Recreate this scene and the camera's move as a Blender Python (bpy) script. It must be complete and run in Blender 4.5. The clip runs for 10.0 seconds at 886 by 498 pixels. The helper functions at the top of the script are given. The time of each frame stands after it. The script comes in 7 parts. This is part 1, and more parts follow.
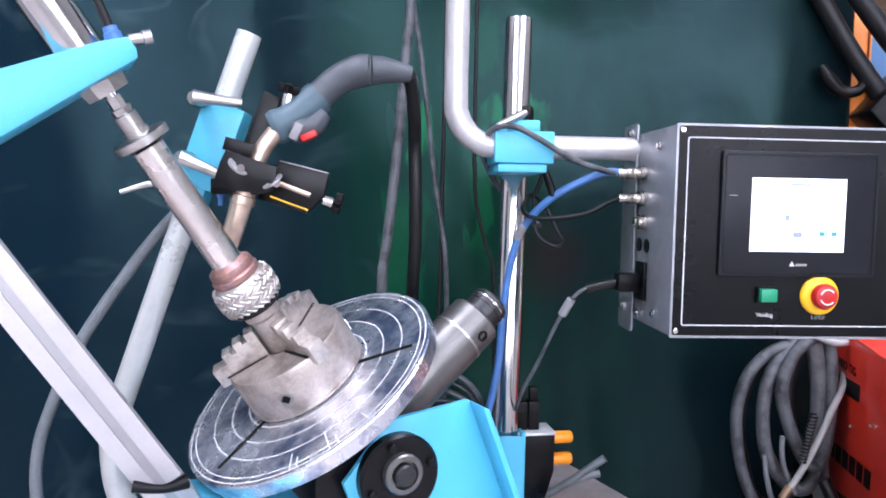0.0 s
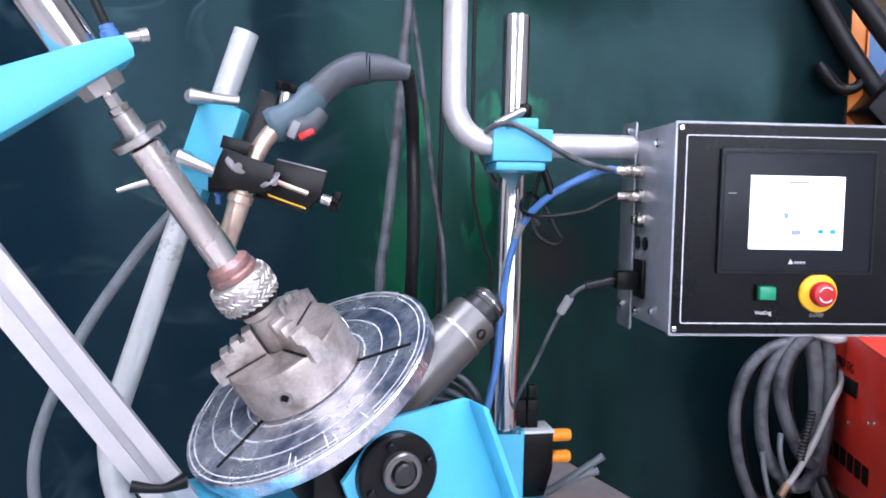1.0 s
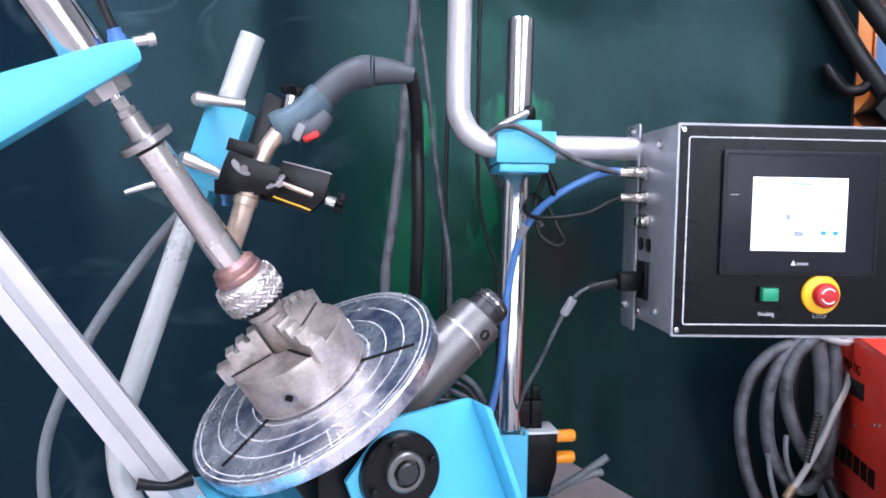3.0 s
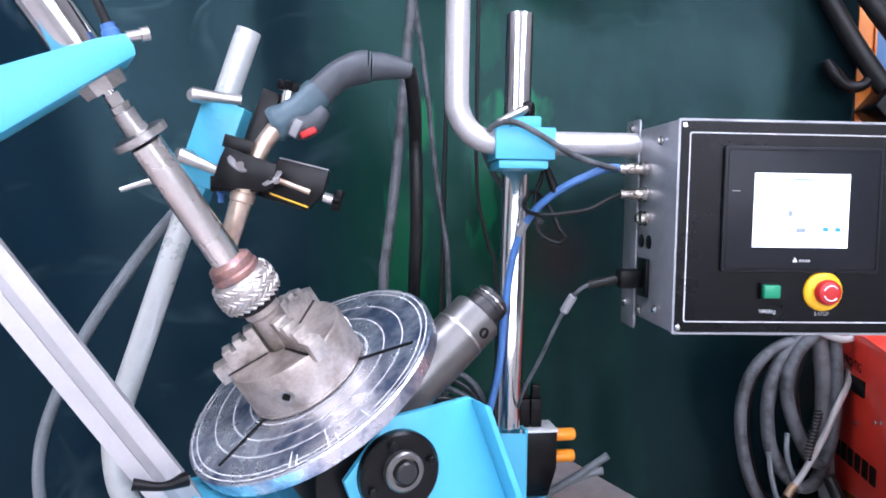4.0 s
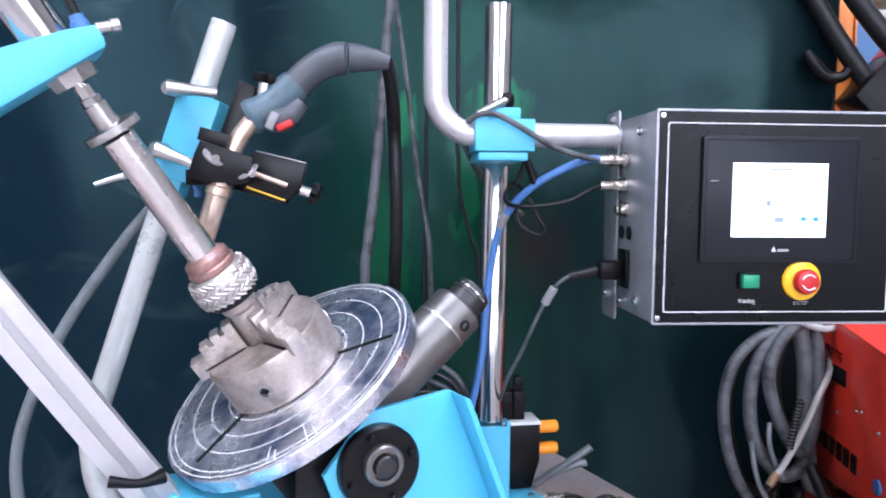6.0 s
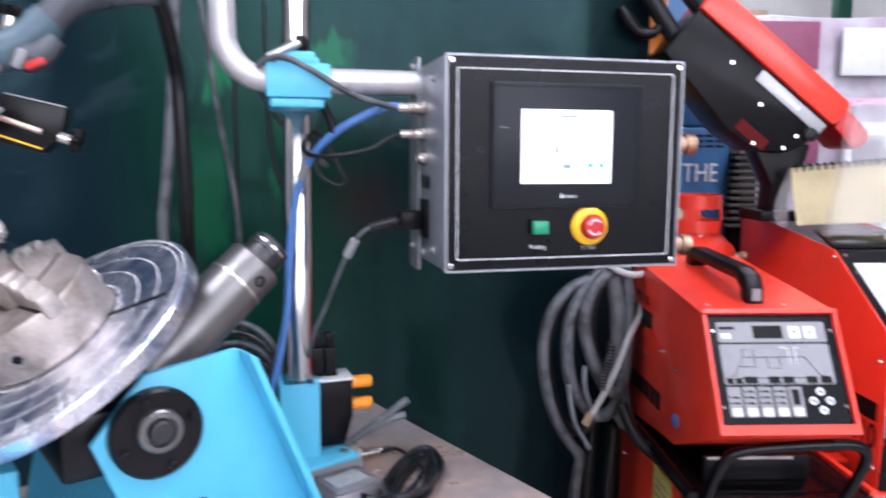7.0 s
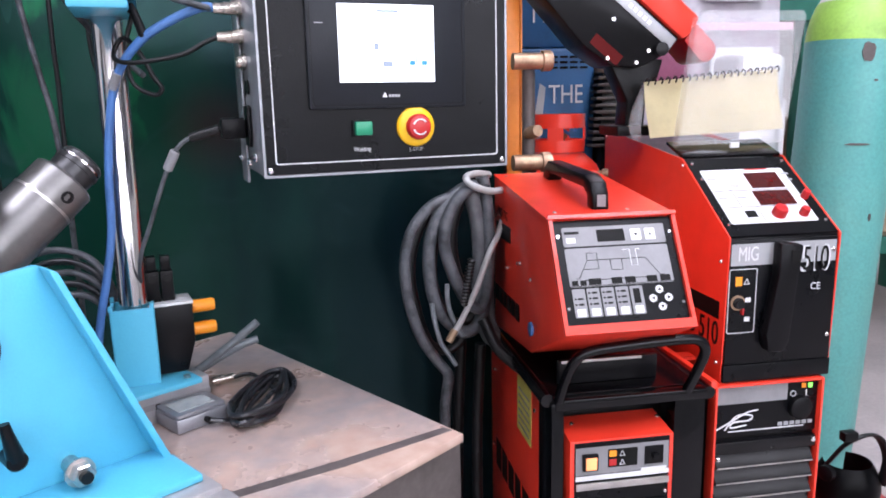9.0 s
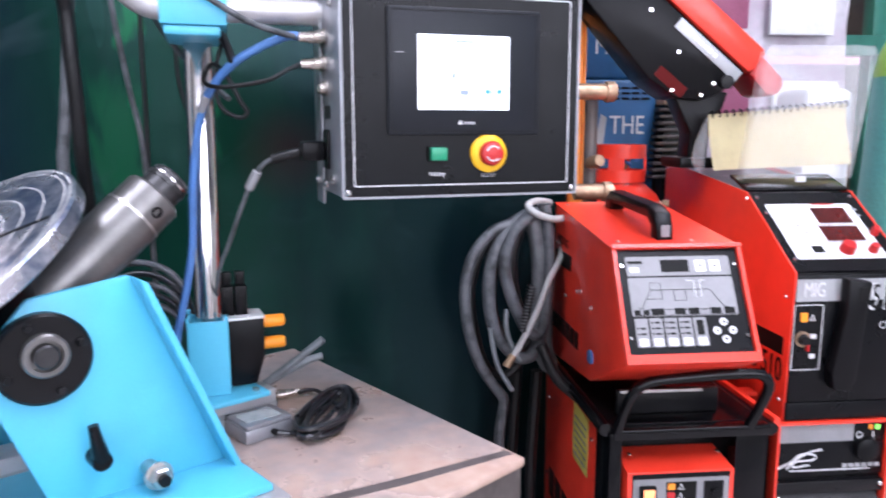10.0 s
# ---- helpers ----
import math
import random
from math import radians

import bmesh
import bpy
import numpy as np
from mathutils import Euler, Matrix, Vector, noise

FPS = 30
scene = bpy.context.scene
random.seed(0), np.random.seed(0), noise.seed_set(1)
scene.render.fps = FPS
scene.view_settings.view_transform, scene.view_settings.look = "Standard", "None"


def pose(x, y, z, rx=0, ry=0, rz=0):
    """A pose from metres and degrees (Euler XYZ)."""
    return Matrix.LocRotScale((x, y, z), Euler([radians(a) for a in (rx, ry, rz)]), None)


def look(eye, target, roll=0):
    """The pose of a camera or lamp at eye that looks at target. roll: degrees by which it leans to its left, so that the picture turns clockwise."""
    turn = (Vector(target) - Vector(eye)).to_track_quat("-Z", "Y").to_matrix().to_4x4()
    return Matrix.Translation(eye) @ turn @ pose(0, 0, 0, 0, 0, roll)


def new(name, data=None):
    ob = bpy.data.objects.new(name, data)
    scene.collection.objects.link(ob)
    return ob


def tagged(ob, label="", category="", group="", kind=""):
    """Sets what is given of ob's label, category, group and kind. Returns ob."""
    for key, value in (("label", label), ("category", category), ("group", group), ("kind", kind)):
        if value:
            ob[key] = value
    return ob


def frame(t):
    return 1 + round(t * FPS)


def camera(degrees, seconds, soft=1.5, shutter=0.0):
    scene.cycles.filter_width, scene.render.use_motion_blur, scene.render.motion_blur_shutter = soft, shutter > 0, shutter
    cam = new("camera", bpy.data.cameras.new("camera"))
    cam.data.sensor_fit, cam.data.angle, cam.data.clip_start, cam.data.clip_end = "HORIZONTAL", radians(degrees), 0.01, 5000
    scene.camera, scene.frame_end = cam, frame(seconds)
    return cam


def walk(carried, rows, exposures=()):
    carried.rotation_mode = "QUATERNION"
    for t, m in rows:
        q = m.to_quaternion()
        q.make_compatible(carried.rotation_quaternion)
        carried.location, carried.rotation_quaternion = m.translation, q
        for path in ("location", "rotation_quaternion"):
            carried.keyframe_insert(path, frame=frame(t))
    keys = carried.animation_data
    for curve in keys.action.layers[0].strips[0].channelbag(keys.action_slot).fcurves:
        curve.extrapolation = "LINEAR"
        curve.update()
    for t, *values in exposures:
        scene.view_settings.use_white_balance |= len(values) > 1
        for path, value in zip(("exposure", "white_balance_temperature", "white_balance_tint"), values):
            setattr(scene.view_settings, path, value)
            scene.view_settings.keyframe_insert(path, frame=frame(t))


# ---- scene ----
cam = camera(62.0, 10.0, soft=1.8, shutter=0.5)
PATH = [
    (0, (-0.32, -0.816, 1.343), (-0.191, 1.175, 1.211), 1.1),
    (0.5, (-0.321, -0.799, 1.34), (-0.185, 1.192, 1.21), 1.2),
    (1, (-0.321, -0.814, 1.344), (-0.185, 1.176, 1.205), 1.0),
    (1.5, (-0.32, -0.816, 1.34), (-0.189, 1.175, 1.207), 1.0),
    (2, (-0.32, -0.82, 1.342), (-0.188, 1.172, 1.213), 1.1),
    (2.5, (-0.316, -0.823, 1.344), (-0.206, 1.17, 1.212), 1.0),
    (4, (-0.314, -0.813, 1.342), (-0.2, 1.179, 1.203), 0.9),
    (4.5, (-0.317, -0.809, 1.342), (-0.203, 1.183, 1.196), 0.8),
    (5, (-0.316, -0.806, 1.34), (-0.205, 1.186, 1.195), 0.7),
    (6.3, (-0.287, -0.81, 1.339), (-0.103, 1.175, 1.177), 0.2),
    (6.5, (-0.269, -0.81, 1.338), (-0.017, 1.165, 1.153), 0.1),
    (7, (-0.209, -0.797, 1.324), (0.274, 1.127, 1.071), 0.2),
    (7.5, (-0.159, -0.803, 1.306), (0.487, 1.063, 0.991), -0.2),
    (8, (-0.13, -0.809, 1.277), (0.586, 1.021, 0.906), -0.2),
    (8.5, (-0.118, -0.812, 1.265), (0.601, 1.011, 0.865), -0.7),
    (9, (-0.115, -0.815, 1.268), (0.589, 1.016, 0.879), -1.3),
    (9.5, (-0.118, -0.832, 1.264), (0.574, 1.01, 0.904), -1.2),
    (10, (-0.147, -0.825, 1.268), (0.443, 1.059, 0.952), -0.1),
]
walk(cam, [(t, look(eye, target, roll)) for t, eye, target, roll in PATH],
     exposures=[(0, 0.06, 6600, 10), (1, 0.0, 6500, 10), (2.5, 0.0, 6500, 10), (4, 0.04, 6500, 10), (5, 0.04, 6500, 10), (6.5, 0.04, 6500, 10),
                (7, -0.10, 6750, 10), (7.5, -0.05, 6850, 10), (8.5, -0.12, 6950, 10), (9.3, -0.06, 6950, 10), (10, 0.06, 6700, 10)])

# ---- light ----
world = bpy.data.worlds.new("world")
scene.world = world
world.use_nodes = True
_bg = world.node_tree.nodes["Background"]
_sky = world.node_tree.nodes.new("ShaderNodeTexSky")
_sky.sky_type, _sky.sun_disc = "NISHITA", False
_sky.sun_elevation, _sky.sun_rotation = radians(50), radians(200)
world.node_tree.links.new(_sky.outputs[0], _bg.inputs[0])
_bg.inputs[1].default_value = 0.12


def skylight(x, y, z, sx, sy, watts, colour=(0.925, 0.952, 1.25)):
    """Daylight that falls through an opening of the roof."""
    d = bpy.data.lights.new("roof_light", "AREA")
    d.shape, d.size, d.size_y, d.energy, d.color = "RECTANGLE", sx, sy, watts, colour
    ob = new("roof_light", d)
    ob.matrix_world = pose(x, y, z)
    return ob


ROOF = 4.2
SKYLIGHTS = [(-1.6, -1.6, 1.2, 3.0), (1.4, -1.6, 1.2, 3.0), (2.6, 3.2, 1.4, 3.0)]
for _x, _y, _sx, _sy in SKYLIGHTS:
    skylight(_x, _y, ROOF - 0.01, _sx - 0.1, _sy - 0.1, 122)
# lamp added behind the camera for frontal light and reflections
_w = skylight(0.5, -3.97, 2.2, 5.0, 1.9, 84)
_w.name = "panel_light"
_w.matrix_world = look((0.5, -3.97, 2.2), (0.3, 0, 1.6))


# ---- materials ----
def material(name, colour, rough=0.5, metal=0.0, vary=0.15, scale=12.0, fine=150.0, bump=0.1, other=None, blend=(0.45, 0.65),
             rough_vary=0.12, coat=0.0, stretch=(1, 1, 1), transmission=0.0, glow=0.0, alpha=1.0, by_object=0.0, grain_amount=None, gloss=0.5):
    m = bpy.data.materials.new(name)
    m.use_nodes = True
    nt = m.node_tree
    b = nt.nodes["Principled BSDF"]
    add, link = nt.nodes.new, nt.links.new
    tc = add("ShaderNodeTexCoord")
    mp = add("ShaderNodeMapping")
    mp.inputs["Scale"].default_value = stretch
    link(tc.outputs["Object"], mp.inputs["Vector"])
    big = add("ShaderNodeTexNoise")
    big.inputs["Scale"].default_value, big.inputs["Detail"].default_value, big.inputs["Roughness"].default_value = scale, 5, 0.6
    small = add("ShaderNodeTexNoise")
    small.inputs["Scale"].default_value, small.inputs["Detail"].default_value = fine, 3
    link(mp.outputs[0], big.inputs["Vector"])
    link(mp.outputs[0], small.inputs["Vector"])
    ramp = add("ShaderNodeValToRGB")
    c2 = other or tuple(max(0.0, c * (1 - 1.6 * vary)) for c in colour)
    ramp.color_ramp.elements[0].position, ramp.color_ramp.elements[1].position = blend
    ramp.color_ramp.elements[0].color = (*colour, 1)
    ramp.color_ramp.elements[1].color = (*c2, 1)
    link(big.outputs["Fac"], ramp.inputs["Fac"])
    grain = add("ShaderNodeMixRGB")
    grain.blend_type = "OVERLAY"
    grain.inputs["Fac"].default_value = vary if grain_amount is None else grain_amount
    link(ramp.outputs["Color"], grain.inputs[1])
    link(small.outputs["Fac"], grain.inputs[2])
    out = grain.outputs[0]
    if by_object:
        info = add("ShaderNodeObjectInfo")
        hsv = add("ShaderNodeHueSaturation")
        mr = add("ShaderNodeMapRange")
        mr.inputs["To Min"].default_value, mr.inputs["To Max"].default_value = 1 - by_object, 1 + by_object
        link(info.outputs["Random"], mr.inputs["Value"])
        link(mr.outputs[0], hsv.inputs["Value"])
        link(out, hsv.inputs["Color"])
        out = hsv.outputs[0]
    link(out, b.inputs["Base Color"])
    rr = add("ShaderNodeMapRange")
    rr.inputs["To Min"].default_value, rr.inputs["To Max"].default_value = max(0.02, rough - rough_vary), min(1.0, rough + rough_vary)
    link(big.outputs["Fac"], rr.inputs["Value"])
    link(rr.outputs[0], b.inputs["Roughness"])
    b.inputs["Metallic"].default_value = metal
    b.inputs["Coat Weight"].default_value = coat
    b.inputs["Specular IOR Level"].default_value = gloss
    b.inputs["Transmission Weight"].default_value = transmission
    b.inputs["Alpha"].default_value = alpha
    if glow:
        link(out, b.inputs["Emission Color"])
        b.inputs["Emission Strength"].default_value = glow
    if bump:
        bn = add("ShaderNodeBump")
        bn.inputs["Strength"].default_value, bn.inputs["Distance"].default_value = bump, 0.002
        link(small.outputs["Fac"], bn.inputs["Height"])
        link(bn.outputs[0], b.inputs["Normal"])
    return m


BLUE = material("blue_paint", (0.080, 0.450, 0.630), 0.40, vary=0.06, scale=9, fine=320, bump=0.12, rough_vary=0.06)
CHROME = material("chrome", (0.74, 0.72, 0.72), 0.13, 1.0, vary=0.08, scale=14, fine=90, bump=0, rough_vary=0.05)
STEEL = material("machined_steel", (0.56, 0.54, 0.52), 0.32, 1.0, vary=0.15, scale=20, fine=220, bump=0.06, stretch=(1, 1, 4))
JAW_STEEL = material("worn_jaw_steel", (0.60, 0.55, 0.51), 0.40, 0.75, vary=0.22, scale=40, fine=260, bump=0.15, other=(0.32, 0.28, 0.25))
CHUCK_STEEL = material("cast_steel", (0.46, 0.405, 0.37), 0.45, 0.7, vary=0.22, scale=26, fine=260, bump=0.2, other=(0.27, 0.23, 0.20))
DISC_STEEL = material("smeared_steel", (0.74, 0.76, 0.82), 0.30, 0.9, vary=0.25, scale=17, fine=70, bump=0.05, other=(0.15, 0.20, 0.31), blend=(0.42, 0.60), rough_vary=0.24)
SCRIBE = material("scribed_line", (0.80, 0.80, 0.80), 0.5, 0.2, vary=0.1)
WHITE_TUBE = material("white_painted_tube", (0.54, 0.56, 0.55), 0.30, 0.25, vary=0.08, scale=18, fine=240, bump=0.05)
GREY_PIPE = material("galvanised_pipe", (0.52, 0.51, 0.515), 0.38, 0.45, vary=0.10, scale=30, fine=200, bump=0.08)
ALU = material("anodised_aluminium", (0.52, 0.505, 0.515), 0.40, 0.55, vary=0.06, scale=20, fine=300, bump=0.04)
# darker copy of ALU that puts the grooves' shade into the colour
ALU_DARK = material("darker_aluminium", (0.40, 0.39, 0.40), 0.45, 0.6, vary=0.06)
BLACK_METAL = material("black_anodised", (0.005, 0.005, 0.006), 0.32, 0.0, gloss=0.25, vary=0.2, scale=20, fine=260, bump=0.06)
BLACK_PLASTIC = material("black_plastic", (0.0035, 0.0036, 0.0045), 0.32, gloss=0.16, vary=0.2, scale=20, fine=420, bump=0.15)
BLACK_PANEL = material("black_panel", (0.003, 0.0034, 0.0045), 0.30, gloss=0.16, vary=0.2, scale=20, fine=500, bump=0.10)
BEZEL = material("bezel_plastic", (0.009, 0.011, 0.015), 0.40, gloss=0.25, vary=0.1, scale=20, fine=500, bump=0.12)
BOX_GREY = material("box_grey_metal", (0.29, 0.30, 0.325), 0.38, 0.55, vary=0.10, scale=16, fine=300, bump=0.10)
RUBBER = material("black_rubber", (0.006, 0.0065, 0.0075), 0.42, gloss=0.3, vary=0.2, scale=30, fine=300, bump=0.2)
GREY_RUBBER = material("grey_hose", (0.085, 0.092, 0.102), 0.48, vary=0.35, scale=34, fine=420, bump=0.5, other=(0.022, 0.025, 0.029))
TORCH_GREY = material("torch_grip", (0.055, 0.064, 0.075), 0.48, vary=0.15, scale=30, fine=500, bump=0.25)
TORCH_BLUE = material("torch_front_grip", (0.055, 0.10, 0.125), 0.45, vary=0.15, scale=30, fine=500, bump=0.15)
CABLE_BLUE = material("blue_cable", (0.06, 0.17, 0.42), 0.45, vary=0.12, scale=30, fine=300)
HOSE_LIGHT = material("light_grey_hose", (0.16, 0.18, 0.195), 0.4, vary=0.15, scale=30, fine=200)
COPPER = material("nozzle_metal", (0.62, 0.50, 0.40), 0.38, 0.85, vary=0.25, scale=50, fine=200, bump=0.12, other=(0.42, 0.30, 0.24))
WELD = material("heat_tinted_weld", (0.46, 0.26, 0.22), 0.45, 0.8, vary=0.3, scale=60, fine=300, bump=0.3, other=(0.30, 0.20, 0.22))
BRAID = material("braided_steel", (0.60, 0.56, 0.53), 0.40, 0.8, vary=0.2, scale=40, fine=200, bump=0.15)
RED = material("red_paint", (0.80, 0.042, 0.022), 0.34, coat=0.2, vary=0.07, scale=10, fine=380, bump=0.10, rough_vary=0.06)
RED_DARK = material("red_plastic", (0.46, 0.012, 0.014), 0.35, vary=0.06)
ORANGE = material("orange_plastic", (0.90, 0.30, 0.02), 0.4, vary=0.08)
ORANGE_PAINT = material("orange_paint", (0.80, 0.25, 0.04), 0.45, vary=0.12, scale=14)
YELLOW = material("yellow_plastic", (0.85, 0.48, 0.015), 0.4, vary=0.06)
GREEN = material("green_plastic", (0.005, 0.22, 0.11), 0.35, vary=0.06)
WHITE_INK = material("white_ink", (0.62, 0.63, 0.64), 0.5, vary=0.03, bump=0)
SILVER_INK = material("silver_ink", (0.36, 0.37, 0.38), 0.4, 0.3, vary=0.06, bump=0.03)
BLACK_INK = material("black_ink", (0.005, 0.005, 0.005), 0.5, gloss=0.15, vary=0.05, bump=0)
PALE = material("pale_overlay", (0.66, 0.67, 0.68), 0.4, vary=0.05, scale=30)
GREY_OVERLAY = material("grey_overlay", (0.22, 0.22, 0.23), 0.42, vary=0.06, scale=30)
DISPLAY = material("red_display", (0.07, 0.006, 0.006), 0.15, vary=0.2)
LCD = material("lit_screen", (0.88, 0.93, 1.0), 0.3, vary=0.0, bump=0, glow=0.75)
LCD_GREY = material("screen_mark", (0.20, 0.25, 0.32), 0.3, vary=0.0, bump=0, glow=0.35)
LCD_BLUE = material("screen_blue", (0.02, 0.22, 0.45), 0.3, vary=0.0, bump=0, glow=0.5)
LAMP_ORANGE = material("lit_orange_switch", (1.0, 0.36, 0.15), 0.3, vary=0.0, bump=0, glow=0.9)
LAMP_GREEN = material("lit_green_lamp", (0.25, 1.0, 0.15), 0.3, vary=0.0, bump=0, glow=1.0)
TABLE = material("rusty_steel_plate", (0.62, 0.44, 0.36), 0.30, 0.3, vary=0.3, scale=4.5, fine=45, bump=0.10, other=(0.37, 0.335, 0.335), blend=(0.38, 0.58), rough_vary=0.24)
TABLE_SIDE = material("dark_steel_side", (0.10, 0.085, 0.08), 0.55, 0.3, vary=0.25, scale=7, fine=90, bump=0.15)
CONCRETE = material("concrete_floor", (0.46, 0.42, 0.41), 0.55, vary=0.16, scale=1.6, fine=60, bump=0.1, other=(0.36, 0.33, 0.32))
WALL = material("wall_paint", (0.55, 0.55, 0.53), 0.7, vary=0.12, scale=1.5, fine=60)
CEILING = material("ceiling_sheet", (0.55, 0.56, 0.57), 0.6, vary=0.08, scale=2, fine=60)
GLASS_ROOF = material("roof_light_sheet", (0.93, 0.96, 1.05), 0.4, vary=0.0, bump=0, glow=3.0)
PAPER = material("yellow_paper", (0.74, 0.66, 0.40), 0.7, vary=0.06, scale=20, fine=200)
IVORY_HOSE = material("ivory_hose", (0.42, 0.42, 0.41), 0.4, vary=0.1, scale=20)
STICKER = material("yellow_sticker", (0.62, 0.55, 0.12), 0.5, vary=0.06, scale=20)
CLEAR = material("clear_plastic", (0.86, 0.87, 0.88), 0.22, vary=0.05, scale=12, bump=0.05, alpha=0.13, rough_vary=0.1)
WRAP = material("stretch_wrap", (0.50, 0.48, 0.52), 0.35, vary=0.3, scale=5, fine=40, bump=0.6, other=(0.36, 0.27, 0.33))
CYLINDER = material("green_gas_cylinder", (0.085, 0.33, 0.30), 0.45, vary=0.22, scale=7, fine=120, bump=0.12, other=(0.10, 0.34, 0.30))
LIME = material("lime_paint", (0.30, 0.55, 0.10), 0.42, vary=0.2, scale=9, fine=120, bump=0.1)
BLUE_MACHINE = material("blue_machine_paint", (0.015, 0.10, 0.24), 0.45, vary=0.15, scale=10, fine=200, bump=0.1)
MAROON_PLASTIC = material("maroon_plastic", (0.085, 0.005, 0.005), 0.5, gloss=0.08, vary=0.1)
BRASS = material("dull_brass", (0.42, 0.28, 0.18), 0.42, 0.6, vary=0.25, scale=30, fine=150, bump=0.15)
WOOD = material("pale_wood", (0.50, 0.36, 0.24), 0.6, vary=0.2, scale=10, fine=80, stretch=(1, 6, 6))
CARDBOARD = material("cardboard", (0.46, 0.34, 0.24), 0.75, vary=0.12, scale=8, fine=90)
MAROON = material("maroon_box", (0.26, 0.07, 0.13), 0.55, vary=0.15, scale=6)
GREEN_SHELF = material("green_shelf_paint", (0.02, 0.17, 0.12), 0.45, vary=0.15, scale=8)


def curtain_material():
    """Dark tinted vinyl: glossy, nearly opaque, with see-through green painted into its colour."""
    m = bpy.data.materials.new("tinted_vinyl")
    m.use_nodes = True
    nt = m.node_tree
    b = nt.nodes["Principled BSDF"]
    add, link = nt.nodes.new, nt.links.new
    tc = add("ShaderNodeTexCoord")
    mp = add("ShaderNodeMapping")
    mp.inputs["Scale"].default_value = (2.2, 1, 0.8)
    link(tc.outputs["Object"], mp.inputs["Vector"])
    n1 = add("ShaderNodeTexNoise")
    n1.inputs["Scale"].default_value, n1.inputs["Detail"].default_value = 1.6, 4
    link(mp.outputs[0], n1.inputs["Vector"])
    r1 = add("ShaderNodeValToRGB")
    e = r1.color_ramp.elements
    e[0].position, e[0].color = 0.35, (0.005, 0.016, 0.022, 1)
    e[1].position, e[1].color = 0.72, (0.005, 0.034, 0.026, 1)
    mid = e.new(0.52)
    mid.color = (0.004, 0.016, 0.017, 1)
    link(n1.outputs["Fac"], r1.inputs["Fac"])
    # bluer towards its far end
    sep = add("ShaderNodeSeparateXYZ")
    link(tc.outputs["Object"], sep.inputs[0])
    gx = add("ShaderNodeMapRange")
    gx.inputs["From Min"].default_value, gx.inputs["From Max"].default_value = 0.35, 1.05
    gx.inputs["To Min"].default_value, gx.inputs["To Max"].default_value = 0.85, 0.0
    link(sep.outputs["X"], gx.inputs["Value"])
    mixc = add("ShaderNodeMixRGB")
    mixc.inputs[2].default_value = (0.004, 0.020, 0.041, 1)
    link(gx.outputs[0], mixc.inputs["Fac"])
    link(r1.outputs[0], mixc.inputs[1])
    # brighter green light coming through the sheet, painted into its colour with ragged edges
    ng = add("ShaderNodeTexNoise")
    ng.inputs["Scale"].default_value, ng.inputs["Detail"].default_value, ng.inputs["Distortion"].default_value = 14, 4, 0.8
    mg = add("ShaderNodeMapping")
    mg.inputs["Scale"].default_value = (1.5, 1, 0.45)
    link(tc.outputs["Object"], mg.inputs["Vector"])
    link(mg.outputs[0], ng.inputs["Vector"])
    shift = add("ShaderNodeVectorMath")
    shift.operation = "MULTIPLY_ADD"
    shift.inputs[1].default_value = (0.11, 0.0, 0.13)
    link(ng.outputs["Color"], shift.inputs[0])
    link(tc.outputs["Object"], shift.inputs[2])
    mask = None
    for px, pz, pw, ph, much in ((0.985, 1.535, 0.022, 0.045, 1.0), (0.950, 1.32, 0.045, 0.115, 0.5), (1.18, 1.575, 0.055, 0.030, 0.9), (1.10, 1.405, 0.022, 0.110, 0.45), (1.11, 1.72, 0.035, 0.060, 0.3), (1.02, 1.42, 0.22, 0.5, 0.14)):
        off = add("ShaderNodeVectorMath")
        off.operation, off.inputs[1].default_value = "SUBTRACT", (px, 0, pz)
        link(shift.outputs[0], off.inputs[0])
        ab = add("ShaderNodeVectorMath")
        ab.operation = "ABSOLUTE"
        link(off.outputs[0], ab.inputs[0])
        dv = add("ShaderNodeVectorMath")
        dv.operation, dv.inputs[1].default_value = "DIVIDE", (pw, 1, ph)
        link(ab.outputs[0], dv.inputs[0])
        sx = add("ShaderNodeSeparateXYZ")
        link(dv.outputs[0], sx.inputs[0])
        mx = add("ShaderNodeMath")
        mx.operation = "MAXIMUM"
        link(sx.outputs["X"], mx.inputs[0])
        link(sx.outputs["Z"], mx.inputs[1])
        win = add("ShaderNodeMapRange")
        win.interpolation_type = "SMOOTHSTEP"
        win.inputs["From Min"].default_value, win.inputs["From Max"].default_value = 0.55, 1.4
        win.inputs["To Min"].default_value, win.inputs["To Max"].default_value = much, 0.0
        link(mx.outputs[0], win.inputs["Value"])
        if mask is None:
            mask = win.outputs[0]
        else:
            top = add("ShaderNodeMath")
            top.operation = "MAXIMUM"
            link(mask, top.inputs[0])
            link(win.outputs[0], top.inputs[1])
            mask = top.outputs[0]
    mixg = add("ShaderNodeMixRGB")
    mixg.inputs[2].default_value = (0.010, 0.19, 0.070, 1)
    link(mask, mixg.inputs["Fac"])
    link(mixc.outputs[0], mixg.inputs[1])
    # faint red showing through from behind, painted into the sheet's colour
    far = add("ShaderNodeVectorMath")
    far.operation = "DISTANCE"
    far.inputs[1].default_value = (1.19, 0.0, 1.225)
    link(tc.outputs["Object"], far.inputs[0])
    spot = add("ShaderNodeMapRange")
    spot.inputs["From Min"].default_value, spot.inputs["From Max"].default_value = 0.02, 0.10
    spot.inputs["To Min"].default_value, spot.inputs["To Max"].default_value = 0.8, 0.0
    link(far.outputs["Value"], spot.inputs["Value"])
    sm = add("ShaderNodeMath")
    sm.operation = "MULTIPLY"
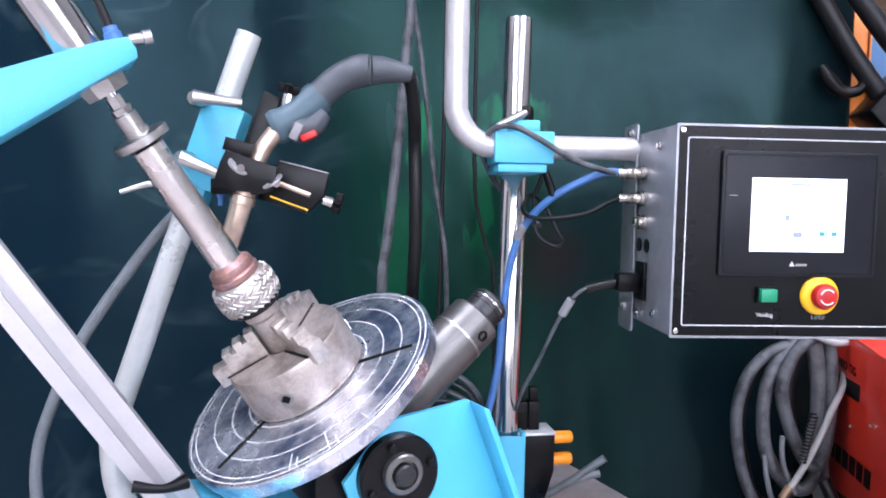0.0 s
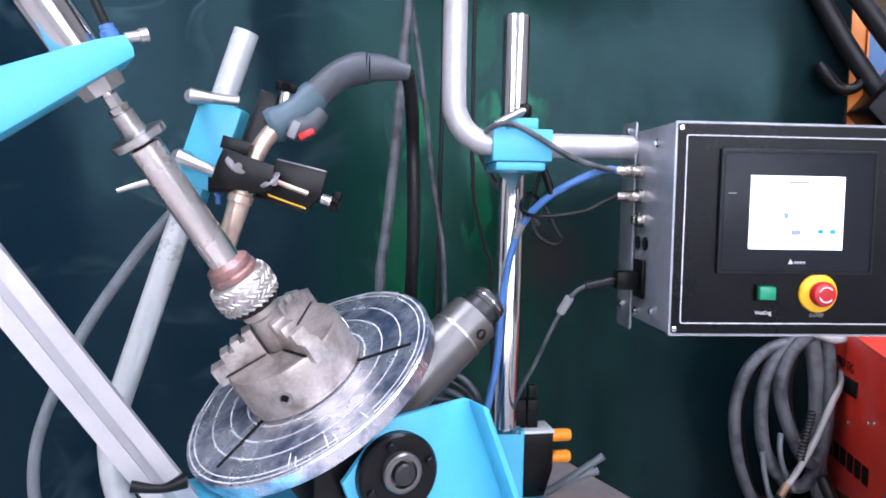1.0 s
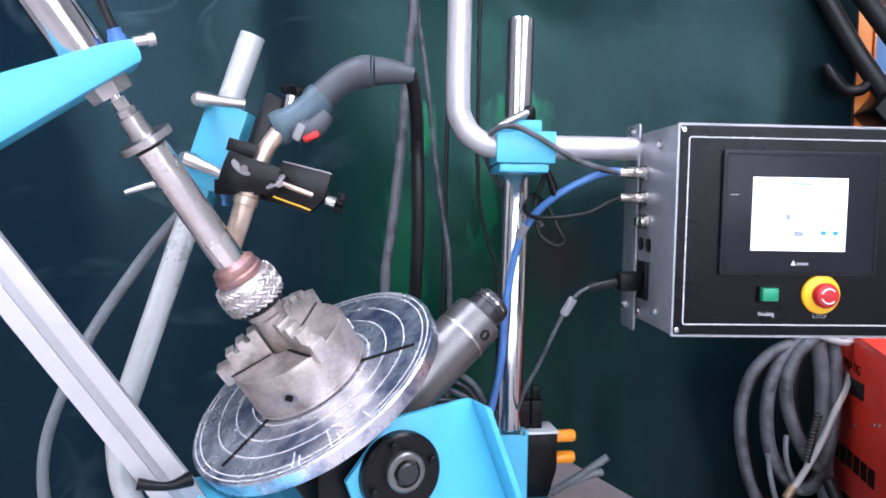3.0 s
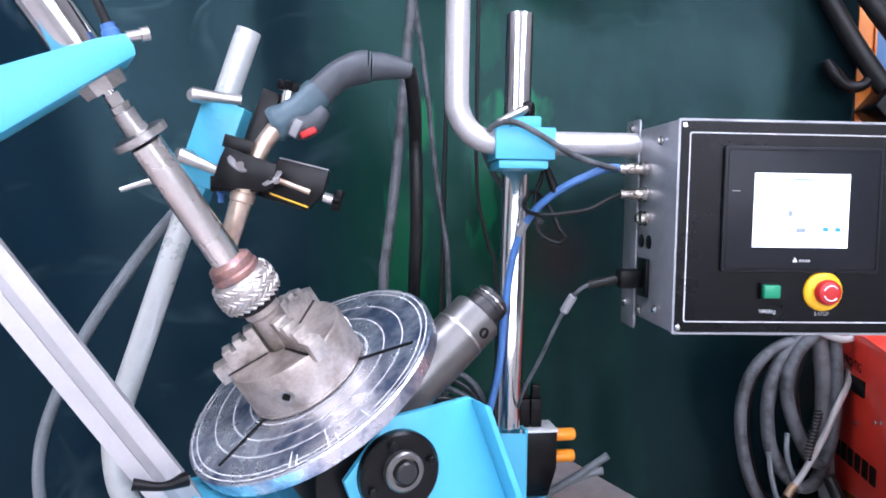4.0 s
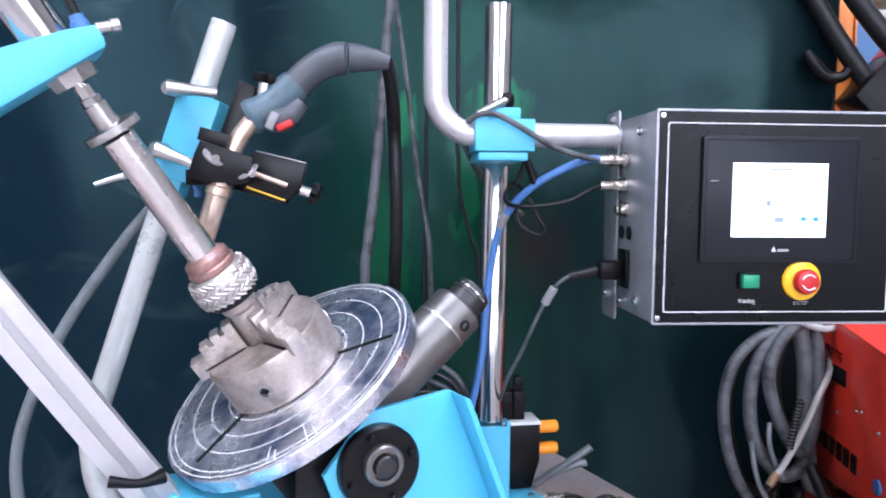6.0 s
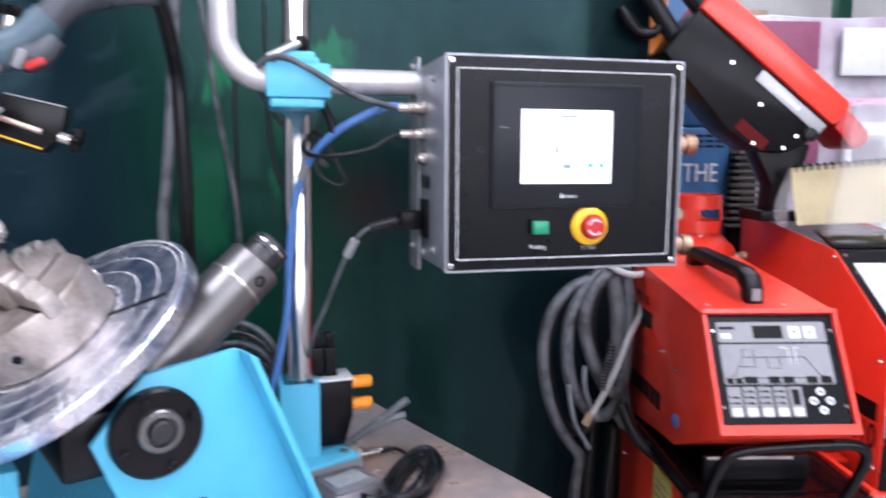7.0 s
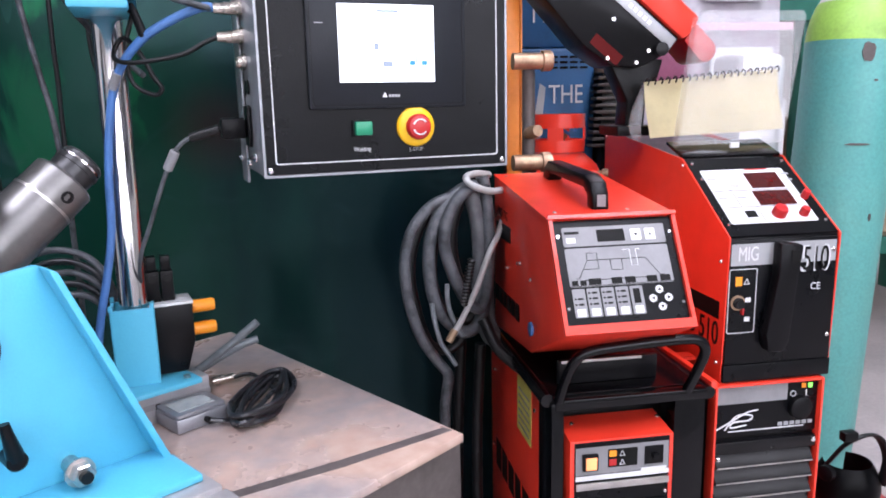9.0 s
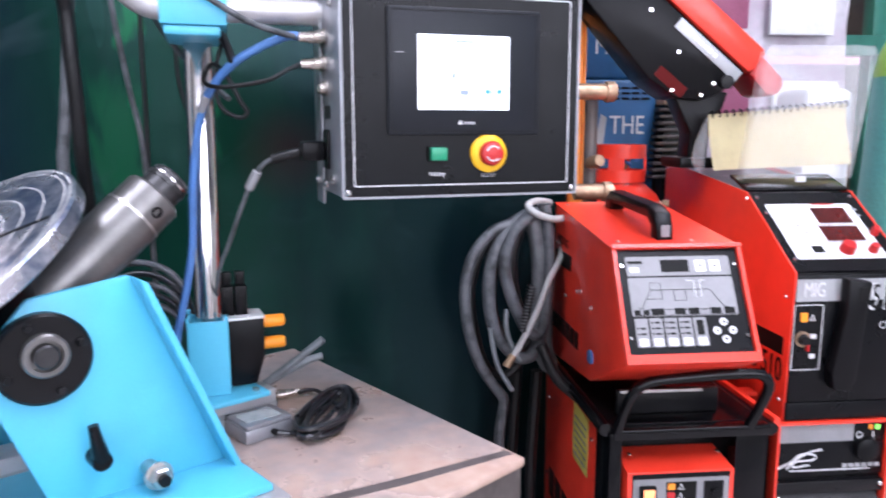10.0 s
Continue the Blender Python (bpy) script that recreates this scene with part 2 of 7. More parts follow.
    link(spot.outputs[0], sm.inputs[0])
    link(n1.outputs["Fac"], sm.inputs[1])
    mixr = add("ShaderNodeMixRGB")
    mixr.inputs[2].default_value = (0.06, 0.010, 0.014, 1)
    link(sm.outputs[0], mixr.inputs["Fac"])
    link(mixg.outputs[0], mixr.inputs[1])
    # pale highlights along the folds, painted as lines into the vinyl's colour
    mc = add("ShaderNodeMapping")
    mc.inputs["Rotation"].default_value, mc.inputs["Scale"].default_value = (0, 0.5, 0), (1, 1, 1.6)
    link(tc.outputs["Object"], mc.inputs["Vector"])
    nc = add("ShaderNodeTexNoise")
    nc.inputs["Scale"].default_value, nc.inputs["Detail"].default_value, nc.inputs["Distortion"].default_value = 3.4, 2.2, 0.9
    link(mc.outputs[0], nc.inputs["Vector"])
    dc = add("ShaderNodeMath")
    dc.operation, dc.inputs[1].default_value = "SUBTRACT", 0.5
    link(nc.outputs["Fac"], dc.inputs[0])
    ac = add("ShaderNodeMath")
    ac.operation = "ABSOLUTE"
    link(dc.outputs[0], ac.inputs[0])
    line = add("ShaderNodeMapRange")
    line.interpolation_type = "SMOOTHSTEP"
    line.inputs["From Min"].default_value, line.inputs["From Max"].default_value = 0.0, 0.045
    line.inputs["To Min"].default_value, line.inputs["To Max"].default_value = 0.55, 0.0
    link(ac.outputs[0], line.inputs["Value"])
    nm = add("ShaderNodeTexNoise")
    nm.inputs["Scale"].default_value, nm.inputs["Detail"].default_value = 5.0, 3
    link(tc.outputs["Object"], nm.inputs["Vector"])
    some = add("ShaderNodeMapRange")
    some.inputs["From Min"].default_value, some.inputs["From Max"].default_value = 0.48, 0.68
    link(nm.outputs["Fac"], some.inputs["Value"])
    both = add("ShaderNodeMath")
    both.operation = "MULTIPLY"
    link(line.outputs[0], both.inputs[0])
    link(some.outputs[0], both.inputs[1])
    # these painted highlights thin out as x grows
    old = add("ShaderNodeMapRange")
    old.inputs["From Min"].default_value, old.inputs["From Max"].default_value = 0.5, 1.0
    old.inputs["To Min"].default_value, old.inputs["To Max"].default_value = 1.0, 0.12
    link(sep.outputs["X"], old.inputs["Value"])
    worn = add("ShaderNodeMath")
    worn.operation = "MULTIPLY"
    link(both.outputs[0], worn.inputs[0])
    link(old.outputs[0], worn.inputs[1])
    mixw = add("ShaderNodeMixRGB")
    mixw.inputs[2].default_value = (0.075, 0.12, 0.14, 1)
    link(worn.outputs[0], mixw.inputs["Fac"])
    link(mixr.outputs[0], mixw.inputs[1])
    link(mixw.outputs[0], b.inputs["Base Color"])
    n2 = add("ShaderNodeTexNoise")
    n2.inputs["Scale"].default_value, n2.inputs["Detail"].default_value = 3.0, 3
    link(mp.outputs[0], n2.inputs["Vector"])
    rr = add("ShaderNodeMapRange")
    rr.inputs["To Min"].default_value, rr.inputs["To Max"].default_value = 0.12, 0.34
    link(n2.outputs["Fac"], rr.inputs["Value"])
    link(rr.outputs[0], b.inputs["Roughness"])
    bn = add("ShaderNodeBump")
    bn.inputs["Strength"].default_value, bn.inputs["Distance"].default_value = 0.16, 0.03
    n3 = add("ShaderNodeTexNoise")
    n3.inputs["Scale"].default_value, n3.inputs["Detail"].default_value = 6.0, 3
    link(tc.outputs["Object"], n3.inputs["Vector"])
    b.inputs["Specular IOR Level"].default_value = 0.46
    b.inputs["Specular Tint"].default_value = (0.45, 0.85, 0.88, 1)
    link(n3.outputs["Fac"], bn.inputs["Height"])
    # sharp creases of the crumpled sheet
    cr = add("ShaderNodeTexNoise")
    cr.noise_type = "RIDGED_MULTIFRACTAL"
    cr.inputs["Scale"].default_value, cr.inputs["Detail"].default_value, cr.inputs["Distortion"].default_value = 2.6, 2.5, 0.7
    link(tc.outputs["Object"], cr.inputs["Vector"])
    bc = add("ShaderNodeBump")
    bc.inputs["Strength"].default_value, bc.inputs["Distance"].default_value = 0.5, 0.02
    link(cr.outputs["Fac"], bc.inputs["Height"])
    link(bn.outputs[0], bc.inputs["Normal"])
    link(bc.outputs[0], b.inputs["Normal"])
    return m


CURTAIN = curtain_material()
GLOSS_BLACK = material("gloss_black_paint", (0.003, 0.003, 0.004), 0.15, gloss=0.24, vary=0.2, scale=16, fine=260, bump=0.05)
LEAD = material("black_lead", (0.016, 0.018, 0.022), 0.30, vary=0.2, scale=40, fine=300, bump=0.1)
PIPE_STEEL = material("brushed_steel_pipe", (0.87, 0.82, 0.79), 0.27, 1.0, vary=0.12, scale=18, fine=160, bump=0.03, rough_vary=0.08)


# ---- builders ----
ORIGIN = {}


def thing(name, base, origin, label, category, group="", kind=""):
    """An Empty at origin (in the frame base) that carries the parts of one thing."""
    ob = new(name)
    ob.empty_display_size = 0.05
    ob.matrix_world = base @ Matrix.Translation(origin)
    ORIGIN[ob.name] = Vector(origin)
    return tagged(ob, label, category, group, kind)


def mesh_of(name, bm, mat, origin=None, smooth=40):
    if origin is not None:
        bm.transform(Matrix.Translation(-Vector(origin)))
    bmesh.ops.recalc_face_normals(bm, faces=bm.faces)
    me = bpy.data.meshes.new(name)
    bm.to_mesh(me)
    bm.free()
    me.materials.append(mat)
    if smooth:
        for p in me.polygons:
            p.use_smooth = True
        me.set_sharp_from_angle(angle=radians(smooth))
    return me


def part(name, bm, mat, parent, label="", smooth=40):
    root = parent
    while root.parent:
        root = root.parent
    ob = new(name, mesh_of(name, bm, mat, ORIGIN[root.name], smooth))
    ob.parent = parent
    return tagged(ob, label)


def solid(name, bm, mat, base, origin, label, category="", kind="", group="", smooth=40):
    """A thing or piece of the setting that is one mesh."""
    ob = new(name, mesh_of(name, bm, mat, origin, smooth))
    ob.matrix_world = base @ Matrix.Translation(origin)
    ORIGIN[ob.name] = Vector(origin)
    return tagged(ob, label, category, group, kind)


def bx(lo, hi, bevel=0.0, bm=None, m=None, seg=2):
    bm = bm or bmesh.new()
    lo, hi = Vector(lo), Vector(hi)
    r = bmesh.ops.create_cube(bm, size=1.0)
    vs = r["verts"]
    c, s = (lo + hi) / 2, hi - lo
    bmesh.ops.transform(bm, matrix=Matrix.Translation(c) @ Matrix.Diagonal((*s, 1)), verts=vs)
    if bevel:
        es = list({e for v in vs for e in v.link_edges})
        r = bmesh.ops.bevel(bm, geom=es, offset=min(bevel, min(abs(x) for x in s) * 0.45), segments=seg, profile=0.5, affect="EDGES")
        vs = list({v for f_ in r["faces"] for v in f_.verts} | {v for v in vs if v.is_valid})
    if m is not None:
        bmesh.ops.transform(bm, matrix=m, verts=[v for v in vs if v.is_valid])
    return bm


def axes(d):
    d = Vector(d).normalized()
    a = Vector((0, 0, 1)) if abs(d.z) < 0.9 else Vector((1, 0, 0))
    u = d.cross(a).normalized()
    return d, u, d.cross(u).normalized()


def lathe(profile, p0, direction, seg=24, bm=None):
    """A body turned round a line: profile of (distance along the line, radius)."""
    bm = bm or bmesh.new()
    d, u, v = axes(direction)
    p0 = Vector(p0)
    rings = []
    for h, r in profile:
        c = p0 + d * h
        if r < 1e-6:
            rings.append([bm.verts.new(c)])
        else:
            rings.append([bm.verts.new(c + (u * math.cos(2 * math.pi * i / seg) + v * math.sin(2 * math.pi * i / seg)) * r) for i in range(seg)])
    for a, b in zip(rings, rings[1:]):
        for i in range(seg):
            j = (i + 1) % seg
            if len(a) == 1 and len(b) == 1:
                continue
            if len(a) == 1:
                bm.faces.new((a[0], b[i], b[j]))
            elif len(b) == 1:
                bm.faces.new((a[i], a[j], b[0]))
            else:
                bm.faces.new((a[i], a[j], b[j], b[i]))
    for ring in (rings[0], rings[-1]):
        if len(ring) > 1:
            bm.faces.new(ring)
    return bm


def cy(p0, p1, r, r2=None, seg=20, bm=None, edge=0.0):
    p0, p1 = Vector(p0), Vector(p1)
    n = (p1 - p0).length
    r2 = r if r2 is None else r2
    e = min(edge, n * 0.4, r * 0.6)
    prof = [(0, r - e), (e, r), (n - e, r2), (n, r2 - e)] if e else [(0, r), (n, r2)]
    return lathe(prof, p0, p1 - p0, seg, bm)


def curve_points(pts, step=6):
    """Catmull-Rom through the points."""
    pts = [Vector(p) for p in pts]
    if len(pts) < 3:
        return pts
    ext = [2 * pts[0] - pts[1]] + pts + [2 * pts[-1] - pts[-2]]
    out = []
    for i in range(1, len(ext) - 2):
        a, b, c, d = ext[i - 1:i + 3]
        for k in range(step):
            t = k / step
            out.append(0.5 * (2 * b + (c - a) * t + (2 * a - 5 * b + 4 * c - d) * t * t + (3 * b - 3 * c + d - a) * t ** 3))
    out.append(pts[-1])
    return out


def sweep(pts, r, seg=10, bm=None, smooth=6, squash=1.0):
    """A round bar or cable along points; r may be a list, one for each point."""
    bm = bm or bmesh.new()
    radii = None
    if isinstance(r, (list, tuple)):
        radii = [q.x for q in curve_points([(x, 0, 0) for x in r], smooth)] if smooth else list(r)
    path = curve_points(pts, smooth) if smooth else [Vector(p) for p in pts]
    rings, u = [], None
    for i, p in enumerate(path):
        d = (path[min(i + 1, len(path) - 1)] - path[max(i - 1, 0)]).normalized()
        if u is None:
            _, u, v = axes(d)
        u = (u - d * u.dot(d)).normalized()
        v = d.cross(u)
        q = radii[min(i, len(radii) - 1)] if radii else r
        rings.append([bm.verts.new(p + (u * math.cos(2 * math.pi * k / seg) + v * math.sin(2 * math.pi * k / seg) * squash) * q) for k in range(seg)])
    for a, b in zip(rings, rings[1:]):
        for k in range(seg):
            j = (k + 1) % seg
            bm.faces.new((a[k], a[j], b[j], b[k]))
    bm.faces.new(rings[0])
    bm.faces.new(rings[-1])
    return bm


def prism(poly, lo, hi, axis="y", bm=None, bevel=0.0):
    """A plate: polygon in the two other axes, between lo and hi along the axis."""
    bm = bm or bmesh.new()

    def at(a, b, c):
        return {"x": (c, a, b), "y": (a, c, b), "z": (a, b, c)}[axis]
    lower = [bm.verts.new(at(a, b, lo)) for a, b in poly]
    upper = [bm.verts.new(at(a, b, hi)) for a, b in poly]
    n = len(poly)
    fs = [bm.faces.new(lower), bm.faces.new(upper)]
    for i in range(n):
        fs.append(bm.faces.new((lower[i], lower[(i + 1) % n], upper[(i + 1) % n], upper[i])))
    bmesh.ops.recalc_face_normals(bm, faces=fs)
    if bevel:
        es = list({e for f_ in fs for e in f_.edges})
        bmesh.ops.bevel(bm, geom=es, offset=bevel, segments=2, profile=0.5, affect="EDGES")
    return bm


def ring_plate(outer, inner, lo, hi, axis="y", bm=None):
    """A flat frame between two polygons with the same number of corners."""
    bm = bm or bmesh.new()

    def at(a, b, c):
        return {"x": (c, a, b), "y": (a, c, b), "z": (a, b, c)}[axis]
    L = [[bm.verts.new(at(a, b, c)) for a, b in poly] for poly in (outer, inner) for c in (lo, hi)]
    n = len(outer)
    for i in range(n):
        j = (i + 1) % n
        for a, b in ((L[0], L[1]), (L[2], L[3]), (L[0], L[2]), (L[1], L[3])):
            bm.faces.new((a[i], a[j], b[j], b[i]))
    return bm


def rounded(x0, z0, x1, z1, r, n=4):
    out = []
    for cx, cz, a0 in ((x1 - r, z1 - r, 0), (x0 + r, z1 - r, 90), (x0 + r, z0 + r, 180), (x1 - r, z0 + r, 270)):
        for k in range(n + 1):
            a = radians(a0 + 90 * k / n)
            out.append((cx + r * math.cos(a), cz + r * math.sin(a)))
    return out


def circle(cx, cz, r, n=24):
    return [(cx + r * math.cos(2 * math.pi * k / n), cz + r * math.sin(2 * math.pi * k / n)) for k in range(n)]


def letters(text, size, m, squeeze=1.0):
    """Raised letters as a bmesh, their middle at m, reading along its x with z up off the surface."""
    c = bpy.data.curves.new("letters", "FONT")
    c.body, c.size, c.extrude, c.align_x, c.align_y = text, size, size * 0.01, "CENTER", "CENTER"
    ob = bpy.data.objects.new("letters", c)
    scene.collection.objects.link(ob)
    dg = bpy.context.evaluated_depsgraph_get()
    me = bpy.data.meshes.new_from_object(ob.evaluated_get(dg))
    bm = bmesh.new()
    bm.from_mesh(me)
    bpy.data.objects.remove(ob)
    bpy.data.meshes.remove(me)
    bpy.data.curves.remove(c)
    bm.transform(m @ Matrix.Diagonal((squeeze, 1, 1, 1)))
    return bm


def screw(name, parent, p, n, r=0.003, h=0.002, mat=None):
    d = Vector(n).normalized()
    return part(name, lathe([(0, r), (h * 0.5, r), (h, r * 0.6)], p, d, 10), mat or STEEL, parent)


FRONT = Matrix(((1, 0, 0, 0), (0, 0, -1, 0), (0, 1, 0, 0), (0, 0, 0, 1)))  # letters upright, facing -y
I4 = Matrix.Identity(4)
# ---- setting ----
solid("floor", bx((-4, -4, -0.1), (6, 6, 0)), CONCRETE, I4, (0, 0, 0), "worn grey concrete workshop floor", kind="structure")
solid("wall_south", bx((-4.2, -4.2, 0), (6.2, -4, ROOF)), WALL, I4, (0, -4.1, 0), "plain grey workshop wall", kind="structure")
solid("wall_north", bx((-4.2, 6, 0), (6.2, 6.2, ROOF)), WALL, I4, (0, 6.1, 0), "plain grey workshop wall", kind="structure")
solid("wall_west", bx((-4.2, -4, 0), (-4, 6, ROOF)), WALL, I4, (-4.1, 0, 0), "plain grey workshop wall", kind="structure")
solid("wall_east", bx((6, -4, 0), (6.2, 6, ROOF)), WALL, I4, (6.1, 0, 0), "plain grey workshop wall", kind="structure")
solid("ceiling", bx((-4.2, -4.2, ROOF + 0.02), (6.2, 6.2, ROOF + 0.2)), CEILING, I4, (0, 0, ROOF), "pale sheet roof", kind="structure")
for _x, _y, _sx, _sy in SKYLIGHTS:
    solid("skylight", bx((_x - _sx / 2, _y - _sy / 2, ROOF + 0.004), (_x + _sx / 2, _y + _sy / 2, ROOF + 0.016)), GLASS_ROOF, I4, (_x, _y, ROOF), "bright translucent roof light", kind="structure")

# unseen glowing panel, added to give the chrome and curtain something bright to reflect
solid("bright_panel", bx((-2.1, -3.996, 1.2), (3.2, -3.985, 3.2)), GLASS_ROOF, I4, (0.5, -3.99, 1.2), "unseen bright panel added for light and reflections", kind="structure")
# welding curtain behind the machine
CURTAIN_Y, CURTAIN_END = 0.66, 0.60


def curtain():
    bm = bmesh.new()
    nx, nz = 150, 24
    x0, x1, z1 = -3.4, CURTAIN_END, 2.6
    grid = []
    for i in range(nx + 1):
        x = x0 + (x1 - x0) * i / nx
        col = []
        for k in range(nz + 1):
            z = 0.02 + (z1 - 0.02) * k / nz
            y = CURTAIN_Y + 0.012 * math.sin(x * 9 + 0.5 * z) + 0.02 * noise.noise((x * 2.5, z * 0.9, 3)) + 0.008 * noise.noise((x * 8, z * 4, 9))
            col.append(bm.verts.new((x, y, z)))
        grid.append(col)
    for i in range(nx):
        for k in range(nz):
            bm.faces.new((grid[i][k], grid[i + 1][k], grid[i + 1][k + 1], grid[i][k + 1]))
    back = bmesh.ops.solidify(bm, geom=bm.faces[:], thickness=0.003)
    t = thing("welding_curtain", I4, (-1.2, CURTAIN_Y, 0), "dark blue-green tinted vinyl welding curtain hanging behind the machine", "curtain")
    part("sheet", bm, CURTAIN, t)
    part("rail", cy((x0, CURTAIN_Y, 2.62), (x1 + 0.05, CURTAIN_Y, 2.62), 0.02), STEEL, t)
    part("edge_strip", sweep([(x1, CURTAIN_Y, 0.02), (x1 + 0.004, CURTAIN_Y + 0.005, 1.2), (x1, CURTAIN_Y, 2.6)], 0.006, 6), BLACK_PLASTIC, t)
    return t


curtain()

# ---- bench and positioner (frame turned with the bench) ----
MACHINE = pose(-0.312, -0.038, 0, 0, 0, 25)
TOP = 0.86


STREAK_STEEL = material("streak_steel", (0.15, 0.125, 0.12), 0.40, 0.3, vary=0.3, scale=14, fine=80)


def bench():
    t = thing("steel_bench", MACHINE, (0, 0.1, 0), "heavy welding bench with a rusty stained steel top", "workbench")
    part("tabletop", prism([(-0.75, -0.262), (0.486, -0.203), (0.521, 0.412), (-0.75, 0.398)], TOP - 0.012, TOP, "z", bevel=0.002), TABLE, t, "scratched rusty steel plate")
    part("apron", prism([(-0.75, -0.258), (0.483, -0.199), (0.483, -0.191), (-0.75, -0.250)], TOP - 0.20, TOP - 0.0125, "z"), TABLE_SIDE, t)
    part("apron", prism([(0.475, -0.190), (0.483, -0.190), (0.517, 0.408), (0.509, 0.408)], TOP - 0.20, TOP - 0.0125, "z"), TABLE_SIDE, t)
    # thin darker strip across the bench top
    part("dark_streak", prism([(0.20, -0.122), (0.20, -0.106), (0.34, -0.142), (0.483, -0.172), (0.483, -0.186), (0.33, -0.158)], TOP - 0.001, TOP + 0.0004, "z"), STREAK_STEEL, t)
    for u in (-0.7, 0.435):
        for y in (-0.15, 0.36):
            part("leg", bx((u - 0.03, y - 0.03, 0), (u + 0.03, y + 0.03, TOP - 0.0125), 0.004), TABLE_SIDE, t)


bench()
AX = Vector((-0.5661, -0.0965, 0.8186))   # direction of the turning axis
DC = Vector((-0.0697, 0.10, 1.1376))   # middle of the turntable's face


def along(h):
    return DC + AX * h


def positioner():
    t = thing("tilting_positioner", MACHINE, (0.05, 0.1, TOP), "light blue tilting welding positioner with steel turntable, bolted on rails", "positioner")
    # rails
    part("front_rail", bx((-0.55, -0.146, TOP), (0.204, -0.1195, TOP + 0.013), 0.002), ALU, t)
    part("front_rail", bx((-0.55, -0.119, TOP), (0.200, -0.01, TOP + 0.018), 0.002), ALU, t)
    # front cheek plate with its folded edge
    outline = [(-0.064, 1.047), (-0.012, 1.108), (0.084, 1.119), (0.094, 1.115), (0.192, 0.876), (0.0, 0.876)]
    part("cheek_plate", prism(outline, 0.0, 0.008, "y", bevel=0.0015), BLUE, t)
    part("side_flange", prism([(0.086, 1.118), (0.0945, 1.1145), (0.1925, 0.876), (0.184, 0.876)], -0.030, 0.0, "y", bevel=0.001), BLUE, t)
    part("foot_flange", bx((-0.30, -0.098, TOP + 0.0185), (0.190, 0.0, TOP + 0.027), 0.002), BLUE, t)
    # rear cheek plate
    part("rear_cheek_plate", prism([(-0.064, 1.047), (-0.012, 1.10), (0.06, 1.10), (0.15, 0.876), (-0.1, 0.876)], 0.2, 0.208, "y"), BLUE, t)
    part("cross_plate", bx((-0.16, 0.02, 0.876), (0.15, 0.2, 0.884)), BLUE, t)
    # left cradle plate that shows under the turntable
    part("cradle", prism([(-0.222, 1.025), (-0.206, 1.045), (-0.155, 1.005), (-0.07, 0.985), (-0.07, 0.89), (-0.17, 0.89)], 0.030, 0.038, "y", bevel=0.001), BLUE, t)
    part("cradle_bolt", cy((-0.190, 0.022, 1.012), (-0.190, 0.031, 1.012), 0.007, seg=6), BLACK_METAL, t)
    # bearing flange on the cheek
    hub = part("bearing_flange", lathe([(0, 0.046), (0.010, 0.046), (0.013, 0.043), (0.013, 0.024)], (-0.004, 0.0, 1.049), (0, -1, 0), 40), BLACK_METAL, t, "black bearing flange")
    part("shaft_end", lathe([(0.0, 0.022), (0.018, 0.022), (0.020, 0.020), (0.020, 0.0155), (0.012, 0.0155), (0.012, 0.0)], (-0.004, -0.003, 1.0545), (0, -1, 0), 30), MOTOR_GREY, hub, "turned steel shaft end")
    part("shaft_core", lathe([(0, 0.012), (0.022, 0.012), (0.024, 0.010)], (-0.004, -0.003, 1.0545), (0, -1, 0), 24), MOTOR_DARK, hub)
    for a in (20, 110, 200, 290):
        p = Vector((-0.004 + 0.036 * math.cos(radians(a)), -0.0132, 1.049 + 0.036 * math.sin(radians(a))))
        part("bolt", cy(p, p + Vector((0, -0.006, 0)), 0.0045, seg=12, edge=0.001), BLACK_METAL, hub)
    # big nut and clamp lever on the cheek
    part("nut_washer", lathe([(0, 0.009), (0.026, 0.009), (0.0265, 0.0155), (0.030, 0.0155)], (0.092, 0.0, 0.9035), (0, -1, 0), 20), STEEL, t)
    nut = part("hex_nut", lathe([(0, 0.0125), (0.010, 0.0125), (0.012, 0.0105)], (0.092, -0.0302, 0.9035), (0, -1, 0), 6), STEEL, t)
    part("stud", cy((0.092, -0.0405, 0.9035), (0.092, -0.048, 0.9035), 0.0065), BLACK_METAL, nut)
    lev = part("clamp_lever", sweep([(0.030, -0.030, 0.978), (0.032, -0.030, 0.965), (0.038, -0.022, 0.938)], [0.005, 0.006, 0.009], 10), BLACK_PLASTIC, t)
    part("lever_hub", cy((0.038, -0.0005, 0.935), (0.038, -0.028, 0.935), 0.010, edge=0.002), BLACK_PLASTIC, lev)
    # turntable
    disc = part("turntable", lathe([(-0.020, 0.13), (-0.020, 0.152), (-0.018, 0.1545), (-0.002, 0.1555), (0, 0.154), (0, 0.0)], DC, AX, 120), DISC_STEEL, t, "round steel turntable with scribed rings and slots")
    _, du, dv = axes(AX)
    for r in (0.0755, 0.0975, 0.1206, 0.1440, 0.1505):
        bm = bmesh.new()
        n = 96
        vs = [[bm.verts.new(DC + AX * 0.0004 + (du * math.cos(2 * math.pi * i / n) + dv * math.sin(2 * math.pi * i / n)) * q) for i in range(n)] for q in (r - 0.0007, r + 0.0007)]
        for i in range(n):
            bm.faces.new((vs[0][i], vs[0][(i + 1) % n], vs[1][(i + 1) % n], vs[1][i]))
        part("scribed_ring", bm, SCRIBE, disc)
    basis = Matrix.Translation(DC) @ Vector((0, 0, 1)).rotation_difference(AX).to_matrix().to_4x4()
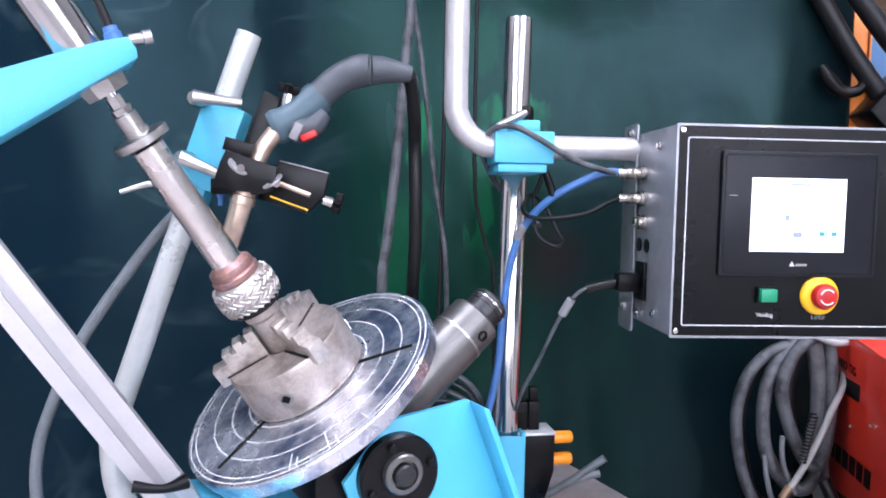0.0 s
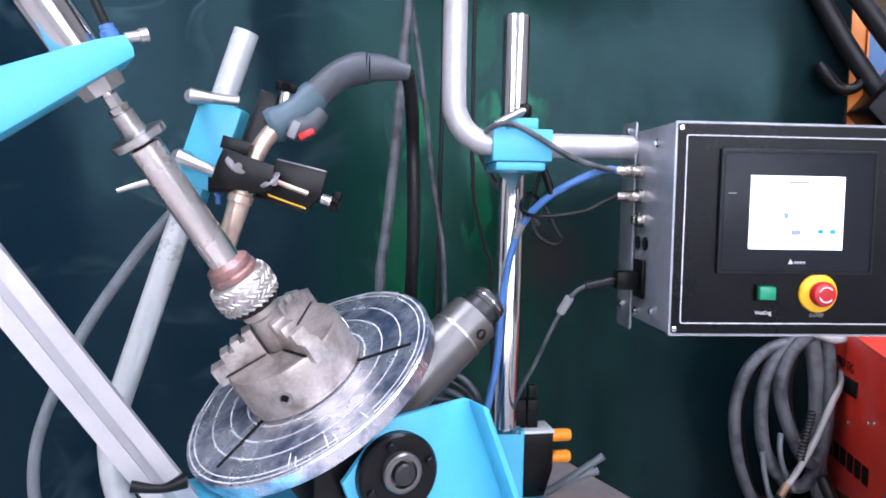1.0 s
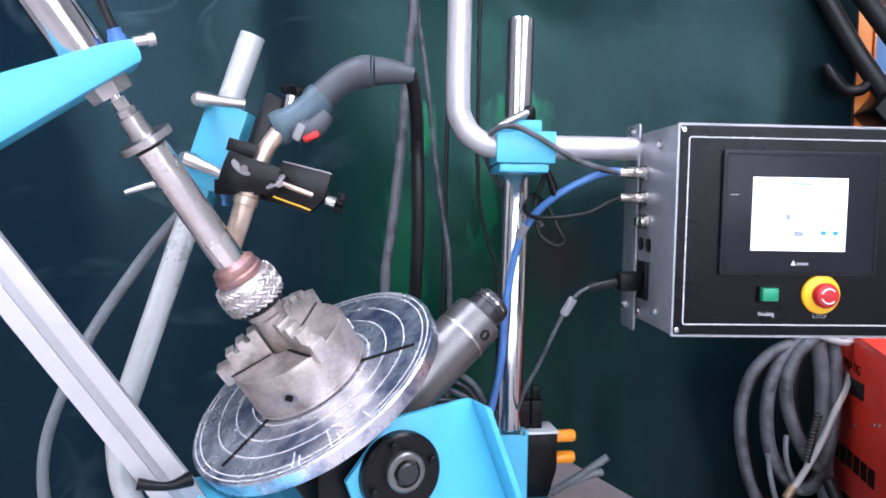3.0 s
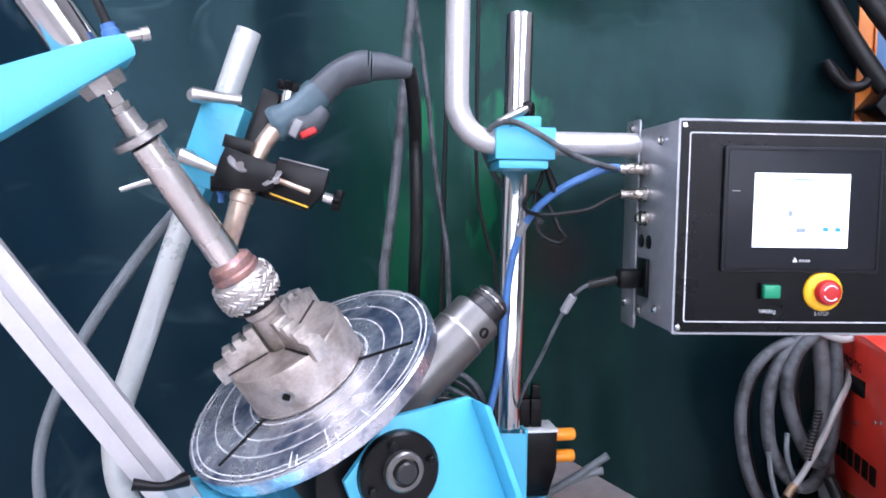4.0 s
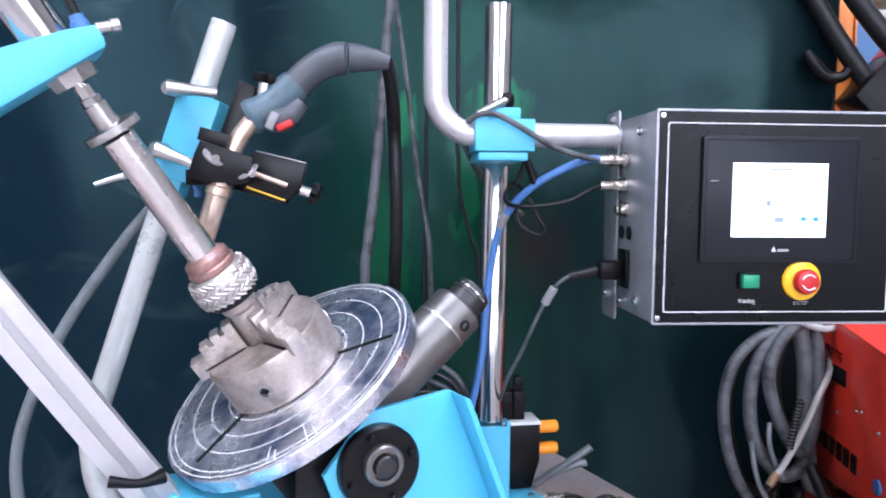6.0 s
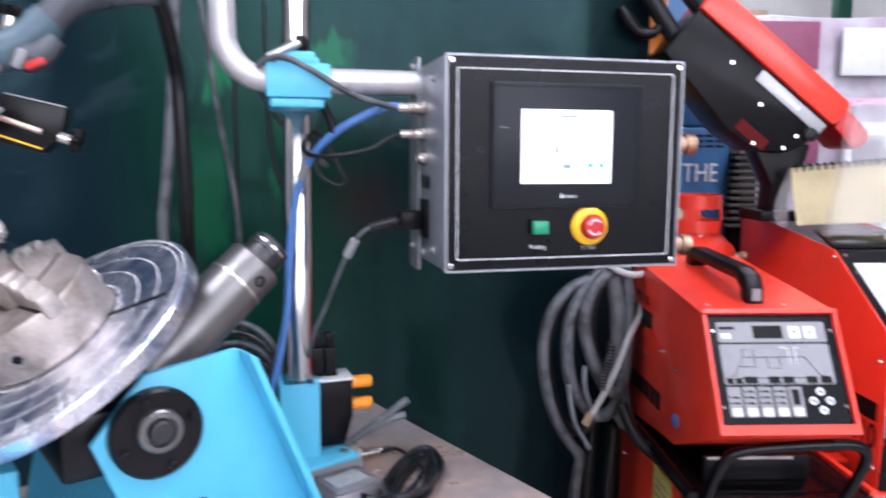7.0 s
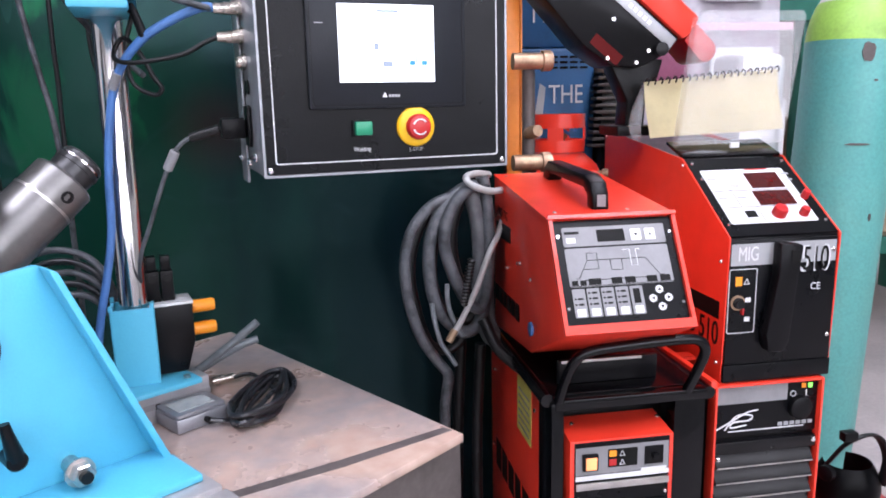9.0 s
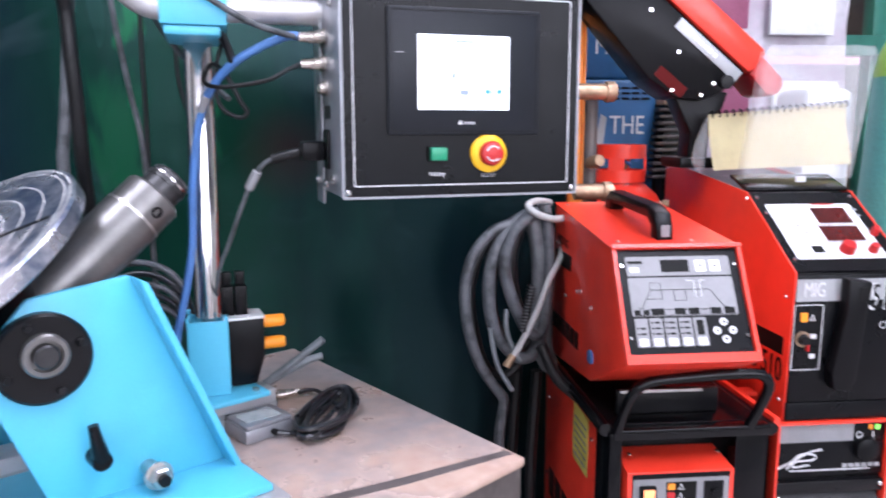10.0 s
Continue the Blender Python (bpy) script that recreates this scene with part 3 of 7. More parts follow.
    for a in SLOT_ANGLES:
        part("slot", bx((0.06, -0.0025, 0.0003), (0.1365, 0.0025, 0.0009), 0, m=basis @ Matrix.Rotation(radians(a), 4, "Z")), BLACK_METAL, disc)
    for a, r0, r1 in ((-121, 0.128, 0.150), (-118, 0.136, 0.150), (-104, 0.120, 0.150), (-100, 0.136, 0.150), (-86, 0.132, 0.150)):
        part("scribed_mark", bx((r0, -0.0006, 0.0004), (r1, 0.0006, 0.0008), 0, m=basis @ Matrix.Rotation(radians(a), 4, "Z")), SCRIBE, disc)
    # spindle housing under the turntable, and the motor
    part("spindle_housing", lathe([(-0.10, 0.05), (-0.045, 0.06), (-0.016, 0.07)], DC, AX, 40), BLACK_METAL, t)
    part("gear_case", bx((-0.085, 0.03, 1.0), (0.0, 0.17, 1.07), 0.008, m=None), BLACK_METAL, t)
    m0, m1 = Vector((0.020, 0.108, 1.074)), Vector((0.160, 0.108, 1.193))
    md = (m1 - m0).normalized()
    motor = part("motor", lathe([(0, 0.036), (0.14, 0.036), (0.150, 0.0352), (0.180, 0.0352), (0.183, 0.032)], m0, md, 40), MOTOR_GREY, t, "grey cylindrical gear motor")
    part("motor_cap", lathe([(0, 0.025), (0.014, 0.025), (0.0145, 0.0262), (0.019, 0.0262), (0.0195, 0.0245), (0.028, 0.0245), (0.031, 0.021)], m1, md, 30), MOTOR_DARK, motor, "dark end cap with a silver ring")
    part("motor_band", lathe([(0, 0.0258), (0.002, 0.0258)], m1 + md * 0.0205, md, 30), CHROME, motor)
    part("motor_collar", lathe([(0, 0.0363), (0.003, 0.0363)], m0 + md * 0.145, md, 36), STEEL, motor)
    side = Vector((0.1, -1, -0.12)).normalized()
    side = (side - md * side.dot(md)).normalized()
    hp = m0 + md * 0.162 + side * 0.0348
    part("screw_plug", lathe([(0, 0.007), (0.0018, 0.007), (0.0019, 0.0045), (0.0002, 0.004)], hp, side, 16), BLACK_METAL, motor)
    return t


SLOT_ANGLES = (-42.5, -164, 76)
MOTOR_GREY = material("motor_grey", (0.20, 0.195, 0.19), 0.36, 0.8, vary=0.1, scale=20, fine=200, bump=0.04)
MOTOR_DARK = material("motor_dark", (0.05, 0.05, 0.052), 0.35, 0.6, vary=0.1, scale=20, fine=200, bump=0.04)
positioner()


def chuck():
    t = thing("lathe_chuck", MACHINE, along(0.0002), "worn grey three-jaw lathe chuck bolted on the turntable", "chuck")
    part("body", lathe([(0.0006, 0.068), (0.003, 0.0705), (0.006, 0.0705), (0.0065, 0.0695), (0.049, 0.0695), (0.0535, 0.067), (0.054, 0.020), (0.04, 0.019)], DC, AX, 72), CHUCK_STEEL, t)
    basis = Matrix.Translation(DC) @ Vector((0, 0, 1)).rotation_difference(AX).to_matrix().to_4x4()
    for a in JAW_ANGLES:
        r = basis @ Matrix.Rotation(radians(a), 4, "Z")
        steps = [(0.0185, 0.0445), (0.0185, 0.0885), (0.030, 0.0885), (0.030, 0.0795), (0.036, 0.0795), (0.036, 0.0850), (0.046, 0.0850), (0.046, 0.0745), (0.052, 0.0745), (0.052, 0.0795), (0.062, 0.0795), (0.062, 0.0680), (0.080, 0.0680), (0.080, 0.0445)]
        bm = prism(steps, -0.0088, 0.0088, "y", bevel=0.0008)
        bm.transform(r)
        part("jaw", bm, JAW_STEEL, t, "stepped bright-edged steel jaw")
        part("jaw_slot", bx((0.02, -0.0118, 0.0538), (0.0692, 0.0118, 0.0546), 0, m=r), BLACK_METAL, t)
    for a in (-122, -2, 118):
        r = basis @ Matrix.Rotation(radians(a), 4, "Z")
        bm = ring_plate(circle(0, 0, 0.0085, 16), circle(0, 0, 0.0055, 16), 0, 0.0012, "z")
        bm.transform(r @ pose(0.0694, 0, 0.026, 0, 90, 0))
        part("key_socket", bm, STEEL, t)
        bm = lathe([(0, 0.0055), (0.0006, 0.0055)], (0, 0, 0), (0, 0, 1), 4)
        bm.transform(r @ pose(0.0698, 0, 0.026, 0, 90, 0))
        part("key_hole", bm, BLACK_METAL, t)
    return t


JAW_ANGLES = (42, 162, 282)
chuck()


def workpiece():
    t = thing("welded_pipe", MACHINE, along(0.055), "shiny steel pipe welded to a braided coupling, held in the chuck", "workpiece")
    part("stem", lathe([(0.050, 0.0175), (0.096, 0.0165), (0.100, 0.020), (0.110, 0.020)], DC - AX * 0.003, AX, 32), CHUCK_STEEL, t)
    part("ring", lathe([(0.110, 0.026), (0.113, 0.0275), (0.116, 0.0275), (0.117, 0.026)], DC - AX * 0.003, AX, 40), BLACK_METAL, t)
    coup = part("coupling", lathe([(0.116, 0.026), (0.119, 0.0305), (0.125, 0.0325), (0.133, 0.033), (0.141, 0.032), (0.147, 0.029), (0.150, 0.025)], DC - AX * 0.003, AX, 56), BRAID, t, "braided steel coupling")
    # interlaced strands round the coupling
    _, du, dv = axes(AX)
    for row in range(5):
        for i in range(24):
            a = 2 * math.pi * (i + 0.5 * (row % 2)) / 24
            h = 0.1200 + 0.0060 * row
            rr = 0.0308 + (0.0016 if row in (1, 2, 3) else 0)
            p = DC + AX * (h - 0.003) + (du * math.cos(a) + dv * math.sin(a)) * rr
            tang = (-du * math.sin(a) + dv * math.cos(a)) * 0.0042 + AX * (0.0026 if row % 2 else -0.0026)
            part("strand", sweep([p - tang, p + (du * math.cos(a) + dv * math.sin(a)) * 0.001, p + tang], 0.0015, 6, smooth=2), BRAID, coup)
    part("weld_bead", lathe([(0.149, 0.0235), (0.151, 0.0262), (0.156, 0.0265), (0.158, 0.0235), (0.161, 0.0245), (0.166, 0.0235), (0.169, 0.019), (0.171, 0.0165)], DC - AX * 0.003, AX, 44), WELD, t, "heat-tinted brown weld")
    part("pipe", lathe([(0.165, 0.0164), (0.310, 0.0164), (0.3106, 0.0158), (0.3106, 0.0146), (0.29, 0.0142)], DC - AX * 0.003, AX, 40), PIPE_STEEL, t, "polished steel tube")
    return t


workpiece()


def tailstock():
    t = thing("tailstock_arm", MACHINE, (-0.1, 0.1, 0.9), "light blue tailstock arm with air cylinder on an aluminium profile column", "tailstock")
    # slotted aluminium profile leaning parallel to the axis
    d = Vector((0.545, 0, -0.838)).normalized()
    c = Vector((-0.300, 0.08, 1.157))
    s = Vector((d.z, 0, -d.x))
    w, g, dp = 0.020, 0.0045, 0.011
    poly = []
    for q in range(4):
        a = math.pi / 2 * q
        for px, py in ((-w, w), (-g, w), (-g, w - 0.004), (-0.009, w - 0.0042), (-0.006, w - dp), (0.006, w - dp), (0.009, w - 0.0042), (g, w - 0.004), (g, w)):
            poly.append((px * math.cos(a) + py * math.sin(a), -px * math.sin(a) + py * math.cos(a)))
    bm = prism(poly, -0.42, 0.245, "z")
    bm.transform(Matrix((( s.x, 0, d.x, c.x), (0, 1, 0, c.y), (s.z, 0, d.z, c.z), (0, 0, 0, 1))))
    part("profile_column", bm, ALU, t, "slotted aluminium profile")
    # dark strip inside the groove, standing in for its shade
    strip = bx((-0.0043, -0.0158, -0.42), (0.0043, -0.0150, 0.245))
    strip.transform(Matrix(((s.x, 0, d.x, c.x), (0, 1, 0, c.y), (s.z, 0, d.z, c.z), (0, 0, 0, 1))))
    part("groove_shade", strip, ALU_DARK, t, "darker strip standing in for shade in the groove")
    # clamp handle near its foot
    h = part("clamp_handle", sweep([(-0.262, 0.045, 1.063), (-0.235, 0.040, 1.058), (-0.212, 0.045, 1.060)], [0.006, 0.0045, 0.008], 10), BLACK_PLASTIC, t)
    part("handle_screw", cy((-0.214, 0.044, 1.060), (-0.214, 0.060, 1.058), 0.005), STEEL, h)
    part("foot_bracket", bx((-0.235, 0.03, 0.885), (-0.12, 0.13, 1.03), 0.004), BLUE, t)
    # tapered arm
    arm = prism([(-0.264, 1.4845), (-0.257, 1.474), (-0.2558, 1.466), (-0.301, 1.434), (-0.371, 1.3835), (-0.472, 1.306), (-0.472, 1.404), (-0.370, 1.443), (-0.289, 1.477)], 0.025, 0.100, "y", bevel=0.0015)
    part("arm", arm, BLUE, t, "tapered light blue sheet-steel arm")
    p = along(0.405)
    part("lock_nut", lathe([(0, 0.021), (0.010, 0.023), (0.013, 0.023)], along(0.366), AX, 8), STEEL, t)
    part("rod", lathe([(0, 0.0055), (0.07, 0.0055)], along(0.318), AX, 20), CHROME, t)
    part("rod_nut", lathe([(0, 0.0095), (0.006, 0.0105), (0.007, 0.0075), (0.018, 0.0075)], along(0.344), AX, 6), STEEL, t)
    part("cone_holder", lathe([(0, 0.011), (0.024, 0.011)], along(0.319), AX, 24), STEEL, t)
    part("centre_cone", lathe([(-0.016, 0.004), (0.002, 0.0135), (0.0025, 0.0265), (0.0035, 0.0275), (0.0105, 0.0275), (0.0115, 0.0255), (0.0115, 0.012), (0.017, 0.012)], along(0.309), AX, 40), STEEL, t, "steel centring cone")
    cylr = part("air_cylinder", lathe([(0, 0.024), (0.012, 0.024), (0.0125, 0.0225), (0.30, 0.0225)], along(0.392), AX, 36), CHROME, t, "polished air cylinder")
    f0 = Vector((-0.272, 0.040, 1.477))
    fit_ = part("air_fitting", lathe([(0, 0.008), (0.012, 0.008), (0.013, 0.0065), (0.018, 0.0065)], f0, (-0.35, 0, 0.94), 16), CABLE_BLUE, t, "blue push-in air fitting")
    part("air_hose", sweep([f0 + Vector((-0.006, 0, 0.016)), f0 + Vector((-0.02, 0, 0.05)), f0 + Vector((-0.045, 0.0, 0.12)), f0 + Vector((-0.09, 0.02, 0.3))], 0.0042, 10), RUBBER, fit_)
    part("throttle_screw", lathe([(0, 0.005), (0.012, 0.005), (0.0125, 0.0065), (0.02, 0.0065)], Vector((-0.262, 0.040, 1.484)), (0.9, 0, 0.25), 12), STEEL, t)
    return t


tailstock()


def torch_stand():
    t = thing("torch_stand", I4, (-0.65, 0.10, TOP), "leaning white steel tube with a blue clamp and black cross slide", "torch stand")
    a, b = Vector((-0.4995, 0.10, 1.5375)), Vector((-0.653, 0.10, 1.090))
    foot = Vector((-0.676, 0.10, 1.005))
    part("tube", sweep([a, b, b.lerp(foot, 0.5), Vector((-0.660, 0.10, 0.985)), Vector((-0.640, 0.10, 0.94)), Vector((-0.615, 0.10, TOP + 0.02))], 0.0150, 24, smooth=8), WHITE_TUBE, t, "white painted steel tube")
    part("tube_cap", lathe([(0, 0.0148), (0.001, 0.0148)], a, a - b, 24), WHITE_TUBE, t)
    part("foot_plate", bx((-0.72, 0.05, TOP), (-0.56, 0.15, TOP + 0.02), 0.003), BLUE, t)
    d = (a - b).normalized()
    s = Vector((d.z, 0, -d.x))
    mid = Vector((-0.538, 0.092, 1.404))
    R = Matrix(((s.x, 0, d.x, mid.x), (0, 1, 0, mid.y), (s.z, 0, d.z, mid.z), (0, 0, 0, 1)))
    clamp = part("clamp_block", bx((-0.024, -0.022, -0.054), (0.025, 0.028, 0.049), 0.002, m=R), BLUE, t, "light blue clamp block")
    part("clamp_foot", bx((-0.022, -0.020, -0.080), (0.012, 0.022, -0.0525), 0.002, m=R), BLUE, clamp)
    for zz, uu in ((0.043, -0.028), (-0.026, -0.020)):
        p = R @ Vector((uu, -0.05, zz))
        q = p + Vector((0.052, 0.012, -0.004 if zz > 0 else -0.022))
        lv = part("lever", sweep([p, p.lerp(q, 0.5), q], [0.009, 0.0065, 0.006], 12), STEEL, clamp, "steel clamping lever")
        part("lever_boss", lathe([(0, 0.008), (0.024, 0.008)], p + Vector((0.0, 0.004, 0)), (0.15, 1, 0), 16), STEEL, lv)
    p = R @ Vector((-0.03, -0.01, -0.058))
    part("rod", sweep([p, p + Vector((-0.026, -0.01, -0.004)), p + Vector((-0.054, -0.02, -0.014))], [0.0055, 0.004, 0.003], 10), STEEL, clamp)
    # cross slide: bracket in front, longer carriage behind
    sd = Vector((0.95, 0, -0.305)).normalized()
    slide = part("bracket", prism([(-0.5057, 1.3935), (-0.450, 1.3755), (-0.455, 1.350), (-0.463, 1.346), (-0.5215, 1.351), (-0.512, 1.380)], 0.004, 0.012, "y", bevel=0.001), BLACK_METAL, t, "black anodised bracket holding the torch")
    part("bracket_top", prism([(-0.5075, 1.4085), (-0.477, 1.400), (-0.480, 1.386), (-0.5115, 1.3945)], 0.012, 0.048, "y", bevel=0.001), BLACK_METAL, slide)
    part("carriage", prism([(-0.4536, 1.384), (-0.398, 1.371), (-0.4045, 1.343), (-0.424, 1.324), (-0.480, 1.341), (-0.470, 1.369)], 0.045, 0.075, "y", bevel=0.001), BLACK_METAL, slide, "black carriage of the cross slide")
    part("carriage_edge", cy((-0.4536, 0.044, 1.3845), (-0.398, 0.044, 1.3715), 0.0008, seg=6), ALU, slide)
    part("carriage_foot", bx((-0.524, 0.012, 1.345), (-0.47, 0.05, 1.362), 0.001), BLACK_METAL, slide)
    part("scale_strip", prism([(-0.4617, 1.3446), (-0.4194, 1.3298), (-0.4198, 1.3280), (-0.4621, 1.3428)], 0.028, 0.030, "y"), YELLOW, slide, "yellow scale strip")
    part("spindle", cy((-0.450, 0.014, 1.3585), (-0.416, 0.018, 1.3457), 0.0030), COPPER, slide)
    for x, z in ((-0.4925, 1.3745), (-0.4545, 1.3593)):
        part("disc_washer", lathe([(0, 0.0125), (0.002, 0.0125)], (x, 0.0035, z), (0.67, -0.36, 0.74) if x < -0.47 else (-0.55, -0.36, 0.78), 26), ALU_DARK, slide)
        part("cap_screw", lathe([(0, 0.0045), (0.009, 0.0045)], (x, 0.001, z), (0.75, -1, -0.2), 14), CHROME, slide)
    part("knob_collar", lathe([(0, 0.0065), (0.012, 0.0065)], (-0.402, 0.030, 1.341), sd, 18), CHROME, slide)
    part("star_knob", star((-0.391, 0.030, 1.3385), sd, 0.0135, 0.010), BLACK_PLASTIC, slide)
    # upright slide with its knob
    up = part("upright_slide", bx((-0.010, -0.005, -0.055), (0.012, 0.022, 0.062), 0.0015, m=Matrix.Translation((-0.487, 0.066, 1.404)) @ Matrix.Rotation(radians(20), 4, "Y")), BLACK_METAL, t)
    kp = Vector((-0.446, 0.045, 1.446))
    part("knob_collar", lathe([(0, 0.007), (0.014, 0.007)], kp, (0.2, 0, 1), 18), CHROME, up)
    part("star_knob", star(kp + Vector((0.002, 0, 0.014)), Vector((0.2, 0, 1)), 0.014, 0.011), BLACK_PLASTIC, up)
    part("air_fitting", lathe([(0, 0.005), (0.02, 0.005), (0.021, 0.0035), (0.03, 0.0035)], (-0.521, 0.05, 1.362), (0, 0, -1), 10), CABLE_BLUE, t)
    return t


def star(p, d, r, h):
    """A lobed hand knob."""
    d, u, v = axes(d)
    bm = bmesh.new()
    n = 36
    rings = []
    for k, q in ((0, 0.85), (0.15, 1), (0.85, 1), (1, 0.8)):
        rings.append([bm.verts.new(Vector(p) + d * h * k + (u * math.cos(2 * math.pi * i / n) + v * math.sin(2 * math.pi * i / n)) * r * q * (0.86 + 0.16 * math.cos(6 * 2 * math.pi * i / n))) for i in range(n)])
    for a, b in zip(rings, rings[1:]):
        for i in range(n):
            bm.faces.new((a[i], a[(i + 1) % n], b[(i + 1) % n], b[i]))
    bm.faces.new(rings[0])
    bm.faces.new(rings[-1])
    return bm


torch_stand()


def torch():
    t = thing("welding_torch", I4, (-0.50, 0.03, 1.29), "grey swan-neck welding torch clamped in the cross slide, cable hanging", "welding torch")
    part("nozzle", lathe([(0, 0.0100), (0.004, 0.0110), (0.050, 0.0122), (0.051, 0.0140), (0.060, 0.0140), (0.061, 0.0120), (0.066, 0.0120)], (-0.5065, 0.02, 1.286), (0.285, 0.02, 0.958), 28), COPPER, t, "heat-stained metal nozzle")
    part("swan_neck", sweep([(-0.4892, 0.022, 1.348), (-0.4832, 0.024, 1.364), (-0.4775, 0.027, 1.381), (-0.469, 0.031, 1.399), (-0.457, 0.034, 1.416)], 0.0100, 18), COPPER, t, "bare metal neck")
    part("front_grip", sweep([(-0.4625, 0.040, 1.420), (-0.455, 0.041, 1.4235), (-0.444, 0.043, 1.430), (-0.432, 0.046, 1.4395), (-0.4187, 0.050, 1.4515), (-0.410, 0.052, 1.460)], [0.0165, 0.0185, 0.0165, 0.0165, 0.0180, 0.0175], 20, squash=1.1), TORCH_BLUE, t, "blue-grey front of the grip")
    part("trigger_housing", sweep([(-0.440, 0.040, 1.424), (-0.430, 0.038, 1.419), (-0.417, 0.042, 1.424), (-0.404, 0.046, 1.440)], [0.011, 0.0145, 0.0135, 0.010], 16), TORCH_GREY, t)
    h = part("handle", sweep([(-0.4145, 0.052, 1.4555), (-0.3926, 0.055, 1.477), (-0.378, 0.055, 1.4855), (-0.3640, 0.055, 1.4905), (-0.3535, 0.055, 1.4918)], [0.0172, 0.0172, 0.0180, 0.0190, 0.0185], 20), TORCH_GREY, t, "dark grey moulded handle")
    part("tail", sweep([(-0.3500, 0.055, 1.4920), (-0.338, 0.056, 1.4925), (-0.320, 0.058, 1.4912), (-0.3045, 0.060, 1.4890)], [0.0165, 0.0155, 0.0125, 0.0092], 18), TORCH_GREY, h, "tapered rubber tail")
    for k in range(3):
        p = Vector((-0.3565 + 0.0036 * k, 0.055, 1.4915))
        part("rib", lathe([(0, 0.0186 - 0.0008 * k), (0.0018, 0.0186 - 0.0008 * k)], p, (0.98, 0.03, -0.02), 22), TORCH_GREY, h)
    part("trigger", bx((-0.009, -0.004, -0.004), (0.010, 0.004, 0.004), 0.002, m=Matrix.Translation((-0.419, 0.0245, 1.4118)) @ Matrix.Rotation(radians(-25), 4, "Y")), RED_DARK, t, "red trigger")
    part("trigger_guard", bx((-0.005, -0.004, -0.010), (0.005, 0.006, 0.010), 0.002, m=Matrix.Translation((-0.4325, 0.0245, 1.4165)) @ Matrix.Rotation(radians(25), 4, "Y")), GREY_OVERLAY, t)
    part("cable", sweep([(-0.3065, 0.060, 1.4885), (-0.302, 0.08, 1.472), (-0.2985, 0.11, 1.44), (-0.297, 0.14, 1.41), (-0.295, 0.14, 1.354), (-0.294, 0.15, 1.288), (-0.296, 0.18, 1.20), (-0.295, 0.28, 1.0), (-0.30, 0.36, 0.9), (-0.34, 0.40, TOP + 0.02)], 0.0085, 14), RUBBER, t, "thick black torch cable")
    return t


torch()


# ---- control box, its post and cables ----
def support_post():
    t = thing("support_post", I4, (-0.154, 0.215, TOP), "chromed upright post in a light blue square socket", "post")
    part("post", lathe([(0, 0.0186), (0.681, 0.0186), (0.683, 0.017), (0.683, 0.015), (0.67, 0.0145)], (-0.1600, 0.213, 0.913), (0.0062, 0.0015, 0.687), 40), CHROME, t, "polished steel tube")
    o, i = rounded(-0.1885, 0.1825, -0.1345, 0.2365, 0.003), rounded(-0.1845, 0.1865, -0.1385, 0.2325, 0.002)
    part("socket", ring_plate(o, i, 0.913, 1.016, "z"), BLUE, t)
    for x, y in ((-0.188, 0.184), (-0.139, 0.184), (-0.139, 0.234), (-0.188, 0.234)):
        part("socket_tab", bx((x - 0.001, y - 0.004, 1.0165), (x + 0.004, y + 0.004, 1.023), 0.0005), BLUE, t)
    part("base_plate", bx((-0.045, -0.05, 0), (0.066, 0.05, 0.007), 0.001, m=Matrix.Translation((-0.164, 0.199, 0.9055)) @ Matrix.Rotation(radians(25), 4, "Z")), BLUE, t)
    for dx, dy in ((0.052, -0.035), (0.052, 0.035), (-0.035, -0.035)):
        p = Matrix.Translation((-0.164, 0.199, 0.9128)) @ Matrix.Rotation(radians(25), 4, "Z") @ Vector((dx, dy, 0))
        part("base_bolt", lathe([(0, 0.005), (0.004, 0.005)], p, (0, 0, 1), 6), STEEL, t)
    part("rail", bx((-0.45, 0.125, TOP), (0.322, 0.172, 0.9052), 0.002, m=MACHINE), ALU, t, "aluminium profile rail on the bench")
    # groove as a darker strip, its shade put into the colour
    part("rail_groove", bx((-0.45, 0.1242, 0.879), (0.3222, 0.127, 0.887), 0, m=MACHINE), ALU_DARK, t)
    return t


support_post()


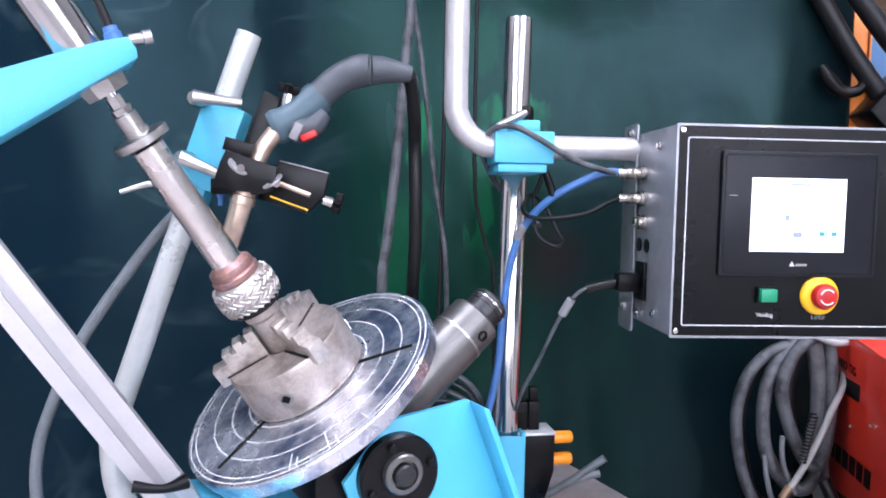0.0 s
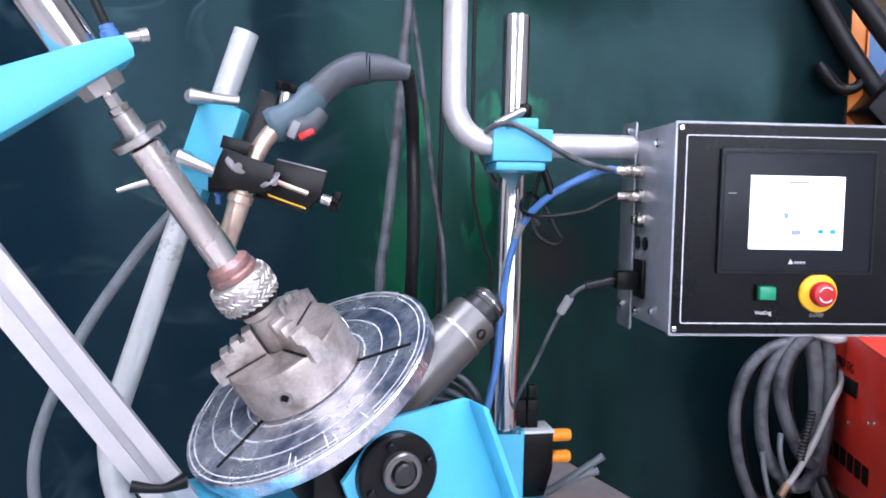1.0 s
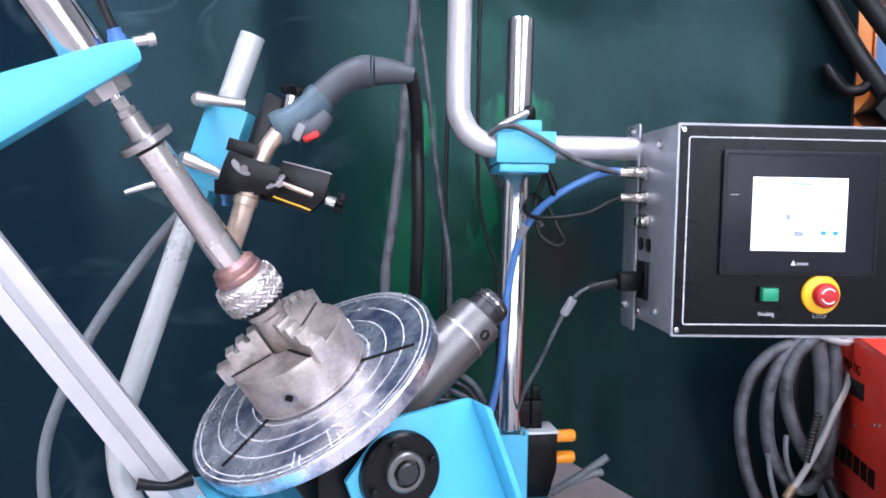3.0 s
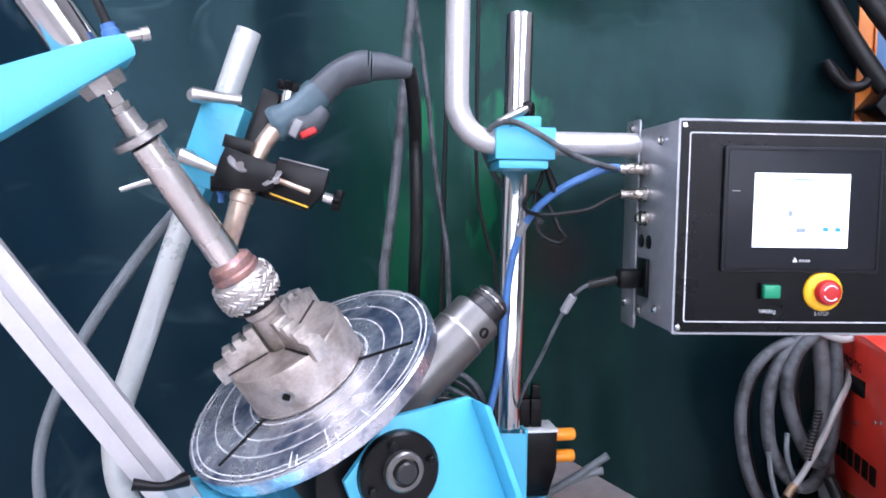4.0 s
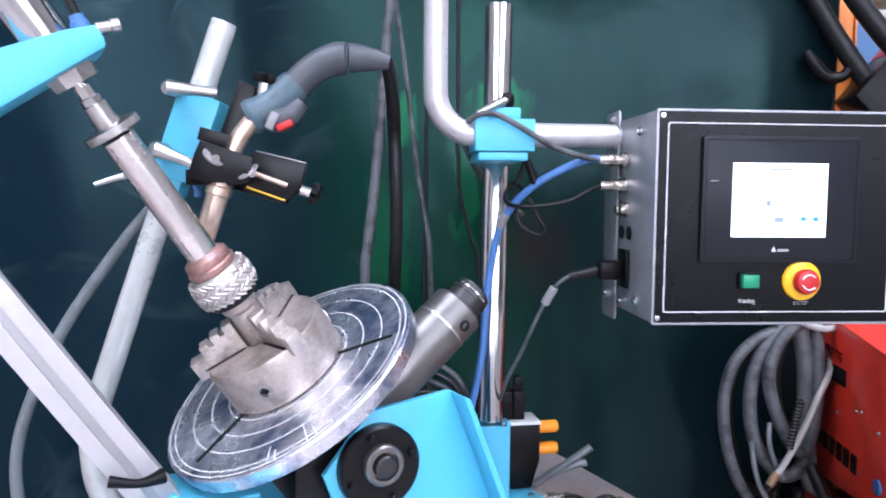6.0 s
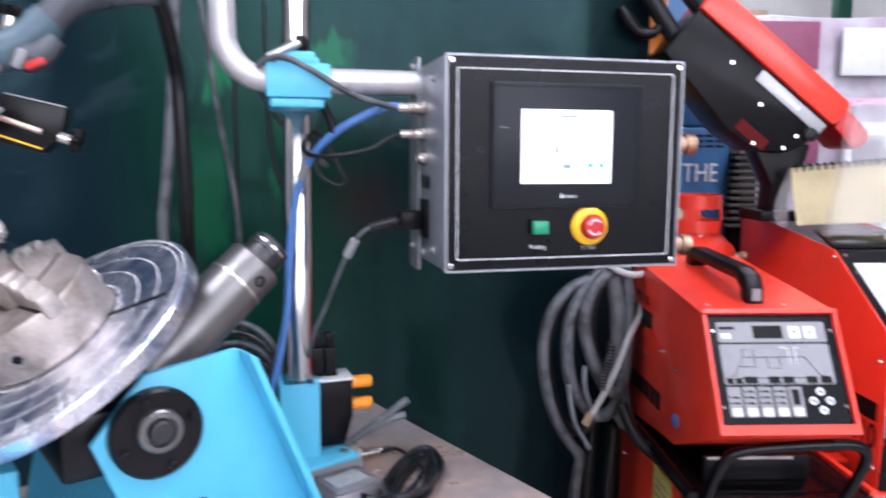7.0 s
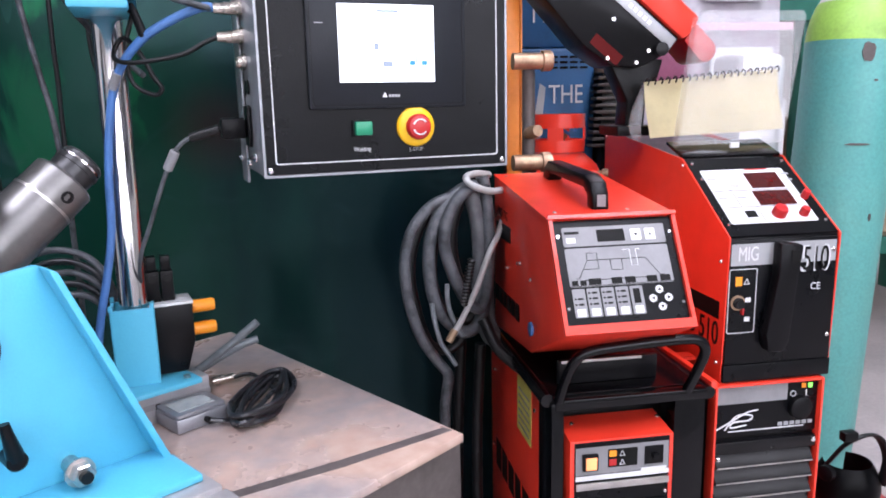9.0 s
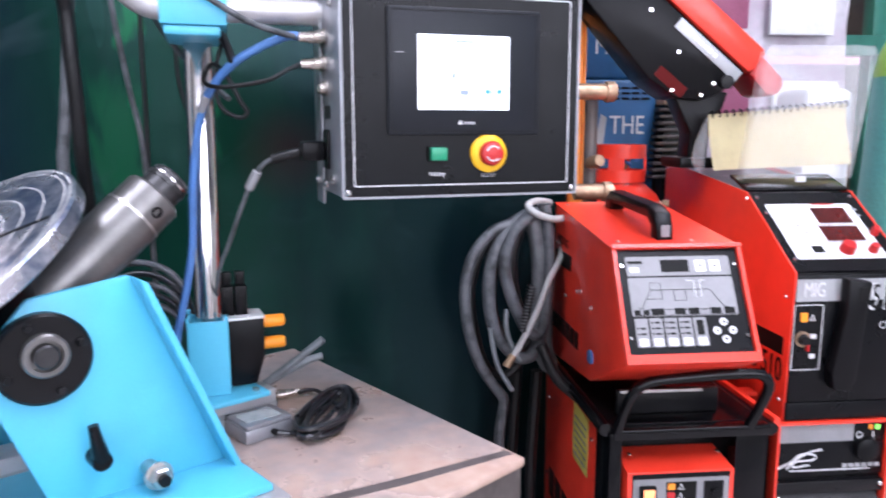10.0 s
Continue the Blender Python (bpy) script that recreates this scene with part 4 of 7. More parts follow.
def box_arm():
    t = thing("box_arm", I4, (-0.154, 0.14, 1.38), "bent grey pipe arm in a light blue clamp on the post", "pipe arm")
    part("pipe", sweep([(-0.245, 0.14, 2.3), (-0.245, 0.14, 1.9), (-0.245, 0.14, 1.6), (-0.245, 0.14, 1.475), (-0.2415, 0.14, 1.450), (-0.230, 0.14, 1.430), (-0.212, 0.14, 1.4175), (-0.190, 0.14, 1.414), (-0.12, 0.14, 1.414), (-0.006, 0.14, 1.414)], 0.0155, 28, smooth=4), GREY_PIPE, t)
    c = part("clamp", bx((-0.196, 0.117, 1.392), (-0.120, 0.238, 1.4325), 0.0015), BLUE, t, "light blue clamp block")
    part("clamp_collar", bx((-0.192, 0.119, 1.380), (-0.128, 0.236, 1.3915), 0.003), BLUE, c)
    part("clamp_ear", bx((-0.176, 0.122, 1.4328), (-0.138, 0.150, 1.447), 0.002), BLUE, c)
    part("clamp_ear", bx((-0.181, 0.2, 1.4328), (-0.126, 0.236, 1.450), 0.002), BLUE, c)
    lv = part("lever", sweep([(-0.156, 0.128, 1.456), (-0.170, 0.122, 1.450), (-0.194, 0.115, 1.438)], [0.0065, 0.0055, 0.0035], 12), STEEL, c)
    part("lever_head", lathe([(0, 0.007), (0.004, 0.0085), (0.012, 0.0085), (0.017, 0.007), (0.019, 0.004)], (-0.154, 0.130, 1.447), (0, 0, 1), 18), BLACK_PLASTIC, lv)
    part("lever_stem", cy((-0.154, 0.130, 1.4330), (-0.154, 0.130, 1.449), 0.004), BLACK_METAL, lv)
    part("lower_lever", sweep([(-0.128, 0.150, 1.386), (-0.122, 0.145, 1.375), (-0.114, 0.14, 1.350)], [0.006, 0.005, 0.006], 10), BLACK_PLASTIC, c)
    return t


box_arm()
BX0, BX1, BZ0, BZ1 = -0.007, 0.284, 1.1915, 1.4345


def control_box():
    t = thing("control_box", I4, (0.138, 0.08, BZ0), "grey steel control box with black front panel and lit touch screen", "control box")
    part("housing", bx((BX0 + 0.001, 0.002, BZ0 + 0.001), (BX1 - 0.001, 0.165, BZ1 - 0.001), 0.002), BOX_GREY, t, "grey painted steel housing")
    o, i = rounded(BX0, BZ0, BX1, BZ1, 0.002, 2), rounded(BX0 + 0.0025, BZ0 + 0.0025, BX1 - 0.0025, BZ1 - 0.0025, 0.002, 2)
    part("front_edge", ring_plate(o, i, -0.002, 0.0015), BOX_GREY, t)
    p = part("front_panel", prism(rounded(BX0 + 0.003, BZ0 + 0.003, BX1 - 0.003, BZ1 - 0.003, 0.003), -0.0015, 0.0015), BLACK_PANEL, t, "satin black front panel with a white border line")
    part("border_line", ring_plate(rounded(0.006, 1.2055, 0.271, 1.4195, 0.003), rounded(0.0072, 1.2067, 0.2698, 1.4183, 0.0025), -0.0022, -0.0016), WHITE_INK, p)
    for x in (0.0, 0.277):
        for z in (1.199, 1.427):
            s = part("panel_screw", lathe([(0, 0.0032), (0.001, 0.0032), (0.002, 0.0022)], (x, -0.0016, z), (0, -1, 0), 12), CHROME, p)
    # touch panel
    hm = part("touch_panel", prism(rounded(0.0455, 1.2635, 0.2290, 1.4050, 0.003), -0.0065, -0.0016, bevel=0.0012), BEZEL, t, "dark grey touch panel")
    part("bezel_ridge", ring_plate(rounded(0.0490, 1.2670, 0.2255, 1.4015, 0.003), rounded(0.0500, 1.2680, 0.2245, 1.4005, 0.003), -0.0070, -0.0064), BLACK_PLASTIC, hm)
    sc = part("screen", bx((0.0800, -0.0069, 1.2920), (0.1905, -0.0063, 1.3752)), LCD, hm, "bright white lit screen")
    for x0, z0, x1, z1, mm in SCREEN_MARKS:
        part("screen_mark", bx((0.0800 + 0.1105 * x0, -0.0073, 1.2920 + 0.0832 * z0), (0.0800 + 0.1105 * x1, -0.00705, 1.2920 + 0.0832 * z1)), mm, sc)
    part("emblem", prism([(0.1275, 1.2755), (0.1335, 1.2755), (0.1305, 1.2812)], -0.0072, -0.0066), WHITE_INK, hm)
    for k in range(4):
        part("emblem_bar", bx((0.1350 + 0.0034 * k, -0.0071, 1.2757), (0.1377 + 0.0034 * k, -0.0066, 1.2785)), SILVER_INK, hm)
    part("small_print", bx((0.0545, -0.0071, 1.3545), (0.0635, -0.0066, 1.3552)), SILVER_INK, hm)
    # buttons
    g = part("green_button", bx((0.0945, -0.0115, 1.2345), (0.1135, -0.0016, 1.2495), 0.0012), GREEN, t, "square green push button")
    part("button_rim", ring_plate(rounded(0.0925, 1.2325, 0.1155, 1.2515, 0.002), rounded(0.0940, 1.2340, 0.1140, 1.2500, 0.001), -0.0060, -0.0016), BLACK_PLASTIC, g)
    part("button_text", letters("Welding", 0.0068, Matrix.Translation((0.1035, -0.0019, 1.2185)) @ FRONT, 0.85), WHITE_INK, p)
    e = part("emergency_stop", lathe([(0, 0.0225), (0.0025, 0.0225), (0.004, 0.0215), (0.0065, 0.017), (0.0065, 0.0)], (0.167, -0.0016, 1.2420), (0, -1, 0), 40), YELLOW, t, "yellow emergency stop with a red mushroom knob")
    k = part("mushroom_knob", lathe([(0.006, 0.010), (0.008, 0.010), (0.0085, 0.0140), (0.014, 0.0145), (0.0172, 0.0125), (0.0185, 0.008), (0.0185, 0.0)], (0.167, -0.0016, 1.2420), (0, -1, 0), 36), RED_DARK, e)
    for a0 in (40, 200):
        pts = [(0.167 + 0.0085 * math.cos(radians(a0 + a)), -0.0204, 1.2420 + 0.0085 * math.sin(radians(a0 + a))) for a in range(0, 121, 20)]
        part("arrow_mark", sweep(pts, 0.0009, 6, smooth=0), WHITE_INK, k)
    part("stop_text", letters("E-STOP", 0.0062, Matrix.Translation((0.1675, -0.0019, 1.2160)) @ FRONT, 0.85), SILVER_INK, p)
    # left side: mounting flange, connectors, holes, mains inlet
    fl = part("mounting_flange", prism(rounded(0.126, BZ0 - 0.016, 0.181, BZ1 + 0.012, 0.006), BX0 - 0.003, BX0 - 0.0002, "x", bevel=0.0006), BOX_GREY, t)
    for y, z in ((0.150, 1.436), (0.049, 1.413), (0.156, 1.411), (0.162, 1.205), (0.051, 1.211), (0.110, 1.203)):
        part("side_bolt", lathe([(0, 0.0055), (0.002, 0.0055), (0.0045, 0.003)], (BX0 if y < 0.13 else BX0 - 0.003, y, z), (-1, 0, 0), 14), CHROME, t)
    part("sticker", bx((BX0 - 0.0036, 0.134, 1.398), (BX0 - 0.003, 0.146, 1.408)), PALE, fl)
    for y, z, n in ((0.118, 1.382, 0.030), (0.100, 1.382, 0.012), (0.118, 1.350, 0.028), (0.098, 1.350, 0.012), (0.112, 1.320, 0.009), (0.094, 1.320, 0.009)):
        part("connector", lathe([(0, 0.0095), (0.003, 0.0095), (0.0035, 0.0075), (n * 0.6, 0.0075), (n * 0.62, 0.0065), (n, 0.006)], (BX0, y, z), (-1, 0, 0), 18), NICKEL, t, "round nickel plug connector")
    for y in (0.112, 0.084):
        part("cable_hole", lathe([(0, 0.0085), (0.0012, 0.0085), (0.0013, 0.007)], (BX0, y, 1.291), (-1, 0, 0), 20), BLACK_PLASTIC, t)
    inlet = part("mains_inlet", bx((BX0 - 0.004, 0.080, 1.222), (BX0, 0.115, 1.270), 0.001), BLACK_PLASTIC, t)
    part("mains_plug", bx((BX0 - 0.034, 0.086, 1.232), (BX0 - 0.0045, 0.110, 1.256), 0.004), BLACK_PLASTIC, inlet)
    return t


NICKEL = material("nickel", (0.62, 0.57, 0.52), 0.25, 1.0, vary=0.1, scale=40, bump=0.03)
SCREEN_MARKS = [(0.80, 0.13, 0.815, 0.40, LCD_GREY), (0.36, 0.42, 0.41, 0.50, LCD_GREY), (0.40, 0.90, 0.62, 0.93, LCD_GREY), (0.18, 0.20, 0.30, 0.205, LCD_GREY),
                (0.45, 0.20, 0.55, 0.27, LCD_GREY), (0.62, 0.20, 0.70, 0.205, LCD_GREY), (0.73, 0.22, 0.79, 0.28, LCD_BLUE), (0.86, 0.22, 0.92, 0.28, LCD_BLUE),
                (0.66, 0.05, 0.84, 0.055, LCD_GREY)]
control_box()


def cable(name, pts, r, mat, label, category="cable", seg=10, base=I4, ends=(), group=""):
    t = thing(name, base, pts[-1], label, category, group)
    part("sheath", sweep(pts, r, seg), mat, t)
    for p, q, rr, mm in ends:
        part("cable_end", cy(p, q, rr, edge=0.001), mm, t)
    return t


cable("blue_signal_cable", [(-0.036, 0.118, 1.383), (-0.050, 0.122, 1.383), (-0.08, 0.13, 1.371), (-0.115, 0.14, 1.350), (-0.142, 0.16, 1.320), (-0.158, 0.178, 1.28), (-0.170, 0.186, 1.20), (-0.175, 0.187, 1.12), (-0.186, 0.186, 1.06), (-0.20, 0.19, 1.00), (-0.21, 0.21, 0.93), (-0.20, 0.26, 0.87)], 0.0052, CABLE_BLUE,
      "blue sheathed signal cable running down the post", ends=[((-0.148, 0.164, 1.312), (-0.156, 0.174, 1.293), 0.0058, GREY_OVERLAY)])
cable("grey_signal_cable", [(-0.036, 0.118, 1.382), (-0.055, 0.116, 1.385), (-0.098, 0.112, 1.398), (-0.145, 0.108, 1.424), (-0.175, 0.108, 1.437), (-0.198, 0.12, 1.434), (-0.206, 0.15, 1.420), (-0.2, 0.2, 1.40), (-0.17, 0.245, 1.36), (-0.14, 0.235, 1.33), (-0.12, 0.20, 1.31)], 0.0038, GREY_RUBBER,
      "thin grey cable looped round the clamp")
cable("black_signal_cable", [(-0.034, 0.118, 1.350), (-0.05, 0.118, 1.343), (-0.075, 0.12, 1.330), (-0.12, 0.13, 1.322), (-0.145, 0.15, 1.324), (-0.150, 0.17, 1.335), (-0.138, 0.17, 1.352), (-0.122, 0.15, 1.335), (-0.108, 0.14, 1.305), (-0.100, 0.14, 1.292), (-0.110, 0.145, 1.285), (-0.132, 0.155, 1.30), (-0.136, 0.165, 1.34), (-0.125, 0.165, 1.38)], 0.0028, RUBBER,
      "thin black cable with a loose loop")
cable("mains_cable", [(-0.038, 0.098, 1.244), (-0.055, 0.100, 1.241), (-0.078, 0.108, 1.233), (-0.092, 0.114, 1.220), (-0.100, 0.120, 1.205), (-0.112, 0.13, 1.175), (-0.130, 0.145, 1.125), (-0.145, 0.17, 1.08), (-0.15, 0.24, 1.0), (-0.16, 0.26, 0.9), (-0.15, 0.28, 0.87)], 0.0026, GREY_RUBBER,
      "black mains lead with a grey tag", ends=[((-0.0925, 0.1145, 1.2195), (-0.103, 0.1225, 1.197), 0.0058, GREY_OVERLAY), ((-0.041, 0.0985, 1.2435), (-0.075, 0.107, 1.234), 0.0058, RUBBER)])


def valve_block():
    t = thing("valve_block", I4, (-0.10, 0.23, TOP), "black valve block with two orange levers", "valve")
    m = Matrix.Translation((-0.1085, 0.235, 0)) @ Matrix.Rotation(radians(6), 4, "Z")
    part("body", xf(prism([(-0.034, 0.915), (-0.034, 1.008), (0.020, 1.008), (0.020, 0.955), (0.008, 0.915)], -0.022, 0.022, "y", bevel=0.001), m), BLACK_PLASTIC, t)
    part("top_plate", xf(bx((-0.036, -0.024, 1.0085), (0.021, 0.024, 1.0125), 0.0005), m), PALE, t)
    for z in (0.999, 0.967):
        part("orange_knob", lathe([(0, 0.0085), (0.002, 0.0092), (0.028, 0.0092), (0.031, 0.0075)], m @ Vector((0.0205, -0.004, z)), m.to_3x3() @ Vector((1, 0, 0)), 16), ORANGE, t, "orange plastic knob")
    for x in (-0.026, -0.008):
        blk = part("plug", xf(bx((x - 0.008, -0.010, 1.0128), (x + 0.008, 0.010, 1.054), 0.001), m), BLACK_PLASTIC, t)
        part("plug_hole", lathe([(0, 0.006), (0.0012, 0.006), (0.0013, 0.004)], m @ Vector((x, -0.0101, 1.045)), m.to_3x3() @ Vector((0, -1, 0)), 12), BLACK_METAL, blk)
        part("plug_neck", xf(bx((x - 0.006, -0.006, 1.0543), (x + 0.006, 0.006, 1.074), 0.001), m), BLACK_PLASTIC, blk)
    part("foot", xf(bx((-0.030, -0.015, TOP), (0.0, 0.015, 0.9148), 0.001), m), BLACK_METAL, t)
    return t


def xf(bm, m):
    bm.transform(m)
    return bm


valve_block()


def pedal():
    """Small grey remote box lying on the bench with its coiled lead."""
    t = thing("remote_box", I4, (-0.10, 0.15, TOP), "small dark grey remote box with a glossy window", "remote control")
    m = Matrix.Translation((-0.101, 0.166, TOP)) @ Matrix.Rotation(radians(26), 4, "Z") @ Matrix.Diagonal((0.86, 1, 1, 1))
    part("case", xf(bx((-0.042, -0.030, 0.0), (0.042, 0.030, 0.020), 0.004), m), BOX_GREY, t)
    part("lid", xf(prism(rounded(-0.041, -0.029, 0.041, 0.029, 0.006), 0.0203, 0.025, "z", bevel=0.001), m), BOX_GREY, t)
    part("window", xf(bx((-0.032, -0.018, 0.0253), (0.028, 0.018, 0.0262), 0), m), GLOSS, t, "shiny transparent window")
    for x in (-0.036, 0.036):
        part("lid_clip", xf(bx((x - 0.004, 0.0285, 0.006), (x + 0.004, 0.034, 0.026), 0.001), m), BLACK_PLASTIC, t)
    part("strain_relief", cy(m @ Vector((0.005, -0.030, 0.010)), m @ Vector((0.006, -0.040, 0.010)), 0.004), BLACK_PLASTIC, t)
    c = thing("coiled_lead", I4, (-0.03, 0.14, TOP), "black lead coiled on the bench with a metal plug", "cable")
    rnd = random.Random(4)
    mid = Vector((-0.006, 0.176, TOP))
    ang = radians(65)
    pts = []
    n = 6
    for k in range(n * 12):
        a = 2 * math.pi * k / 12
        ex, ey = 0.084 + 0.007 * math.sin(k * 0.7), 0.024 + 0.012 * math.sin(k * 0.31) + rnd.uniform(-0.003, 0.003)
        q = Vector((math.cos(a) * ex, math.sin(a) * ey, 0.0045 + 0.0034 * (k / 12) + 0.003 * math.sin(a * 2 + 1)))
        pts.append(mid + Matrix.Rotation(ang, 3, "Z") @ q)
    part("coil", sweep(pts, 0.0036, 8, smooth=3), LEAD, c)
    part("lead_out", sweep([m @ Vector((0.006, -0.038, 0.010)), m @ Vector((0.03, -0.046, 0.006)), m @ Vector((0.06, -0.03, 0.006)), pts[6]], 0.0034, 8), LEAD, c)
    p = Vector((-0.056, 0.286, TOP + 0.008))
    part("lead_in", sweep([pts[-3], pts[-3] + Vector((0, 0.01, -0.01)), p + Vector((0.05, 0.0, 0.0)), p + Vector((0.02, 0.0, 0.0))], 0.003, 8), LEAD, c)
    pl = part("plug", lathe([(0, 0.0055), (0.016, 0.0055), (0.017, 0.0075), (0.023, 0.0075), (0.024, 0.006), (0.034, 0.006)], p + Vector((0.022, 0.004, 0)), (-1, -0.25, 0), 18), NICKEL, c, "nickel plug")
    return t


GLOSS = material("glossy_window", (0.55, 0.60, 0.60), 0.10, 0.4, vary=0.2, scale=40, bump=0)
pedal()
cable("grey_hose_stub", [(-0.15, 0.30, 0.87), (-0.095, 0.285, 0.884), (-0.05, 0.275, 0.915), (-0.012, 0.268, 0.944), (0.003, 0.265, 0.956)], 0.0058, HOSE_LIGHT, "cut grey hose rising off the bench")
cable("grey_hose_stub", [(-0.14, 0.32, 0.868), (-0.09, 0.315, 0.875), (-0.05, 0.305, 0.897), (-0.015, 0.30, 0.914), (0.006, 0.30, 0.919)], 0.0058, HOSE_LIGHT, "grey hose lying on the bench")
for _k in range(5):
    cable("looped_cable", [(-0.16 - 0.004 * _k, 0.30, 0.90), (-0.19, 0.29 - 0.008 * _k, 0.98 + 0.016 * _k), (-0.225 - 0.004 * _k, 0.29, 1.018 + 0.016 * _k), (-0.275 - 0.006 * _k, 0.30, 1.005 + 0.014 * _k), (-0.31, 0.31, 0.94), (-0.30, 0.32, 0.87)], 0.0048, LEAD if _k % 2 else GREY_RUBBER, "black cable in a loose bundle behind the positioner", group="looped cables")

# cables hanging in front of the curtain
cable("hanging_hose", [(-0.300, 0.30, 2.5), (-0.300, 0.30, 1.9), (-0.302, 0.30, 1.642), (-0.307, 0.30, 1.575), (-0.3135, 0.30, 1.49), (-0.3257, 0.30, 1.347), (-0.3365, 0.30, 1.252), (-0.3395, 0.30, 1.217), (-0.34, 0.31, 1.0), (-0.33, 0.34, 0.875)], 0.0080, GREY_RUBBER, "grey hose hanging in front of the curtain")
cable("hanging_cable", [(-0.303, 0.33, 2.5), (-0.301, 0.33, 1.75), (-0.2975, 0.34, 1.65), (-0.2852, 0.34, 1.567), (-0.2732, 0.34, 1.48), (-0.265, 0.34, 1.41), (-0.2519, 0.34, 1.3215), (-0.2407, 0.34, 1.25), (-0.236, 0.36, 1.1), (-0.24, 0.40, 0.87)], 0.0040, GREY_RUBBER, "thin grey cable hanging in front of the curtain", group="hanging cables")
cable("hanging_cable", [(-0.193, 0.41, 2.5), (-0.192, 0.41, 1.5), (-0.190, 0.41, 1.406), (-0.1867, 0.41, 1.340), (-0.168, 0.41, 1.264), (-0.1554, 0.41, 1.217), (-0.15, 0.42, 1.0), (-0.17, 0.42, 0.87)], 0.0032, RUBBER, "thin black cable hanging in front of the curtain", group="hanging cables")
cable("hanging_cable", [(-0.239, 0.45, 2.5), (-0.240, 0.45, 1.6), (-0.2415, 0.45, 1.37), (-0.2417, 0.45, 1.25), (-0.25, 0.44, 0.6), (-0.25, 0.47, 0.01)], 0.0036, RUBBER, "thin black cable hanging in front of the curtain", group="hanging cables")
cable("stand_hose", [(-0.555, 0.13, 1.36), (-0.609, 0.145, 1.3085), (-0.6577, 0.15, 1.249), (-0.7198, 0.15, 1.156), (-0.7607, 0.15, 1.066), (-0.7782, 0.15, 1.006), (-0.7822, 0.155, 0.944), (-0.775, 0.17, 0.868)], 0.0078, HOSE_LIGHT, "grey hose curving down from the torch stand")


# ---- welding power sources on their carts (frame turned with the carts) ----
CART = pose(0, 0, 0, 0, 0, -12)


def slope_frame(x0, b0, z0, b1, z1):
    """A frame on a sloping front: x along it, y up the slope, z off the surface."""
    up = Vector((0, b1 - b0, z1 - z0)).normalized()
    n = Vector((1, 0, 0)).cross(up)
    return Matrix(((1, up.x, n.x, x0), (0, up.y, n.y, b0), (0, up.z, n.z, z0), (0, 0, 0, 1)))


def flat(x0, y0, x1, y1, z0=0.0, z1=0.001, m=I4, r=0.0):
    return xf(prism(rounded(x0, y0, x1, y1, r, 3), z0, z1, "z") if r else bx((x0, y0, z0), (x1, y1, z1)), m)


